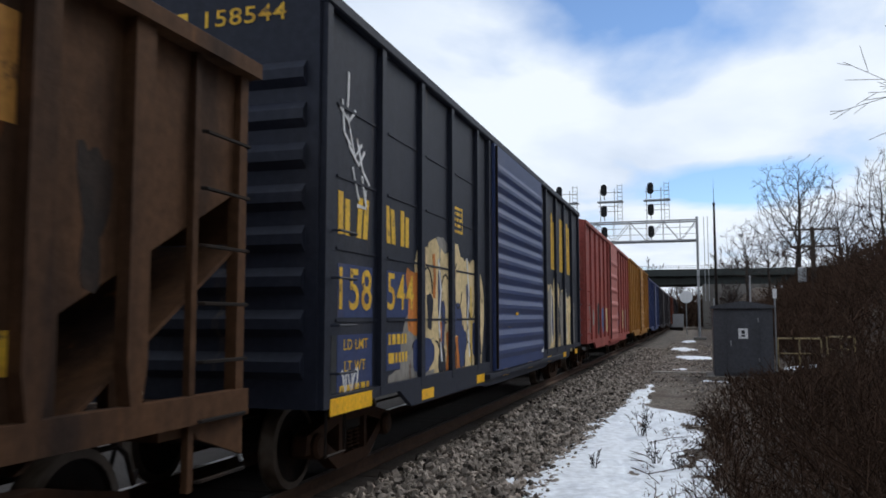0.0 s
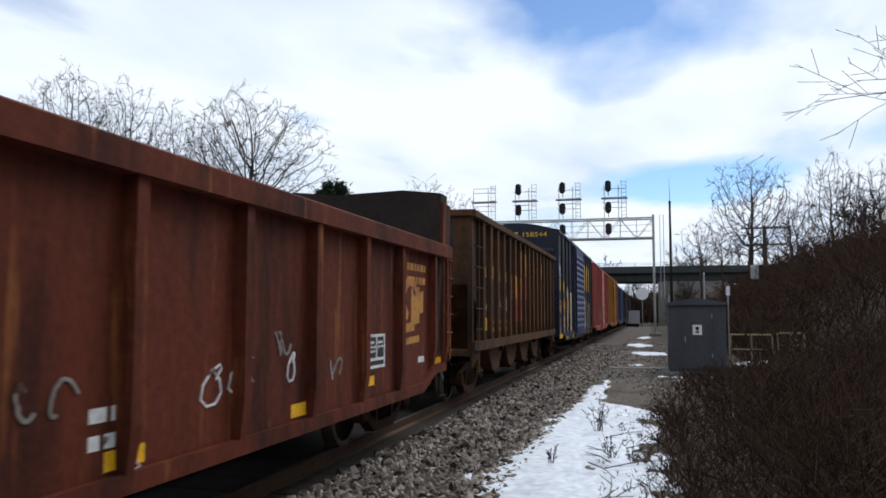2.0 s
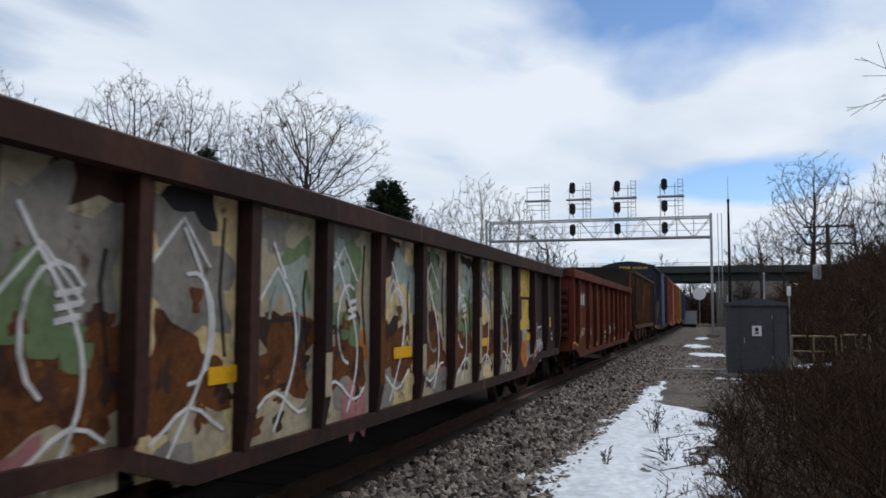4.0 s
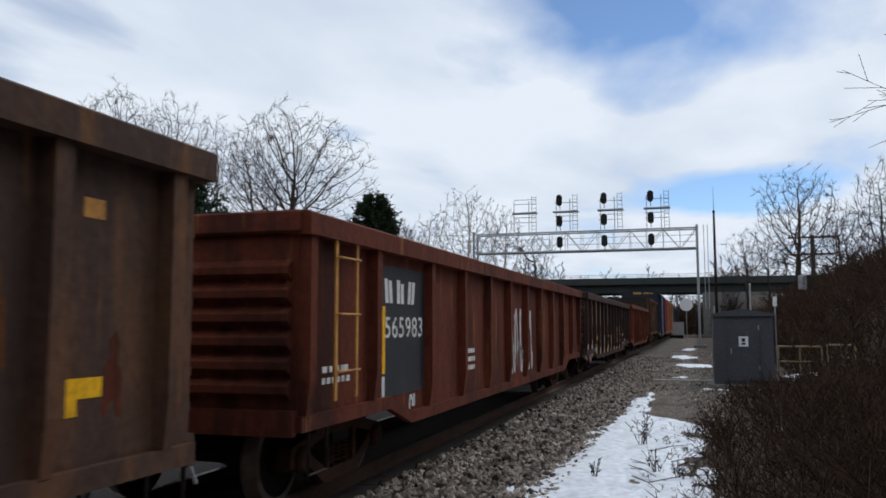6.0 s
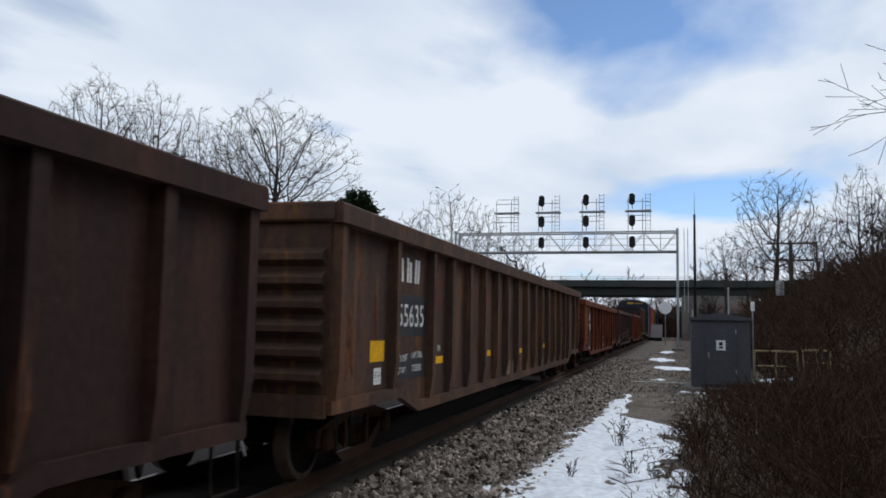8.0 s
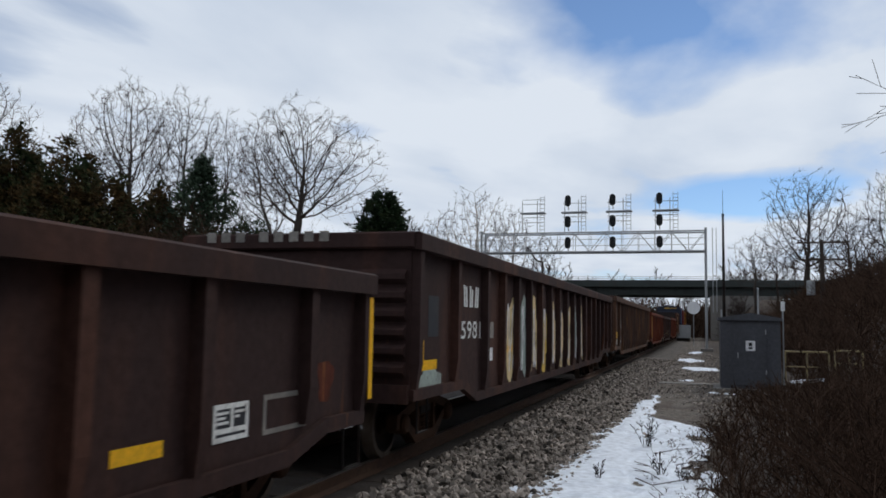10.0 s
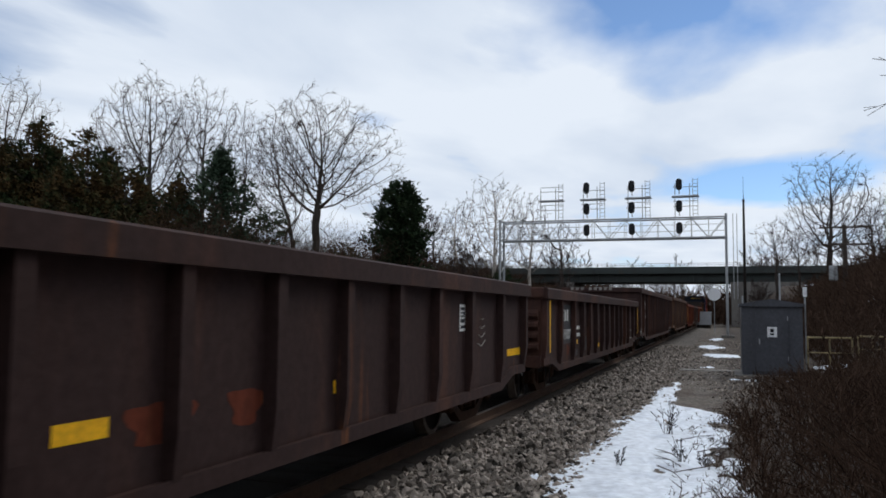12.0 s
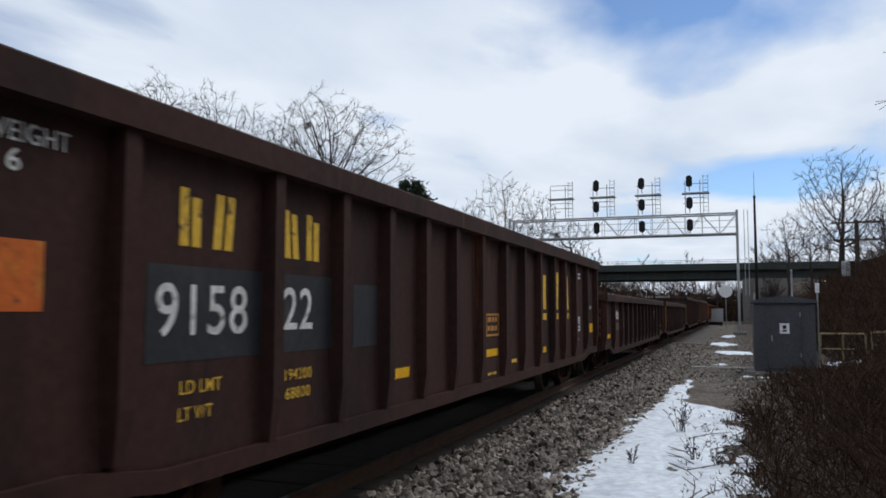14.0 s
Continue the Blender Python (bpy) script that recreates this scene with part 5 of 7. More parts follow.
plate(c, Y(-12.0), Y(-11.6), 1.2, 1.32, "yellow", X, "reflector_stripe")
for k in range(9):
    y = -15.8 + 1.08 * k
    spray(c, Y(y + 0.05), 1.40, 0.80, 1.25, ("g_cream", "g_mint", "g_cream", "g_yellow", "g_cream", "g_cream")[k % 6], X, 500 + k, 0.003, 0.22)
    scrawl(c, Y(y - 0.3), 0.85, 0.7, 1.15, 2, "g_white", X, 0.035, 520 + k)
# figures on the trailing end, on the rim
e = HALF[now] + 0.09
for k in range(8):
    x0 = -1.2 + 0.2 * k + (0.12 if k > 2 else 0)
    part("end_figure", B().box(x0, x0 + 0.12, -e - 0.006, -e - 0.001, 2.60, 2.72), "g_grey", c)

now = "low"
HALF[now] = 16.8 / 2
CAR[now] = c = gondola(-106.6, 16.8, 2.13, "dark_steel", [-16.7, -15.17, -13.65, -12.45, -11.4, -10.28, -9.14, -8.05, -6.92, -5.85, -4.85, -3.83, -2.72, -1.2, -0.08], "low dark brown gondola car with white figures", sill=0.70, belly=0.52, run_in=1.5)
plate(c, Y(-15.05), Y(-13.7), 1.02, 1.84, "grey_patch", X, "number_panel")
marks(c, Y(-14.8), 1.50, 0.68, 0.24, 3, "white", X + 0.003, 2)
lettering(c, "131807", Y(-14.92), 1.12, 0.21, "white", 1.06, X + 0.003, 0.15)
bars(c, Y(-13.4), 1.30, 0.7, 1, 0.14, "white", X, 3)
bars(c, Y(-13.4), 1.14, 0.75, 1, 0.14, "white", X, 4)
for y0, y1, z in ((-13.45, -12.98, 0.97), (-10.06, -9.56, 0.79), (-6.83, -6.36, 0.80), (-3.62, -3.15, 0.82)):
    plate(c, Y(y0), Y(y1), z, z + 0.10, "yellow", X, "reflector_stripe")
plate(c, Y(-13.4), Y(-13.0), 0.72, 0.86, "grey_patch", X, "sticker")
data_panel(c, Y(-2.62), 0.82, 0.45, 0.26, X)
for y in (-16.66, -0.18):
    plate(c, Y(y), Y(y + 0.09), 0.93, 1.90, "yellow", FACE, "reflector_stripe")
spray(c, Y(-0.9), 1.15, 0.3, 0.35, "oxide_steel", X, 66, 0.002)
spray(c, Y(-14.2), 0.88, 0.25, 0.2, "oxide_steel", X, 67, 0.002)
spray(c, Y(-11.9), 0.95, 0.5, 0.3, "grey_patch", X, 68, 0.002)
for k, (y, z, w, h, mt) in enumerate(((-8.80, 1.08, 0.07, 0.07, "g_orange"), (-8.95, 0.92, 0.05, 0.07, "g_ground"), (-7.5, 1.35, 0.16, 0.16, "rust_flake"), (-7.6, 1.05, 0.08, 0.10, "g_orange"), (-6.5, 1.30, 0.18, 0.22, "oxide_steel"), (-6.55, 1.05, 0.18, 0.08, "g_orange"), (-9.6, 1.0, 0.26, 0.14, "oxide_steel"))):
    spray(c, Y(y), z, w, h, mt, X, 1500 + k, 0.0025, 0.3)
plate(c, Y(-1.95), Y(-1.25), 0.80, 1.10, "g_grey", X, "worn_panel")
plate(c, Y(-1.91), Y(-1.29), 0.84, 1.06, "dark_steel", X + 0.002, "worn_panel")

now = "low2"
HALF[now] = 17.1 / 2
CAR[now] = c = gondola(-124.9, 17.1, 2.13, "dark_steel", [-17.0, -15.48, -13.86, -12.69, -11.48, -10.32, -9.09, -7.97, -6.8, -5.6, -4.4, -3.1, -1.55, -0.08], "low dark brown gondola car with faded white figures", sill=0.70, belly=0.52, run_in=1.5)
marks(c, Y(-15.3), 1.45, 1.08, 0.24, 4, "white", X, 3)
lettering(c, "75806", Y(-15.2), 1.15, 0.2, "g_grey", 1.0, X, 0.12)
lettering(c, "LD LMT 163300", Y(-13.78), 1.38, 0.085, "white", 0.72, X)
lettering(c, "LT WT  52700", Y(-13.76), 1.22, 0.085, "white", 0.72, X)
for y0, y1, z in ((-13.72, -13.25, 0.97), (-10.15, -9.75, 0.97), (-7.05, -6.66, 0.96), (-16.95, -15.95, 0.96), (-1.12, -0.2, 0.99)):
    plate(c, Y(y0), Y(y1), z, z + 0.11, "yellow", X, "reflector_stripe")
data_panel(c, Y(-3.54), 1.42, 0.46, 0.34, X)
bars(c, Y(-12.6), 1.02, 0.45, 1, 0.12, "g_grey", X, 9)
spray(c, Y(-9.3), 1.0, 0.6, 0.25, "oxide_steel", X, 31, 0.002)
spray(c, Y(-8.4), 1.0, 0.4, 0.25, "oxide_steel", X, 32, 0.002)
for q in range(4):             # faint chalk strokes
    stroke(c, [(Y(-2.75 + 0.05 * q), 1.25 + 0.11 * q), (Y(-2.55), 1.20 + 0.12 * q), (Y(-2.35 - 0.03 * q), 1.28 + 0.10 * q)], 0.010, "g_grey", X)

now = "tall"
HALF[now] = 17.3 / 2
CAR[now] = c = gondola(-143.3, 17.3, 2.85, "maroon_steel", [-17.2, -16.0, -14.47, -13.4, -12.42, -11.45, -10.46, -9.4, -8.25, -7.15, -6.05, -4.93, -3.93, -2.8, -1.4, -0.1], "tall maroon brown gondola car with yellow lettering", sill=0.72, belly=0.62, run_in=1.7)
marks(c, Y(-15.6), 2.06, 0.68, 0.36, 2, "gold", X, 3)
marks(c, Y(-14.36), 2.06, 0.64, 0.36, 2, "gold", X, 5)
plate(c, Y(-15.88), Y(-14.58), 1.36, 1.94, "patch", X, "number_panel")
plate(c, Y(-14.40), Y(-13.42), 1.36, 1.94, "patch", X, "number_panel")
lettering(c, "9158", Y(-15.80), 1.52, 0.32, "white", 0.94, X + 0.003)
lettering(c, "22", Y(-14.38), 1.53, 0.32, "white", 0.44, X + 0.003)
lettering(c, "LD LMT", Y(-15.56), 1.16, 0.085, "gold", 0.42, X)
lettering(c, "LT WT", Y(-15.57), 1.00, 0.085, "gold", 0.34, X)
lettering(c, "194200", Y(-14.34), 1.15, 0.085, "gold", 0.40, X)
lettering(c, "68800", Y(-14.33), 1.01, 0.085, "gold", 0.37, X)
plate(c, Y(-13.2), Y(-12.7), 1.35, 1.90, "patch", X, "patch")
plate(c, Y(-16.92), Y(-16.62), 1.66, 2.0, "orange", X, "orange_patch")
lettering(c, "WEIGHT", Y(-17.0), 2.46, 0.10, "white", 0.52, X)
lettering(c, "6", Y(-16.86), 2.32, 0.11, "white", 0.08, X)
for k, y in enumerate((-5.92, -4.88, -3.84)):
    marks(c, Y(y), 1.70, 0.74, 0.70, 1, "gold", X, (0, 1, 2)[k], 0.3)
    plate(c, Y(y), Y(y + 0.54), 1.52, 1.63, "gold", X, "mark_underline")
data_panel(c, Y(-2.6), 1.25, 0.52, 0.30, X)
bars(c, Y(-2.72), 2.44, 0.75, 2, 0.08, "white", X, 2)
plate(c, Y(-2.5), Y(-2.2), 1.05, 1.10, "g_grey", X, "sticker")
for y0, y1, z in ((-12.32, -11.88, 1.0), (-9.12, -8.55, 1.05), (-5.9, -5.42, 0.95), (-7.8, -7.5, 0.90)):
    plate(c, Y(y0), Y(y1), z, z + 0.10 if z > 0.92 else z + 0.05, "yellow" if z > 0.92 else "gold", X, "reflector_stripe")
plate(c, Y(-0.87), Y(-0.42), 1.18, 1.39, "yellow", X, "yellow_square")
plate(c, Y(-1.36), Y(-1.03), 1.68, 2.02, "orange", X, "orange_patch")
lettering(c, "M W", Y(-0.80), 1.70, 0.11, "white", 0.26, X)
for k, (s1, s2) in enumerate((("IL", "52-6"), ("IW", "9-6"), ("IH", "5-6"), ("CU FT", "2743"))):
    lettering(c, s1, Y(-1.46), 2.46 - 0.095 * k, 0.065, "gold", None, X)
    lettering(c, s2, Y(-1.18), 2.46 - 0.095 * k, 0.065, "gold", None, X)
bars(c, Y(-1.28), 0.86, 0.16, 1, 0.05, "gold", X, 3)
stroke(c, [(Y(p), q) for p, q in ((-9.12, 1.34), (-8.52, 1.34), (-8.52, 1.62), (-9.12, 1.62), (-9.12, 1.34))], 0.03, "rust_gold", X)
bars(c, Y(-9.05), 1.52, 0.45, 2, 0.12, "rust_gold", X, 5)
spray(c, Y(-9.38), 1.80, 0.16, 0.26, "g_white", X, 41)
bars(c, Y(-9.05), 0.80, 0.4, 1, 0.06, "gold", X, 6)

CAR["red"] = c = boxcar(24.4 + 16.2, 16.2, 4.55, "red_paint", "faded red boxcar with sprayed paint low on its side", "pink_paint", door=3.0, rows=6, wheels=False)
for k in range(9):
    spray(c, -6.5 + 1.6 * k + 0.1 * (k % 3), 1.6, 1.1, 0.9, ("g_grey", "g_black", "g_blue", "g_cream")[k % 4], FACE - 0.06, 700 + k, 0.004, 0.22)
CAR["ochre"] = boxcar(42.0 + 16.2, 16.2, 4.6, "ochre_paint", "ochre yellow boxcar stained with grime", "ochre_paint", door=3.0, rows=8, wheels=False)
s = 59.6
for k in range(9):
    mt = ("blue_paint", "far_dark", "far_dark", "oxide_steel", "far_dark", "far_dark", "hopper_steel", "far_dark", "far_dark")[k]
    boxcar(s + 16.0, 16.0, 4.4 if k != 4 else 4.7, mt, ("dark blue boxcar", "dark weathered boxcar")[k > 0] + " towards the head of the train", mt, door=3.0, rows=6, wheels=False)
    s += 17.4


def build_motion_rows():
    steps = [i * 0.5 for i in range(29)]
    for car, at in MOVERS:
        rows = []
        for t in steps:
            x, y, a = track_point(at + run_out(t))
            rows.append((t, pose(x, y, 0, 0, 0, a)))
        walk(car, rows)
    for w, ay in WHEELS:
        walk(w, [(k / FPS, pose(0, ay, WHEEL_R, -math.degrees(run_out(k / FPS) / WHEEL_R))) for k in range(0, 421)])

# ------------------------------------------------------------ signal bridge over the tracks
GY, G_LEFT, G_RIGHT, G_LOW, G_TOP = 72.0, -19.0, 0.35, 8.12, 9.82


def build_gantry():
    g = thing("signal_gantry", pose(0, GY, 0), "galvanised steel lattice signal bridge with black signal heads", "signal gantry")
    for x in (G_LEFT, G_RIGHT):
        for dy in (-0.7, 0.7):
            part("leg", B().tube([(x, dy, ground_z(x, GY) - 0.2), (x, dy, G_TOP + 0.25)], 0.105, 8), "galv", g)
        b = B()
        for i in range(6):
            z = 0.6 + i * 1.5
            b.tube([(x, -0.7, z), (x, 0.7, z + 0.75), (x, -0.7, z + 1.5)], 0.035, 4)
        part("leg_lacing", b, "galv", g)
        part("footing", B().box(x - 0.5, x + 0.5, -1.1, 1.1, ground_z(x, GY) - 0.4, ground_z(x, GY) + 0.25, 0.03), "concrete", g)
    for dy in (-0.7, 0.7):
        for z in (G_LOW, G_TOP):
            part("chord", B().box(G_LEFT, G_RIGHT, dy - 0.05, dy + 0.05, z - 0.06, z + 0.06), "galv", g)
        n = 14
        for i in range(n):
            xa, xb = G_LEFT + (G_RIGHT - G_LEFT) * i / n, G_LEFT + (G_RIGHT - G_LEFT) * (i + 1) / n
            za, zb = (G_LOW, G_TOP) if i % 2 else (G_TOP, G_LOW)
            part("diagonal", B().tube([(xa, dy, za), (xb, dy, zb)], 0.024, 5), "galv", g)
            part("upright", B().tube([(xb, dy, G_LOW), (xb, dy, G_TOP)], 0.022, 5), "galv", g)
    part("walkway", B().box(G_LEFT, G_RIGHT, -0.5, 0.5, G_LOW - 0.02, G_LOW + 0.03), "galv", g)
    for z in (G_LOW + 0.55, G_LOW + 1.1):
        part("handrail", B().tube([(G_LEFT, -0.62, z), (G_RIGHT, -0.62, z)], 0.022, 5), "galv", g)
    # end frame and access ladder beside the right leg
    part("ladder", B().tube([(G_RIGHT + 0.55, 0, 3.0), (G_RIGHT + 0.55, 0, G_TOP + 0.3)], 0.03, 5).tube([(G_RIGHT + 0.85, 0, 3.0), (G_RIGHT + 0.85, 0, G_TOP + 0.3)], 0.03, 5), "galv", g)
    for i, x in enumerate((-14.75, -11.1, -7.25, -3.35)):
        head = i > 0
        cage = B()
        for px in (x - 0.35 if head else x - 0.5, x + 0.85):
            cage.tube([(px, -0.75, G_TOP), (px, -0.75, G_TOP + 2.9)], 0.035, 5)
        for z in (G_TOP + 0.95, G_TOP + 1.4, G_TOP + 1.85, G_TOP + 2.6, G_TOP + 3.0):
            if head and z > G_TOP + 2.6:
                continue
            cage.tube([(x - 0.5, -0.75, z), (x + 1.5, -0.75, z)], 0.028, 5)
        for px in (x + 1.1, x + 1.5):
            cage.tube([(px, -0.75, G_TOP), (px, -0.75, G_TOP + 3.3)], 0.024, 5)
        for k in range(10):
            cage.tube([(x + 1.1, -0.75, G_TOP + 0.3 + 0.32 * k), (x + 1.5, -0.75, G_TOP + 0.3 + 0.32 * k)], 0.018, 4)
        part("signal_mast", cage, "galv", g)
        part("platform", B().box(x - 0.6, x + 1.6, -1.15, -0.35, G_TOP + 1.72, G_TOP + 1.80), "galv", g)
        if not head:
            continue
        for z in (G_TOP - 0.95, G_TOP + 0.90, G_TOP + 2.74):
            sh = part("signal_head", B().prism([(x + 0.0 + 0.26 * math.cos(q), z + (0.26 * math.sin(q)) + (0.24 if math.sin(q) >= 0 else -0.24)) for q in [2 * math.pi * j / 20 + 0.01 for j in range(20)]], "y", -1.32, -1.28), "signal_black", g, "black oval backplate with dark lenses")
            part("lamp_case", B().box(x - 0.16, x + 0.16, -1.27, -0.95, z - 0.40, z + 0.40, 0.03), "signal_black", sh)
            part("bracket", B().tube([(x, -1.0, z - 0.45), (x, -0.75, z - 0.75)], 0.04, 5), "galv", sh)
            for dz in (-0.26, 0.0, 0.26):
                part("hood", B().lathe([(-1.50, 0.10), (-1.32, 0.105)], 14, "y", (x, 0, z + dz)), "signal_black", sh)


build_gantry()

# ------------------------------------------------------------ road bridge
RY = 138.0


def build_bridge():
    br = thing("road_bridge", pose(0, RY, 0), "dull green steel girder road bridge on concrete piers", "bridge", kind="structure")
    x0, x1 = -70.0, 34.0
    deck_low, deck_top = 8.35, 9.0
    for i, dy in enumerate((0.0, 2.6, 5.2, 7.8, 10.4)):
        zl = 6.95
        part("girder", B().box(x0, x1, dy - 0.02, dy + 0.02, zl, deck_low).box(x0, x1, dy - 0.22, dy + 0.22, zl - 0.05, zl).box(x0, x1, dy - 0.2, dy + 0.2, deck_low - 0.05, deck_low - 0.002), "girder", br)
        if i == 0:
            for k in range(34):
                xx = x0 + 1.5 + 3.05 * k
                part("stiffener", B().box(xx - 0.02, xx + 0.02, dy - 0.2, dy - 0.02, zl, deck_low - 0.05), "girder", br)
    part("deck", B().box(x0, x1, -1.0, 11.4, deck_low, deck_top - 0.2), "concrete", br)
    part("fascia", B().box(x0, x1, -1.15, -0.85, deck_low - 0.12, deck_top + 0.35, 0.03), "girder", br)
    part("far_parapet", B().box(x0, x1, 11.3, 11.6, deck_low - 0.1, deck_top + 0.35, 0.03), "concrete", br)
    part("road_surface", B().box(x0, x1, -0.8, 11.2, deck_top - 0.196, deck_top - 0.1), "iron", br)
    for z in (deck_top + 0.62, deck_top + 0.90):
        part("rail", B().tube([(x0, -1.0, z), (x1, -1.0, z)], 0.035, 5), "galv", br)
    for k in range(36):
        xx = x0 + 1.0 + 2.9 * k
        part("rail_post", B().box(xx - 0.05, xx + 0.05, -1.05, -0.95, deck_top + 0.35, deck_top + 0.95), "galv", br)
    for x in (-24.5,):
        part("pier_cap", B().box(x - 0.7, x + 0.7, -0.6, 11.0, 6.2, 6.88, 0.05), "concrete", br)
        for dy in (0.6, 5.2, 9.8):
            part("column", B().tube([(x, dy, -0.4), (x, dy, 6.2)], 0.5, 14), "concrete", br)
    for x, xo in ((-40.0, -46.0), (1.3, 12.0)):
        part("abutment", B().box(min(x, xo), max(x, xo), -0.9, 11.3, -0.5, 6.85, 0.05), "concrete", br)


build_bridge()

# ------------------------------------------------------------ equipment shed and trackside fittings


def build_shed():
    y0, y1, x0, x1 = 27.5, 29.6, 0.55, 2.32
    zg, zt = GZ - 0.05, 1.98
    s = thing("equipment_shed", pose(0, 0, 0), "grey sheet-metal relay shed with a white notice", "shed")
    part("slab", B().box(x0 - 0.25, x1 + 0.25, y0 - 0.3, y1 + 0.3, zg - 0.2, zg + 0.10, 0.02), "concrete", s)
    part("wall", B().box(x0, x1, y0, y1, zg + 0.10, zt), "shed", s)
    xm = (x0 + x1) / 2
    part("roof", B().prism([(x0 - 0.07, zt - 0.05), (x1 + 0.07, zt - 0.05), (x1 + 0.07, zt + 0.03), (xm, zt + 0.19), (x0 - 0.07, zt + 0.03)], "y", y0 - 0.08, y1 + 0.08), "shed", s)
    dr = part("door", B().box(x0 + 0.42, x1 - 0.42, y0 - 0.03, y0 - 0.002, zg + 0.2, zt - 0.18, 0.008), "shed", s)
    part("handle", B().box(x0 + 0.5, x0 + 0.53, y0 - 0.07, y0 - 0.03, 0.75, 0.92), "galv", dr)
    for z in (0.25, 1.5):
        part("hinge", B().tube([(x1 - 0.43, y0 - 0.04, z), (x1 - 0.43, y0 - 0.04, z + 0.14)], 0.016, 6), "galv", dr)
    pl = part("notice", B().box(xm - 0.14, xm + 0.14, y0 - 0.045, y0 - 0.034, 0.98, 1.30), "plate", s, "white notice with a dark symbol")
    part("notice_print", B().box(xm - 0.06, xm + 0.06, y0 - 0.049, y0 - 0.046, 1.04, 1.10).box(xm - 0.05, xm + 0.05, y0 - 0.049, y0 - 0.046, 1.13, 1.24), "signal_black", pl)
    for k in range(3):
        xx = x0 + 0.3 + 0.55 * k
        part("wall_seam", B().box(xx - 0.01, xx + 0.01, y0 - 0.008, y0, zg + 0.12, zt - 0.06), "shed", s)
    part("lifting_eye", B().tube([(x0 + 0.04, y0 + 0.1, zt), (x0 + 0.04, y0 + 0.1, zt + 0.28)], 0.03, 6), "galv", s)
    p = thing("conduit_post", pose(1.86, 30.4, GZ), "thin galvanised conduit post behind the shed", "post")
    part("pipe", B().tube([(0, 0, -0.3), (0, 0, 3.3)], 0.03, 7), "galv", p)
    part("cap", B().lathe([(3.3, 0.045), (3.36, 0.02)], 8, "z"), "galv", p)
    q = thing("marker_post", pose(2.44, 28.0, GZ), "galvanised post with a small white marker", "post")
    part("pipe", B().tube([(0, 0, -0.3), (0, 0, 2.75)], 0.025, 7), "galv", q)
    part("marker", B().box(-0.06, 0.06, -0.05, -0.028, 2.5, 2.8, 0.008), "plate", q)


build_shed()
kerb = new("concrete_kerb", B().box(-1.45, 0.50, 29.25, 29.55, GZ - 0.25, GZ + 0.045, 0.02).mesh("plate_concrete", "kerb"))
tagged(kerb, "pale concrete kerb across the path beside the shed", "kerb", kind="structure")


def build_poles():
    px, py = 7.75, 60.0
    zb = ground_z(px, py) - 0.5
    u = thing("utility_pole", pose(px, py, 0), "dark wooden utility pole with two crossarms", "utility pole")
    part("pole", B().tube([(0, 0, zb), (0, 0, 7.75)], [0.19, 0.13], 10), "pole", u)
    for z, w in ((7.5, 1.55), (6.35, 1.45)):
        arm = part("crossarm", B().box(-w, w, -0.16, -0.06, z, z + 0.13, 0.01), "pole", u)
        for k in (-1, -0.72, -0.4, 0.4, 0.72, 1):
            part("insulator", B().lathe([(z + 0.13, 0.03), (z + 0.18, 0.05), (z + 0.25, 0.045), (z + 0.28, 0.02)], 8, "z", (k * (w - 0.1), -0.11, 0)), "iron", arm)
    part("transformer", B().lathe([(4.0, 0.2), (4.05, 0.27), (4.95, 0.27), (5.0, 0.2)], 16, "z", (-0.75, -0.2, 0)), "galv", u, "pale grey transformer can")
    part("transformer_arm", B().box(-0.8, 0, -0.1, 0.0, 4.8, 4.88), "iron", u)
    m = thing("antenna_mast", pose(1.95, 80.0, 0), "slender grey radio mast with a thin whip on top", "mast")
    zb = ground_z(1.95, 80.0) - 0.3
    part("mast", B().tube([(0, 0, zb), (0, 0, 6.0), (0, 0, 12.3)], [0.16, 0.13, 0.09], 8), "iron", m)
    part("whip", B().tube([(0, 0, 12.3), (0, 0, 14.6)], [0.03, 0.012], 6), "iron", m)
    part("bracket", B().box(-0.12, 0.12, -0.05, 0.05, 12.1, 12.35), "iron", m)
    d = thing("round_sign", pose(-0.9, 95.0, 0), "round white sign on a thin post", "sign")
    part("post", B().tube([(0, 0, GZ - 0.2), (0, 0, 4.6)], 0.05, 6), "galv", d)
    part("disc", B().lathe([(-0.06, 0.70), (-0.02, 0.70)], 22, "y", (0, 0, 3.9)), "plate", d)
    c = thing("equipment_cabinet", pose(-2.55, 120.0, 0), "pale grey trackside equipment cabinet", "cabinet")
    part("body", B().box(-1.0, 1.0, -0.6, 0.6, GZ + 0.5, 2.0, 0.03), "galv", c)
    part("stand", B().box(-0.9, 0.9, -0.5, 0.5, GZ - 0.2, GZ + 0.5), "iron", c)
    part("lid", B().box(-1.06, 1.06, -0.66, 0.66, 2.0, 2.08, 0.02), "galv", c)


build_poles()


def pipe_rail(x0, x1, y, posts, h, mat, label):
    f = thing("pipe_fence", pose(0, y, 0), label, "fence", "pipe fences beside the shed")
    zs = [ground_z(x0, y), ground_z(x1, y)]
    for k in range(posts):
        x = x0 + (x1 - x0) * k / (posts - 1)
        part("post", B().tube([(x, 0, ground_z(x, y) - 0.2), (x, 0, zs[0] + h)], 0.035, 7), mat, f)
    part("top_rail", B().tube([(x0, 0, zs[0] + h), (x1, 0, zs[0] + h)], 0.035, 7), mat, f)
    part("middle_rail", B().tube([(x0, 0.02, zs[0] + h * 0.55), (x1, 0.02, zs[0] + h * 0.55)], 0.025, 7), mat, f)


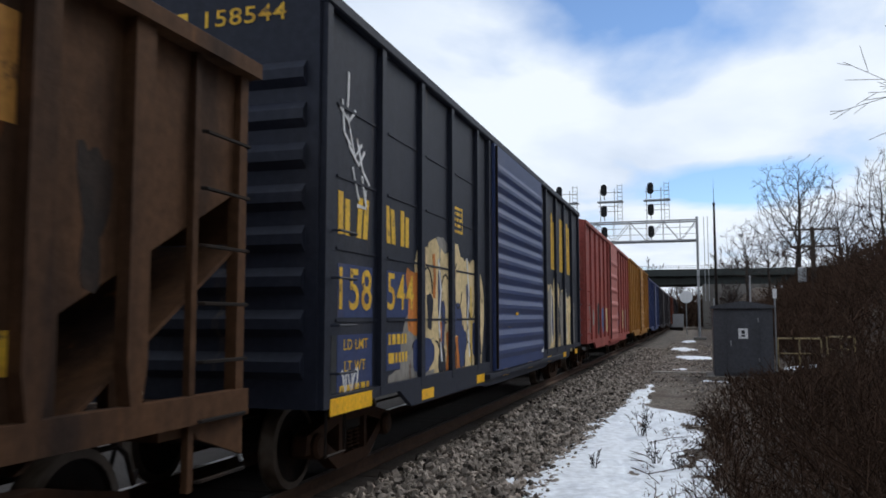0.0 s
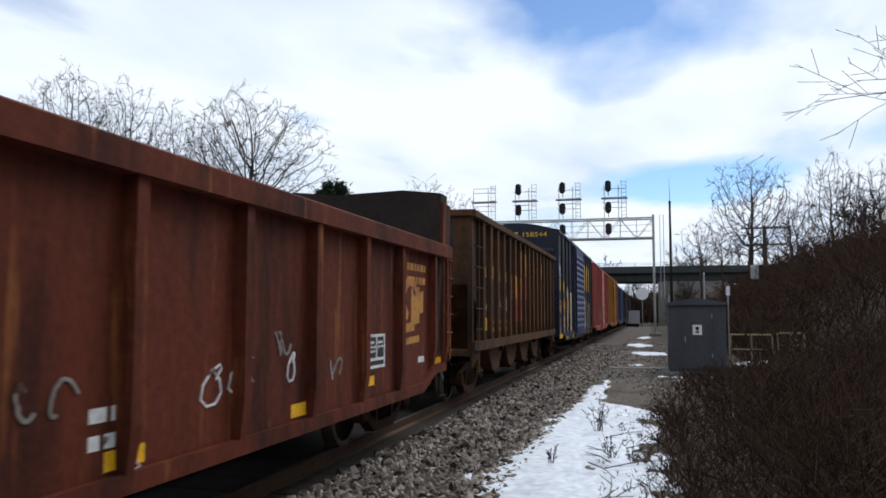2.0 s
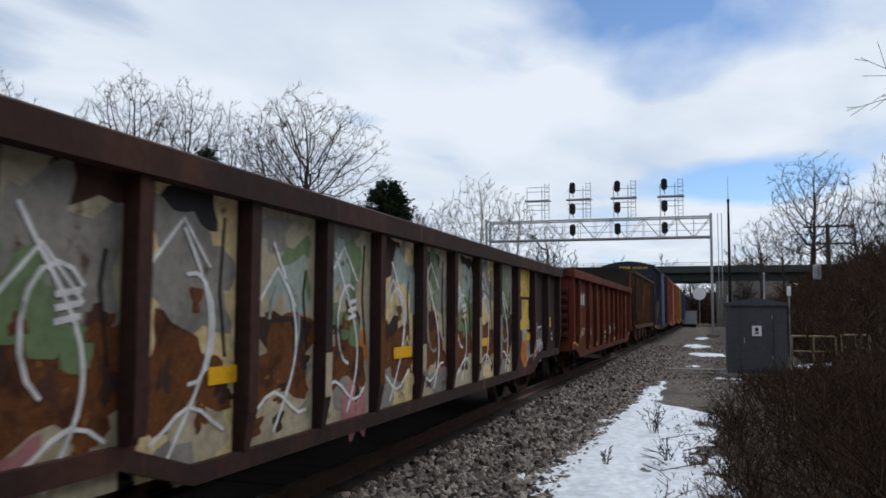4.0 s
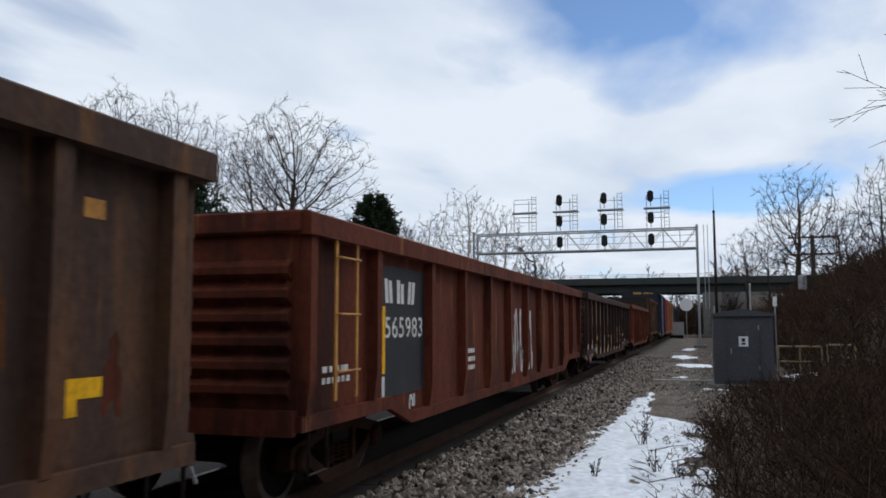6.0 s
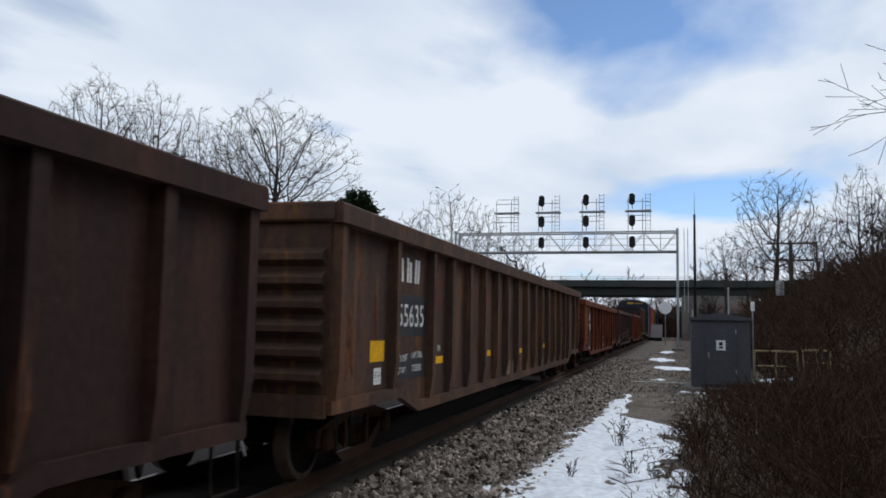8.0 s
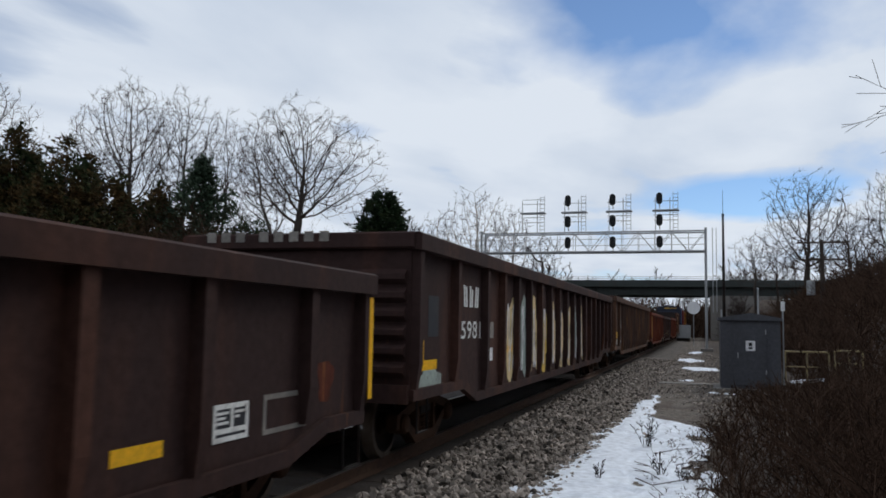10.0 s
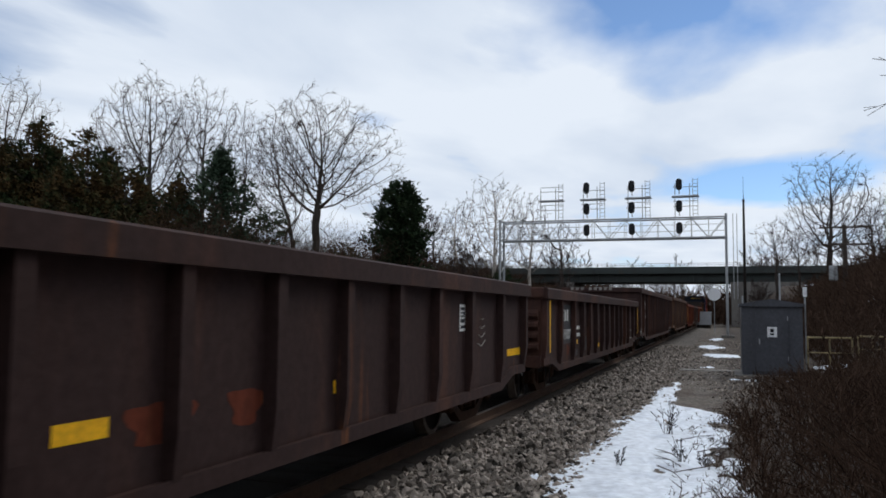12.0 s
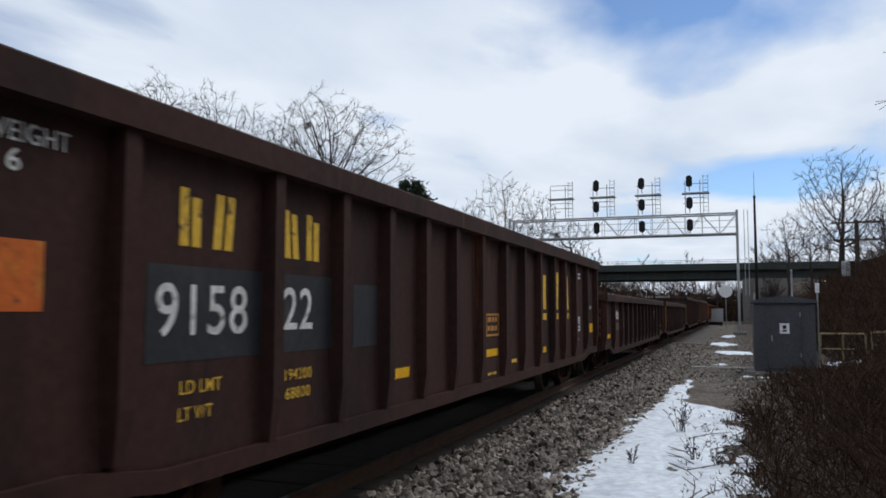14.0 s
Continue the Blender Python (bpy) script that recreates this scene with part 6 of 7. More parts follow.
pipe_rail(2.75, 4.15, 31.0, 3, 1.15, "faded_yellow", "faded yellow pipe fence with snow behind it")
pipe_rail(4.55, 5.45, 32.5, 3, 1.0, "faded_yellow", "short faded yellow pipe barrier")

# ------------------------------------------------------------ snow


def inside(poly, x, y):
    n, c = len(poly), False
    for i in range(n):
        (xa, ya), (xb, yb) = poly[i], poly[i - 1]
        if (ya > y) != (yb > y) and x < (xb - xa) * (y - ya) / (yb - ya) + xa:
            c = not c
    return c


def edge_gap(poly, x, y):
    best = 9.0
    for i in range(len(poly)):
        a, b = Vector(poly[i - 1]), Vector(poly[i])
        p = Vector((x, y))
        k = max(0.0, min(1.0, (p - a).dot(b - a) / (b - a).length_squared))
        best = min(best, (a + k * (b - a) - p).length)
    return best


def snow_patch(poly, step, thick, label, bare=0.0, seed=0, rag=0.0):
    """A thin, uneven sheet of snow with ragged edges, bare spots where the ground shows."""
    xs, ys = [p[0] for p in poly], [p[1] for p in poly]
    nx, ny = int((max(xs) - min(xs) + 1) / step), int((max(ys) - min(ys) + 1) / step)
    grid, verts, faces = {}, [], []
    for j in range(ny + 1):
        for i in range(nx + 1):
            x, y = min(xs) - 0.5 + i * step, min(ys) - 0.5 + j * step
            d = edge_gap(poly, x, y) * (1 if inside(poly, x, y) else -1)
            d += 0.16 * noise.noise((x * 2.6 + seed, y * 2.6, 1)) + 0.09 * noise.noise((x * 7, y * 7, 2)) + 0.22 * noise.noise((x * 0.9, y * 0.9, seed))
            d += rag * (0.55 * noise.noise((x * 1.3 + seed, y * 0.55, 11)) + 0.35 * noise.noise((x * 3.5, y * 1.6, 12)) - 0.12)
            if bare:
                spot = noise.noise((x * 1.7 + 5, y * 0.7, 7)) + 0.7 * noise.noise((x * 6, y * 3.2, 3)) + 0.35 * noise.noise((x * 14, y * 9, 8))
                d = min(d, (0.62 - bare * smooth(x, -0.9, 0.3) * (0.55 + 0.45 * (1 - smooth(y, 11.0, 14.0))) - spot) * 0.7)
            h = thick * smooth(d, -0.05, 0.32) - 0.03 * (1 - smooth(d, -0.05, 0.03))
            h += 0.018 * noise.noise((x * 1.6, y * 1.6, 4)) + 0.008 * noise.noise((x * 6, y * 6, 5))
            grid[i, j] = (len(verts), d)
            verts.append((x, y, ground_z(x, y) + h))
    for j in range(ny):
        for i in range(nx):
            q = [grid[i, j], grid[i + 1, j], grid[i + 1, j + 1], grid[i, j + 1]]
            if max(k[1] for k in q) > -0.05:
                faces.append(tuple(k[0] for k in q))
    used = sorted({v for f in faces for v in f})
    remap = {v: k for k, v in enumerate(used)}
    ob = new("snow_patch", mesh_of([verts[v] for v in used], [tuple(remap[v] for v in f) for f in faces], M["snow"], "snow_patch"))
    for p in ob.data.polygons:
        p.use_smooth = True
    return tagged(ob, label, "snow", "patches of old snow", "structure")


snow_patch([(-1.23, 24.1), (-1.56, 21.2), (-1.74, 16.3), (-1.94, 14.5), (-1.89, 11.8), (-1.97, 10.7), (-2.07, 9.9), (-1.86, 8.7), (-1.8, 3.5), (0.4, 3.5), (0.30, 9.5), (0.30, 11.3), (0.08, 13.1), (0.20, 16.0), (-0.07, 17.0), (-0.84, 17.6), (-1.12, 19.2), (-1.09, 23.2)],
           0.08, 0.055, "long melting patch of old white snow on gravel", 0.52, 1)
for k, (cx, cy, w, l) in enumerate(((-0.65, 51.0, 0.75, 3.2), (-0.15, 40.0, 0.9, 1.6), (-0.55, 31.5, 0.5, 0.5), (3.75, 33.0, 0.9, 1.4), (-0.5, 66.0, 0.6, 3.0), (0.95, 25.8, 0.9, 0.35), (5.6, 26.5, 0.5, 0.4), (9.3, 58.0, 1.4, 2.0))):
    snow_patch([(cx + w * math.cos(a), cy + l * math.sin(a)) for a in [j * math.pi / 5 for j in range(10)]], 0.11, 0.045, "small ragged patch of old snow on bare ground", 0.0, k + 3, 1.0)

# ------------------------------------------------------------ bare trees


KIDS, RATIO = (0, 5, 9, 11), (0, 0.50, 0.46, 0.46)


def limb(b, tw, p, d, length, r, level, rng, up, minr, kids=KIDS):
    """A bowed limb with shoots along it, each with shoots of its own; stout wood goes into b, fine wood into tw."""
    n = (1, 2, 4, 6)[level]
    pts, dirs = [p.copy()], [d]
    for i in range(n):
        wob = 0.04 + 0.028 * level
        d = (d + Vector((rng.gauss(0, wob), rng.gauss(0, wob), rng.gauss(0, wob * 0.6) + up))).normalized()
        p = p + d * (length / n)
        pts.append(p.copy()), dirs.append(d)
    rad = [max(minr, r * (1 - 0.75 * i / n)) for i in range(n + 1)]
    (b if r > 0.03 else tw).tube(pts, rad, 6 if r > 0.08 else 4 if r > 0.03 else 3, False)
    for k in range(kids[level]):
        u = 0.22 + 0.76 * (k + rng.random()) / kids[level]
        i = min(n - 1, int(u * n))
        q = pts[i].lerp(pts[i + 1], u * n - i)
        axis = dirs[i + 1]
        side = axis.cross(Vector((rng.gauss(0, 1), rng.gauss(0, 1), rng.gauss(0, 1)))).normalized()
        a = radians(rng.uniform(22, 48))
        nd = (axis * math.cos(a) + side * math.sin(a) + Vector((0, 0, 0.10))).normalized()
        limb(b, tw, q, nd, length * RATIO[level] * (1.15 - 0.62 * u) * rng.uniform(0.75, 1.25), max(minr, r * (1 - 0.75 * u) * 0.46), level - 1, rng, up * 0.8, minr, kids)


def bare_tree(x, y, h, seed, label, wide=0.28, limbs=8, stem=0.25, trunk_r=None, bark="bark", minr=0.013, group="bare trees beside the railway", low=28.0, kids=KIDS):
    """A tapered trunk that forks into limbs reaching to a dome h high and wide * h to each side."""
    rng = random.Random(seed)
    t = thing("bare_tree", pose(x, y, ground_z(x, y) - 0.2), label, "tree", group)
    b, tw = B(), B()
    r = trunk_r or h * 0.0135
    top = h * (stem + 0.12)
    pts = [Vector((0.06 * h * 0.1 * rng.gauss(0, 1) * (k > 0), 0.06 * h * 0.1 * rng.gauss(0, 1) * (k > 0), top * k / 5)) for k in range(6)]
    b.tube(pts, [r * 1.35, r * 1.08, r, r * 0.92, r * 0.82, r * 0.66], 9)
    mid, rx, rz = 0.50 * h, wide * h, 0.50 * h
    for k in range(limbs):
        e = 88 if k == 0 else low + (84 - low) * (((k * 0.618) % 1.0) ** 0.8)
        az = k * 2.399 + rng.uniform(-0.3, 0.3)
        d = Vector((math.cos(az) * math.cos(radians(e)), math.sin(az) * math.cos(radians(e)), math.sin(radians(e))))
        o = pts[rng.choice((3, 4, 5)) if k else 5]
        # how far the dome lies along d
        A = (d.x ** 2 + d.y ** 2) / rx ** 2 + d.z ** 2 / rz ** 2
        Bq = 2 * (o.x * d.x + o.y * d.y) / rx ** 2 + 2 * (o.z - mid) * d.z / rz ** 2
        C = (o.x ** 2 + o.y ** 2) / rx ** 2 + (o.z - mid) ** 2 / rz ** 2 - 1
        reach = (-Bq + math.sqrt(max(0.0, Bq * Bq - 4 * A * C))) / (2 * A)
        limb(b, tw, o, d, max(0.25 * h, reach) * 0.93, r * (0.62 if k == 0 else rng.uniform(0.36, 0.50)), 3, rng, 0.018, minr, kids)
    part("trunk", b, bark, t)
    part("crown", tw, "fine_bark", t, "bare leafless twigs", kind="stuff")
    return t


def crown_tree(x, y, top, wide, fork, seed, label, points=900, lean=(0.0, 0.0), stems=1, bark="bark", tip=0.0155, step=0.33, low=0.30, group="bare trees beside the railway"):
    """A bare tree whose limbs divide until they fill a dome: top and fork are heights, wide the dome's half width."""
    rng = random.Random(seed)
    npr = np.random.RandomState(seed)
    base = ground_z(x, y) - 0.2
    t = thing("bare_tree", pose(x, y, base), label, "tree", group)
    H, fk = top - base, fork - base
    mid = fk + (H - fk) * 0.42
    cen = np.array((lean[0], lean[1], mid))
    # buds fill a lobed dome, thicker towards its skin
    d = npr.normal(size=(points * 3, 3))
    d /= np.linalg.norm(d, axis=1)[:, None]
    rad = npr.rand(len(d)) ** 0.42
    az = np.arctan2(d[:, 1], d[:, 0])
    rad *= 1 + 0.10 * np.sin(3 * az + seed) + 0.10 * np.sin(5 * az + 4 * d[:, 2] + 2 * seed)
    buds = cen + d * rad[:, None] * np.where(d[:, 2:3] > 0, np.array((wide, wide, H - mid)), np.array((wide, wide, mid - fk + low * (H - fk))))
    buds = buds[buds[:, 2] > fk * 0.8][:points]
    nodes, parent = [np.array((0.0, 0.0, 0.0))], [-1]
    for s in range(stems):
        a = seed + s * 2.4
        far = 0.06 * wide * (s > 0)
        prev = 0
        for k in range(1, int(fk / step) + 1):
            u = k * step / fk
            nodes.append(np.array((far * 4 * u * math.cos(a) + lean[0] * 0.3 * u * u + 0.05 * math.sin(2.1 * k * step + seed), far * 4 * u * math.sin(a) + 0.05 * math.cos(1.7 * k * step), k * step)))
            parent.append(prev)
            prev = len(nodes) - 1
    near, dist = np.zeros(len(buds), int), np.full(len(buds), 1e9)
    fresh = list(range(len(nodes)))
    alive = np.ones(len(buds), bool)
    for turn in range(140):
        if not fresh or not alive.any():
            break
        pts = np.array([nodes[i] for i in fresh])
        gap2 = ((buds[:, None, :] - pts[None]) ** 2).sum(2)
        best = gap2.argmin(1)
        dd = np.sqrt(gap2[np.arange(len(buds)), best])
        closer = dd < dist
        near[closer], dist[closer] = np.array(fresh)[best[closer]], dd[closer]
        alive &= dist > step * 1.7
        pull = {}
        for i in np.nonzero(alive)[0]:
            v = buds[i] - nodes[near[i]]
            j = near[i]
            pull[j] = pull.get(j, 0) + v / np.linalg.norm(v)
        fresh = []
        for j, v in pull.items():
            back = nodes[j] - nodes[parent[j]] if parent[j] >= 0 else np.array((0, 0, 1.0))
            v = v / (np.linalg.norm(v) + 1e-6) + 0.55 * back / (np.linalg.norm(back) + 1e-6) + npr.normal(size=3) * 0.16 + np.array((0, 0, 0.06))
            nodes.append(nodes[j] + v / np.linalg.norm(v) * step)
            parent.append(j)
            fresh.append(len(nodes) - 1)
    kids = [[] for _ in nodes]
    for i, p in enumerate(parent):
        if p >= 0:
            kids[p].append(i)
    e = 2.02
    load = [0.0] * len(nodes)
    for i in range(len(nodes) - 1, -1, -1):
        load[i] = max(load[i], tip ** e)
        if parent[i] >= 0:
            load[parent[i]] += load[i]
    rr = [w ** (1 / e) for w in load]
    b, tw = B(), B()
    starts = [(0, None)]
    while starts:
        i, frm = starts.pop()
        chain = ([frm] if frm is not None else []) + [i]
        while kids[i]:
            ks = sorted(kids[i], key=lambda q: -load[q])
            starts += [(q, i) for q in ks[1:]]
            i = ks[0]
            chain.append(i)
        # split a limb where it becomes fine wood
        cut = next((k for k, q in enumerate(chain) if rr[q] < 0.035), len(chain))
        first = max(rr[chain[1]] if len(chain) > 1 else tip, tip)
        radii = [min(rr[q], first * 1.1) for q in chain]
        if cut > 1:
            b.tube([nodes[q] for q in chain[:cut]], radii[:cut], 7 if radii[0] > 0.1 else 5, False)
        if len(chain) - max(cut - 1, 0) > 1:
            tw.tube([nodes[q] for q in chain[max(cut - 1, 0):]], radii[max(cut - 1, 0):], 3, False)
        # sprays of last year's shoots at the tip
        q = Vector(nodes[chain[-1]])
        ax = (q - Vector(nodes[chain[-2]])).normalized() if len(chain) > 1 else Vector((0, 0, 1))
        for k in range(5):
            v = (ax + Vector((rng.gauss(0, 0.45), rng.gauss(0, 0.45), rng.gauss(0.12, 0.4)))).normalized() * rng.uniform(0.35, 0.8)
            tw.tube([q, q + v * 0.5 + Vector((0, 0, 0.02)), q + v], [tip * 0.7, tip * 0.55, tip * 0.35], 3, False)
    # short side shoots along the fine wood
    for i, p in enumerate(parent):
        if p > 0 and rr[i] < 0.06 and rng.random() < 0.75:
            q, ax = Vector(nodes[i]), Vector(nodes[i] - nodes[p]).normalized()
            v = (ax * 0.7 + Vector((rng.gauss(0, 0.7), rng.gauss(0, 0.7), rng.gauss(0.25, 0.5)))).normalized() * rng.uniform(0.3, 0.9)
            tw.tube([q, q + v], [tip * 0.65, tip * 0.35], 3, False)
    part("trunk", b, bark, t)
    part("crown", tw, "fine_bark", t, "bare leafless twigs", kind="stuff")
    return t


LB = "leafless grey-brown tree with a wide dome of bare branches"
crown_tree(-31.7, 60, 19.6, 6.1, 10.4, 25, "spreading leafless tree with a forked trunk", 2300, (0.2, 0), low=0.05)
crown_tree(-35.2, 63, 18.9, 3.4, 9.0, 15, "slender leafless tree with a leaning trunk", 900, (-2.2, 0), low=0.1)
crown_tree(-49.9, 62, 23.3, 5.9, 12.0, 11, LB, 2200, (-0.6, 0), low=0.12)
crown_tree(-45.0, 63, 22.4, 4.0, 12.0, 12, "tall leafless tree with upright bare limbs", 1400, low=0.25)
crown_tree(-41.5, 64, 21.4, 2.3, 9.0, 14, "slender leafless tree with upright limbs", 800, low=0.3)
crown_tree(-55.8, 64, 19.2, 3.4, 11.0, 13, LB, 1000, low=0.2)
crown_tree(-63.0, 58, 23.4, 5.2, 12.0, 16, LB, 1500, low=0.2)
bare_tree(-28.5, 76, 9.5, 17, "young leafless tree behind the tracks", 0.24, 6, 0.25)
bare_tree(-33.0, 78, 9.5, 18, "young leafless tree behind the tracks", 0.26, 6, 0.25)
bare_tree(-24.8, 80, 8.5, 19, "young leafless tree behind the tracks", 0.26, 6, 0.25)
for k, (x, top, w) in enumerate(((-29.6, 21.3, 5.0), (-36.0, 18.2, 3.4), (-26.0, 19.6, 3.2), (-41.5, 17.0, 3.5), (-22.5, 15.5, 3.0))):
    crown_tree(x, 108 + 3 * k, top - 0.6, w, 8.5, 40 + k, "leafless pale-barked tree beyond the signal bridge", 950, bark="pale_bark" if k < 3 else "bark", tip=0.021, step=0.42, low=0.25)
bare_tree(-20.5, 112, 8.0, 45, "leafless pale-barked tree beyond the signal bridge", 0.26, 7, 0.25, minr=0.018, kids=(0, 3, 6, 7))
LBANK = "leafless tree on the brown bank"
for k, (x, y, top, w, fork, n) in enumerate(((10.0, 88, 17.8, 4.3, 8.5, 1000), (5.7, 98, 12.9, 2.6, 7.5, 450), (8.2, 100, 12.0, 2.4, 7.5, 350), (13.4, 66, 13.9, 2.8, 6.0, 700), (15.6, 64, 12.6, 2.6, 6.0, 600), (11.4, 70, 10.8, 2.0, 6.0, 400), (17.6, 62, 13.6, 2.8, 6.0, 650), (20.2, 60, 12.8, 2.8, 6.0, 550), (22.6, 66, 14.5, 3.2, 6.5, 500), (13.6, 86, 13.4, 2.8, 7.5, 450), (17.4, 82, 14.5, 3.2, 7.5, 450))):
    crown_tree(x, y, top - 0.5, w * 0.95, fork, 60 + k, LBANK, int(n * 1.5), tip=0.017, low=0.4)
for k, (x, y, h) in enumerate(((13.0, 54, 5.0), (16.5, 50, 6.0), (4.4, 104, 6.5), (19.5, 52, 7.0))):
    bare_tree(x, y, h, 160 + k, LBANK, 0.32, 8, 0.2, minr=0.011, kids=(0, 5, 7, 9))
for k in range(12):
    bare_tree(-60 + k * 8.5 + rnd.uniform(-3, 3), 185 + rnd.uniform(-8, 30), rnd.uniform(12, 15), 90 + k, "distant leafless tree beyond the road bridge", 0.32, 6, 0.2, minr=0.035, group="far trees beyond the bridge", kids=(0, 3, 4, 5))
for k in range(9):
    bare_tree(-70 + k * 6.6 + rnd.uniform(-2, 2), 236 + rnd.uniform(-8, 14), rnd.uniform(13, 17), 120 + k, "distant leafless tree beyond the road bridge", 0.36, 6, 0.15, minr=0.045, group="far trees beyond the bridge", kids=(0, 3, 4, 5))
# bough that hangs into view from beside the viewer
def overhanging_bough():
    rng = random.Random(5)
    t = thing("overhanging_bough", pose(0.20, 0, 0), "thin bare bough with drooping twigs", "branch")
    b, tw = B(), B()
    b.tube([(7.3, 11.5, -0.3), (7.4, 11.6, 2.2), (6.4, 11.9, 4.0), (4.7, 12.0, 4.75)], [0.11, 0.09, 0.06, 0.03], 8)
    b.tube([(6.4, 11.9, 4.0), (5.6, 12.1, 5.4), (4.4, 12.2, 5.9)], [0.05, 0.035, 0.024], 7)
    for k, (x, y, z, dz, l) in enumerate(((4.7, 12.0, 4.75, -0.06, 2.7), (4.5, 12.0, 4.70, 0.20, 1.9), (4.4, 12.2, 5.9, -0.36, 1.5), (4.5, 12.2, 5.85, -0.12, 1.2))):
        limb(b, tw, Vector((x, y, z)), Vector((-1, 0.05 * k, dz)).normalized(), l, 0.016, 2, rng, -0.01, 0.0045, (0, 3, 6, 6))
    part("stem", b, "bark", t)
    part("fine_growth", tw, "bark", t, kind="stuff")


overhanging_bough()

# ------------------------------------------------------------ evergreens


def evergreen(x, y, h, w, seed, label, mat, shape="cone", clumps=260, tuft=26):
    """A trunk with boughs, and tufts of small needles and sprays round them, with gaps."""
    rng = random.Random(seed)
    z = ground_z(x, y) - 0.2
    t = thing("evergreen_tree", pose(x, y, z), label, "tree", "evergreens behind the railway")
    tr, v, f = B(), [], []
    tr.tube([(0, 0, 0), (0.05, 0, h * 0.5), (0, 0.04, h * 0.95)], [h * 0.02, h * 0.014, 0.03], 8)
    for i in range(clumps):
        k = rng.random()
        zz = h * (0.10 + 0.88 * k)
        if shape == "cone":
            rr = w * (1 - k) ** 0.75 * (0.85 + 0.3 * math.sin(9 * k + seed))
        else:
            rr = w * math.sin(math.pi * (0.14 + 0.80 * k)) ** 0.7
        a = rng.uniform(0, 2 * math.pi)
        if mat == "cedar":      # several leaders of uneven height
            zz *= 0.80 + 0.22 * math.sin(2 * a + seed) + 0.12 * math.sin(5 * a + 2 * seed)
        q = rr * rng.uniform(0.35, 1.0) * (1 + 0.32 * math.sin(3 * a + seed + 4 * k) + 0.2 * math.sin(7 * a + 9 * k))
        c = Vector((q * math.cos(a), q * math.sin(a), zz + rng.uniform(-0.2, 0.2) + 0.07 * h * math.sin(2.3 * a + seed)))
        if i % 4 == 0:
            tr.tube([(0, 0, max(0.3, zz - 0.25 * q)), tuple(c)], [0.05, 0.015], 3, False)
        size = rng.uniform(0.45, 0.95) * (0.5 + 0.05 * h)
        out = (Vector((math.cos(a), math.sin(a), rng.uniform(0.0, 0.7)))).normalized()
        for j in range(tuft):
            o = c + Vector((rng.gauss(0, 0.4), rng.gauss(0, 0.4), rng.gauss(0, 0.28))) * size
            d = (out + Vector((rng.gauss(0, 0.6), rng.gauss(0, 0.6), rng.gauss(0, 0.5)))).normalized() * rng.uniform(0.22, 0.5) * size
            s = d.cross(Vector((rng.gauss(0, 1), rng.gauss(0, 1), rng.gauss(0, 1)))).normalized() * rng.uniform(0.07, 0.16) * size
            n = len(v)
            v += [tuple(o - s), tuple(o + s), tuple(o + d + s * 0.3), tuple(o + d - s * 0.3)]
            f.append((n, n + 1, n + 2, n + 3))
    part("trunk", tr, "bark", t)
    part("foliage", mesh_of(v, f, M[mat], "foliage"), mat, t, kind="stuff")


evergreen(-28.0, 70, 11.4, 2.3, 1, "tall dark green pine with a ragged crown", "needle", "round", 380, 44)
evergreen(-29.2, 72, 6.5, 2.2, 2, "small dark pine beside a taller one", "needle", "round", 160, 30)
evergreen(-23.0, 88, 6.5, 2.2, 3, "low dark evergreen behind the tracks", "needle", "round", 140, 26)
evergreen(-54.6, 54, 12.2, 4.2, 4, "rusty green cedar with ragged sprays", "cedar", "round", 700, 40)
evergreen(-50.0, 55, 10.8, 4.0, 5, "rusty green cedar with ragged sprays", "cedar", "round", 700, 40)
evergreen(-46.0, 54, 8.4, 4.0, 6, "brownish cedar with ragged sprays", "cedar", "round", 620, 40)
evergreen(-59.5, 56, 10.6, 4.2, 7, "rusty green cedar with ragged sprays", "cedar", "round", 620, 40)
evergreen(-57.0, 53, 10.4, 3.8, 10, "rusty green cedar with ragged sprays", "cedar", "round", 520, 40)
evergreen(-48.0, 52, 8.8, 3.6, 12, "brownish cedar with ragged sprays", "cedar", "round", 520, 40)
evergreen(-42.4, 56, 7.6, 3.8, 9, "brownish cedar with ragged sprays", "cedar", "round", 520, 40)
evergreen(-38.2, 56, 10.0, 5.2, 8, "blue-green spruce with spreading boughs", "spruce", "cone", 430, 24)
for k, (x, y, h, w) in enumerate(((-34.5, 57, 5.5, 2.4), (-31.0, 63, 4.5, 2.5), (-27.0, 60, 4.0, 2.2), (-24.5, 66, 4.2, 2.4), (-24.0, 78, 4.5, 2.6), (-22.5, 96, 4.5, 3.0), (-27, 98, 5.0, 3.0))):
    evergreen(x, y, h, w, 20 + k, "low dark shrub behind the railway", "cedar" if k % 2 else "needle", "round", 110, 26)

# ------------------------------------------------------------ brush and weeds


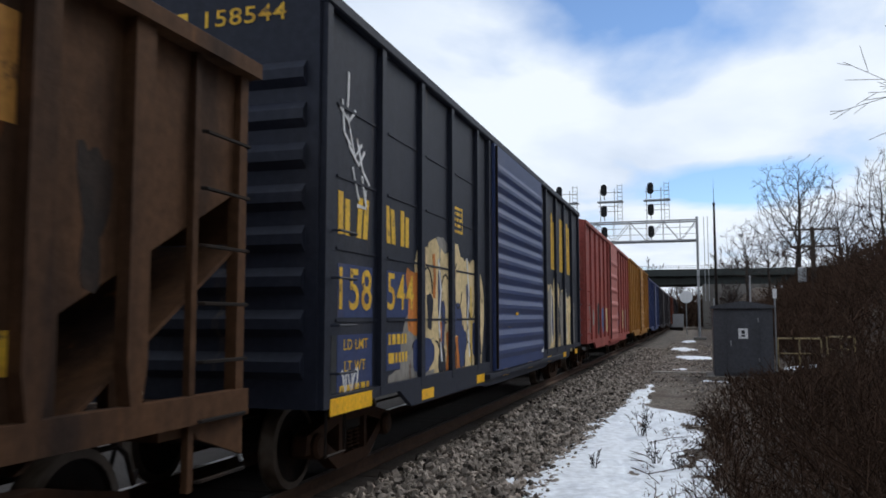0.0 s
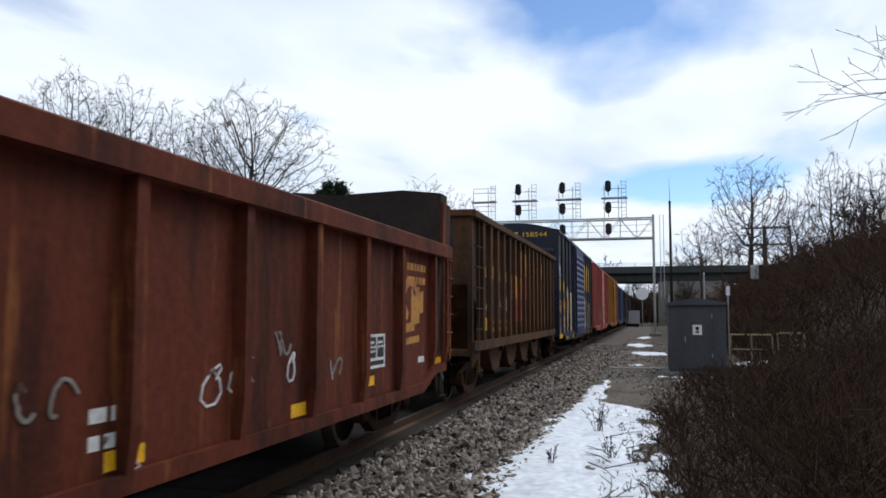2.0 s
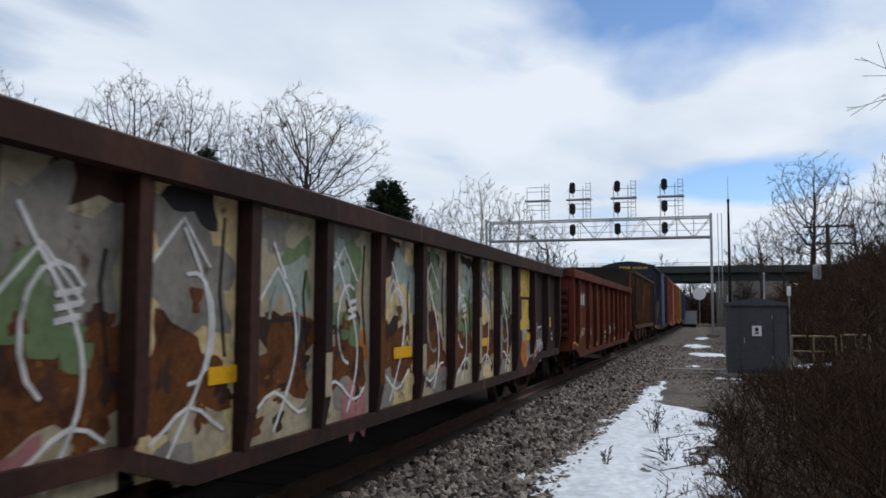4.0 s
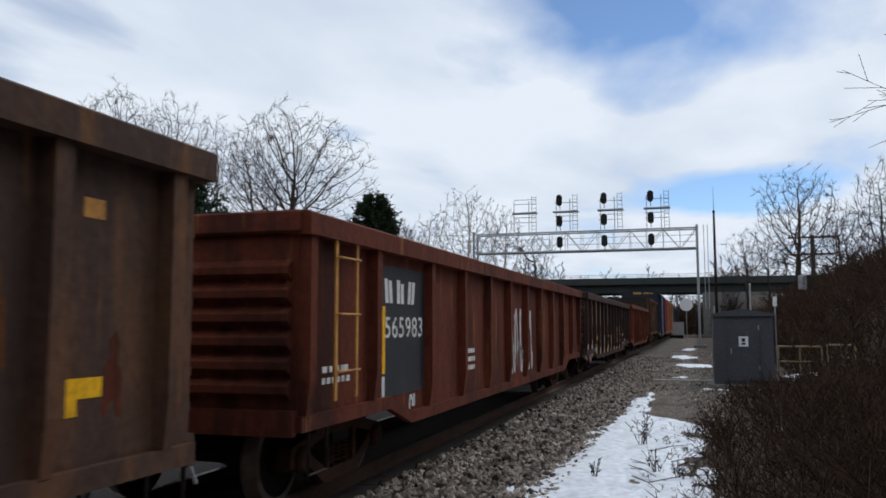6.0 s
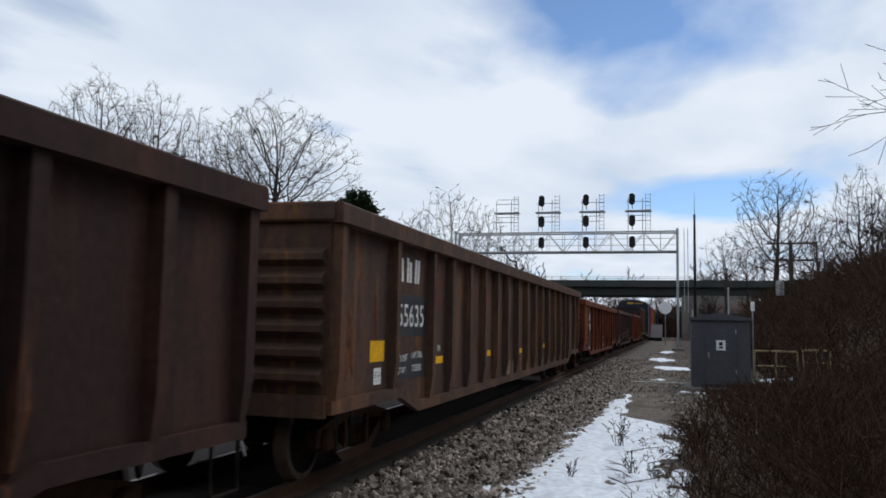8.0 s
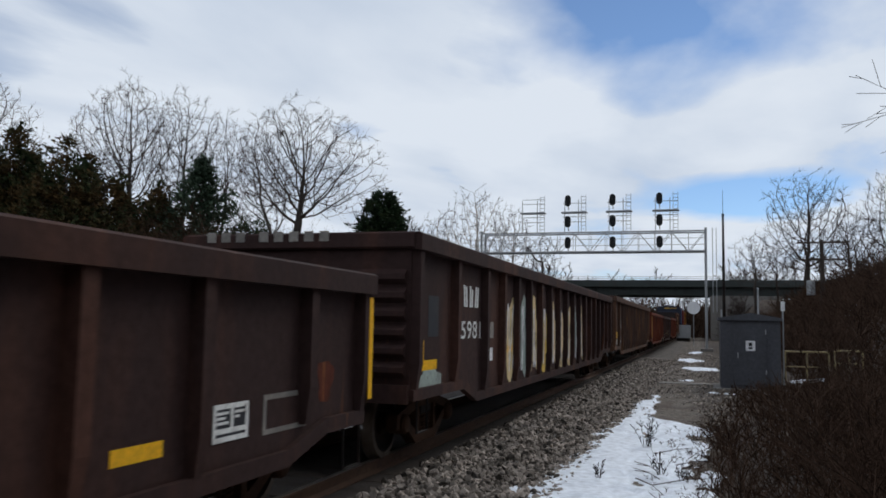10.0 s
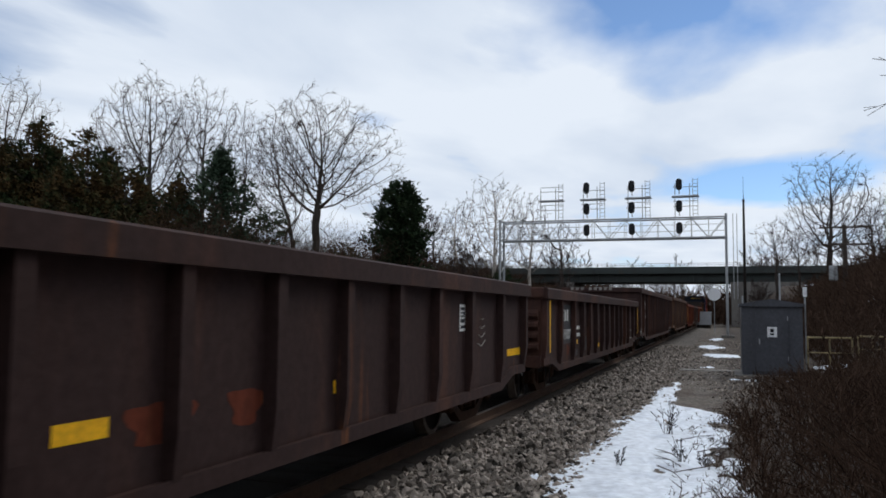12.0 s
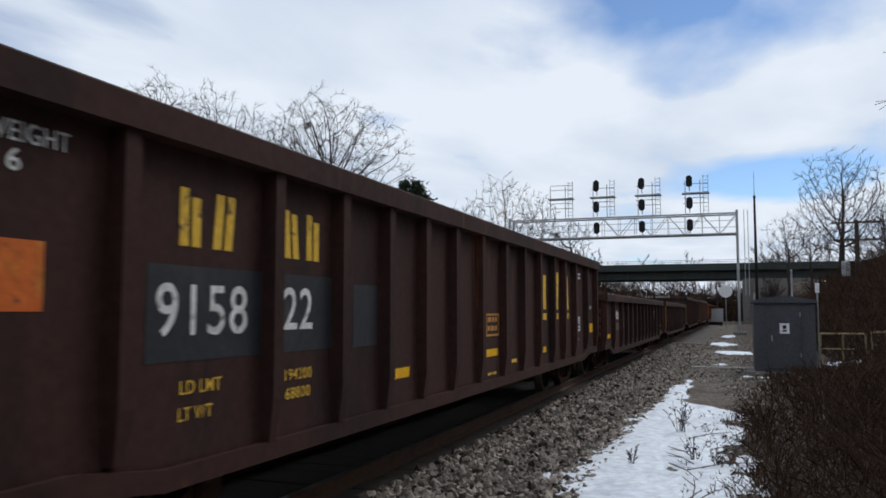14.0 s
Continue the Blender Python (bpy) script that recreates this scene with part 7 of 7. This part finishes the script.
def brush(name, count, area, tall, label, seed, thick=0.006, mat="twig", lean=0.5):
    """A thicket of bent dry stems with side twigs."""
    rng = random.Random(seed)
    b = B()
    for i in range(count):
        x, y = area(rng)
        h = tall(x, y) * rng.uniform(0.45, 1.1)
        if h < 0.1:
            continue
        p = Vector((x, y, ground_z(x, y) - 0.03))
        d = Vector((rng.gauss(0, lean), rng.gauss(0, lean), 1)).normalized()
        bow = Vector((rng.gauss(0, 0.35), rng.gauss(0, 0.35), -0.25))
        pts = [p, p + d * h * 0.4 + bow * h * 0.05, p + d * h * 0.75 + bow * h * 0.2, p + d * h + bow * h * 0.45]
        r = thick * rng.uniform(0.6, 1.6) * (1 + 0.035 * y)
        b.tube(pts, [r, r * 0.8, r * 0.6, r * 0.35], 3, False)
        for k in range(rng.choice((2, 3, 4, 5))):
            j = rng.choice((1, 2, 2))
            q = pts[j].lerp(pts[j + 1] if j < 3 else pts[j], rng.random())
            e = (d + Vector((rng.gauss(0, 0.8), rng.gauss(0, 0.8), rng.gauss(0.1, 0.5)))).normalized()
            l = h * rng.uniform(0.2, 0.5)
            b.tube([q, q + e * l + bow * l * 0.15], [r * 0.55, r * 0.3], 3, False)
    ob = new(name, b.mesh(mat, name))
    tagged(ob, label, "brush", kind="stuff")


def thicket(rng):
    y = 4.0 + 26.0 * rng.random() ** 1.15
    left = 0.12 + 0.14 * math.sin(y * 0.9) + 0.15 * smooth(y, 8, 16)
    return left + (0.9 + 0.42 * y) * rng.random() ** 0.8, y


brush("brush_thicket", 9500, thicket, lambda x, y: (0.22 + 0.85 * smooth(x, 0.2, 1.9)) * (1 - 0.65 * smooth(y, 17, 27) * (1 - smooth(x, 2.6, 4.0))), "dense thicket of dry brown stems and twigs", 21)
brush("low_brush", 850, lambda r: (0.45 - 1.1 * r.random() ** 2, r.uniform(5, 16.5)), lambda x, y: 0.14 + 0.35 * smooth(x, -0.3, 0.45), "low dry twigs poking out of the snow", 26, 0.004)
brush("bank_brush", 12000, lambda r: (r.uniform(3.4, 26), r.uniform(30, 100)), lambda x, y: 2.6 + 1.1 * noise.noise((x * 0.3, y * 0.1, 0)), "brown leafless brush on the bank", 22, 0.008)
brush("lineside_brush", 8000, lambda r: (r.uniform(-62, -22), r.uniform(48, 130)), lambda x, y: 5.4 + 1.8 * noise.noise((x * 0.2, y * 0.1, 0)), "leafless brush beyond the tracks", 23, 0.006)


brush("far_brush", 3400, lambda r: (r.uniform(-80, 14), r.uniform(165, 240)), lambda x, y: 8.0, "dark leafless woods beyond the road bridge", 24, 0.012)


def weed(x, y, h, seed, label, stems=9, thick=0.006):
    rng = random.Random(seed)
    b = B()
    for k in range(stems):
        d = Vector((rng.gauss(0, 0.22), rng.gauss(0, 0.22), 1)).normalized()
        l = h * rng.uniform(0.5, 1.0)
        p = Vector((rng.gauss(0, 0.03), rng.gauss(0, 0.03), -0.03))
        pts = [p, p + d * l * 0.5, p + d * l + Vector((rng.gauss(0, 0.05), 0, 0))]
        b.tube(pts, [thick, thick * 0.8, thick * 0.4], 4, False)
        for j in range(4):
            q = pts[0].lerp(pts[2], rng.uniform(0.3, 0.95))
            e = (d + Vector((rng.gauss(0, 0.9), rng.gauss(0, 0.9), 0.2))).normalized() * h * rng.uniform(0.08, 0.2)
            b.tube([q, q + e], [thick * 0.7, thick * 1.3], 4, False)
    ob = new("dead_weed", b.mesh("iron", "dead_weed"))
    ob.matrix_basis = pose(x, y, ground_z(x, y) + 0.03)
    tagged(ob, label, "weed", "dead weeds in the snow")


weed(-0.84, 13.4, 0.60, 1, "dark dead weed standing in the snow", 12, 0.0045)
weed(-0.56, 11.0, 0.36, 2, "dark dead stalk standing in the snow", 8, 0.005)
weed(-1.23, 10.45, 0.30, 3, "small dead weed in the snow", 7, 0.0045)
weed(-0.25, 10.6, 0.3, 4, "flattened dead weed in the snow", 9, 0.0045)


def fallen_sticks():
    rng = random.Random(9)
    for k in range(13):
        x, y = rng.uniform(-0.7, 0.35), rng.uniform(8.2, 14.0)
        a, l = rng.uniform(0, math.pi), rng.uniform(0.25, 0.9)
        z = ground_z(x, y) + 0.07
        b = B().tube([(-l / 2 * math.cos(a), -l / 2 * math.sin(a), -0.02), (0.02, 0.03, 0.04), (l / 2 * math.cos(a), l / 2 * math.sin(a), 0.05)], [0.006, 0.005, 0.003], 4)
        b.tube([(0.02, 0.03, 0.04), (0.02 + 0.2 * math.cos(a + 0.7), 0.03 + 0.2 * math.sin(a + 0.7), 0.10)], [0.006, 0.003], 4)
        ob = new("fallen_stick", b.mesh("twig", "stick"))
        ob.matrix_basis = pose(x, y, z)
        tagged(ob, "dry fallen stick lying on the snow", "stick", "sticks on the snow")


fallen_sticks()

# ------------------------------------------------------------ ballast stones


def stone_mesh(rng):
    b = B()
    base = [(1, 0, 0), (-1, 0, 0), (0, 1, 0), (0, -1, 0), (0, 0, 1), (0, 0, -1), (0.62, 0.62, 0.5), (-0.62, 0.6, 0.5), (0.6, -0.62, 0.5), (-0.62, -0.62, 0.5)]
    pts = [Vector(p) * rng.uniform(0.72, 1.2) for p in base]
    bm = bmesh.new()
    for p in pts:
        bm.verts.new((p.x, p.y * 0.85, p.z * 0.7))
    bmesh.ops.convex_hull(bm, input=bm.verts)
    bm.verts.ensure_lookup_table()
    keep = [v for v in bm.verts if v.link_faces]
    ids = {v: i for i, v in enumerate(keep)}
    vs, fs = [tuple(v.co) for v in keep], [tuple(ids[v] for v in f.verts) for f in bm.faces]
    bm.free()
    return vs, fs


def scatter_stones():
    rng = random.Random(31)
    kinds = [stone_mesh(rng) for _ in range(7)]
    meshes = [mesh_of([tuple(c * 0.038 for c in v) for v in vs], fs, M["stone"], "stone") for vs, fs in kinds]
    bed = thing("ballast_bed", pose(0, 0, 0), "grey and tan crushed stone beside the rails", "ballast", kind="structure")
    near, v, f = 0, [], []
    for i in range(19000):
        y = 5.5 + 44.0 * rng.random() ** 1.7
        u = rng.random()
        x = TRACK + 1.15 + 2.75 * u ** 0.85 + 0.15 * rng.gauss(0, 1) * (u > 0.8)
        if x > -1.55:
            continue
        size = rng.uniform(0.75, 1.9) * (1.3 if rng.random() < 0.10 else 1.0)
        turn = Euler((rng.uniform(0, 6.28), rng.uniform(0, 6.28), rng.uniform(0, 6.28)))
        z = ground_z(x, y) + 0.010 + rng.uniform(-0.012, 0.012)
        if y < 8.6 and near < 290 and x > -3.4:
            near += 1
            part("stone", meshes[i % 7], "stone", bed, m=Matrix.LocRotScale((x, y, z), turn, Vector((size,) * 3)))
            continue
        vs, fs = kinds[i % 7]
        n = len(v)
        m3 = turn.to_matrix() * (0.038 * size)
        v += [tuple(m3 @ Vector(c) + Vector((x, y, z))) for c in vs]
        f += [tuple(n + k for k in q) for q in fs]
    # thin scatter of stones over the path
    for i in range(7000):
        y = 14.0 + 50.0 * rng.random() ** 1.5
        x = rng.uniform(-1.7, 0.5 + 0.6 * smooth(y, 17, 25))
        if noise.noise((x * 0.8, y * 0.3, 20)) < rng.uniform(-0.5, 0.4):
            continue
        vs, fs = kinds[i % 7]
        n = len(v)
        m3 = Euler((rng.uniform(0, 6.28), rng.uniform(0, 6.28), rng.uniform(0, 6.28))).to_matrix() * (0.038 * rng.uniform(0.45, 1.3))
        at = Vector((x, y, ground_z(x, y) + 0.006))
        v += [tuple(m3 @ Vector(c) + at) for c in vs]
        f += [tuple(n + k for k in q) for q in fs]
    tagged(new("ballast_gravel", mesh_of(v, f, M["stone"], "gravel")), "loose grey and tan crushed stone along the rails", "gravel", kind="stuff")


scatter_stones()


def motions():
    """Keys all that moves: the cars along the line, the wheels on their trucks."""
    build_motion_rows()


motions()
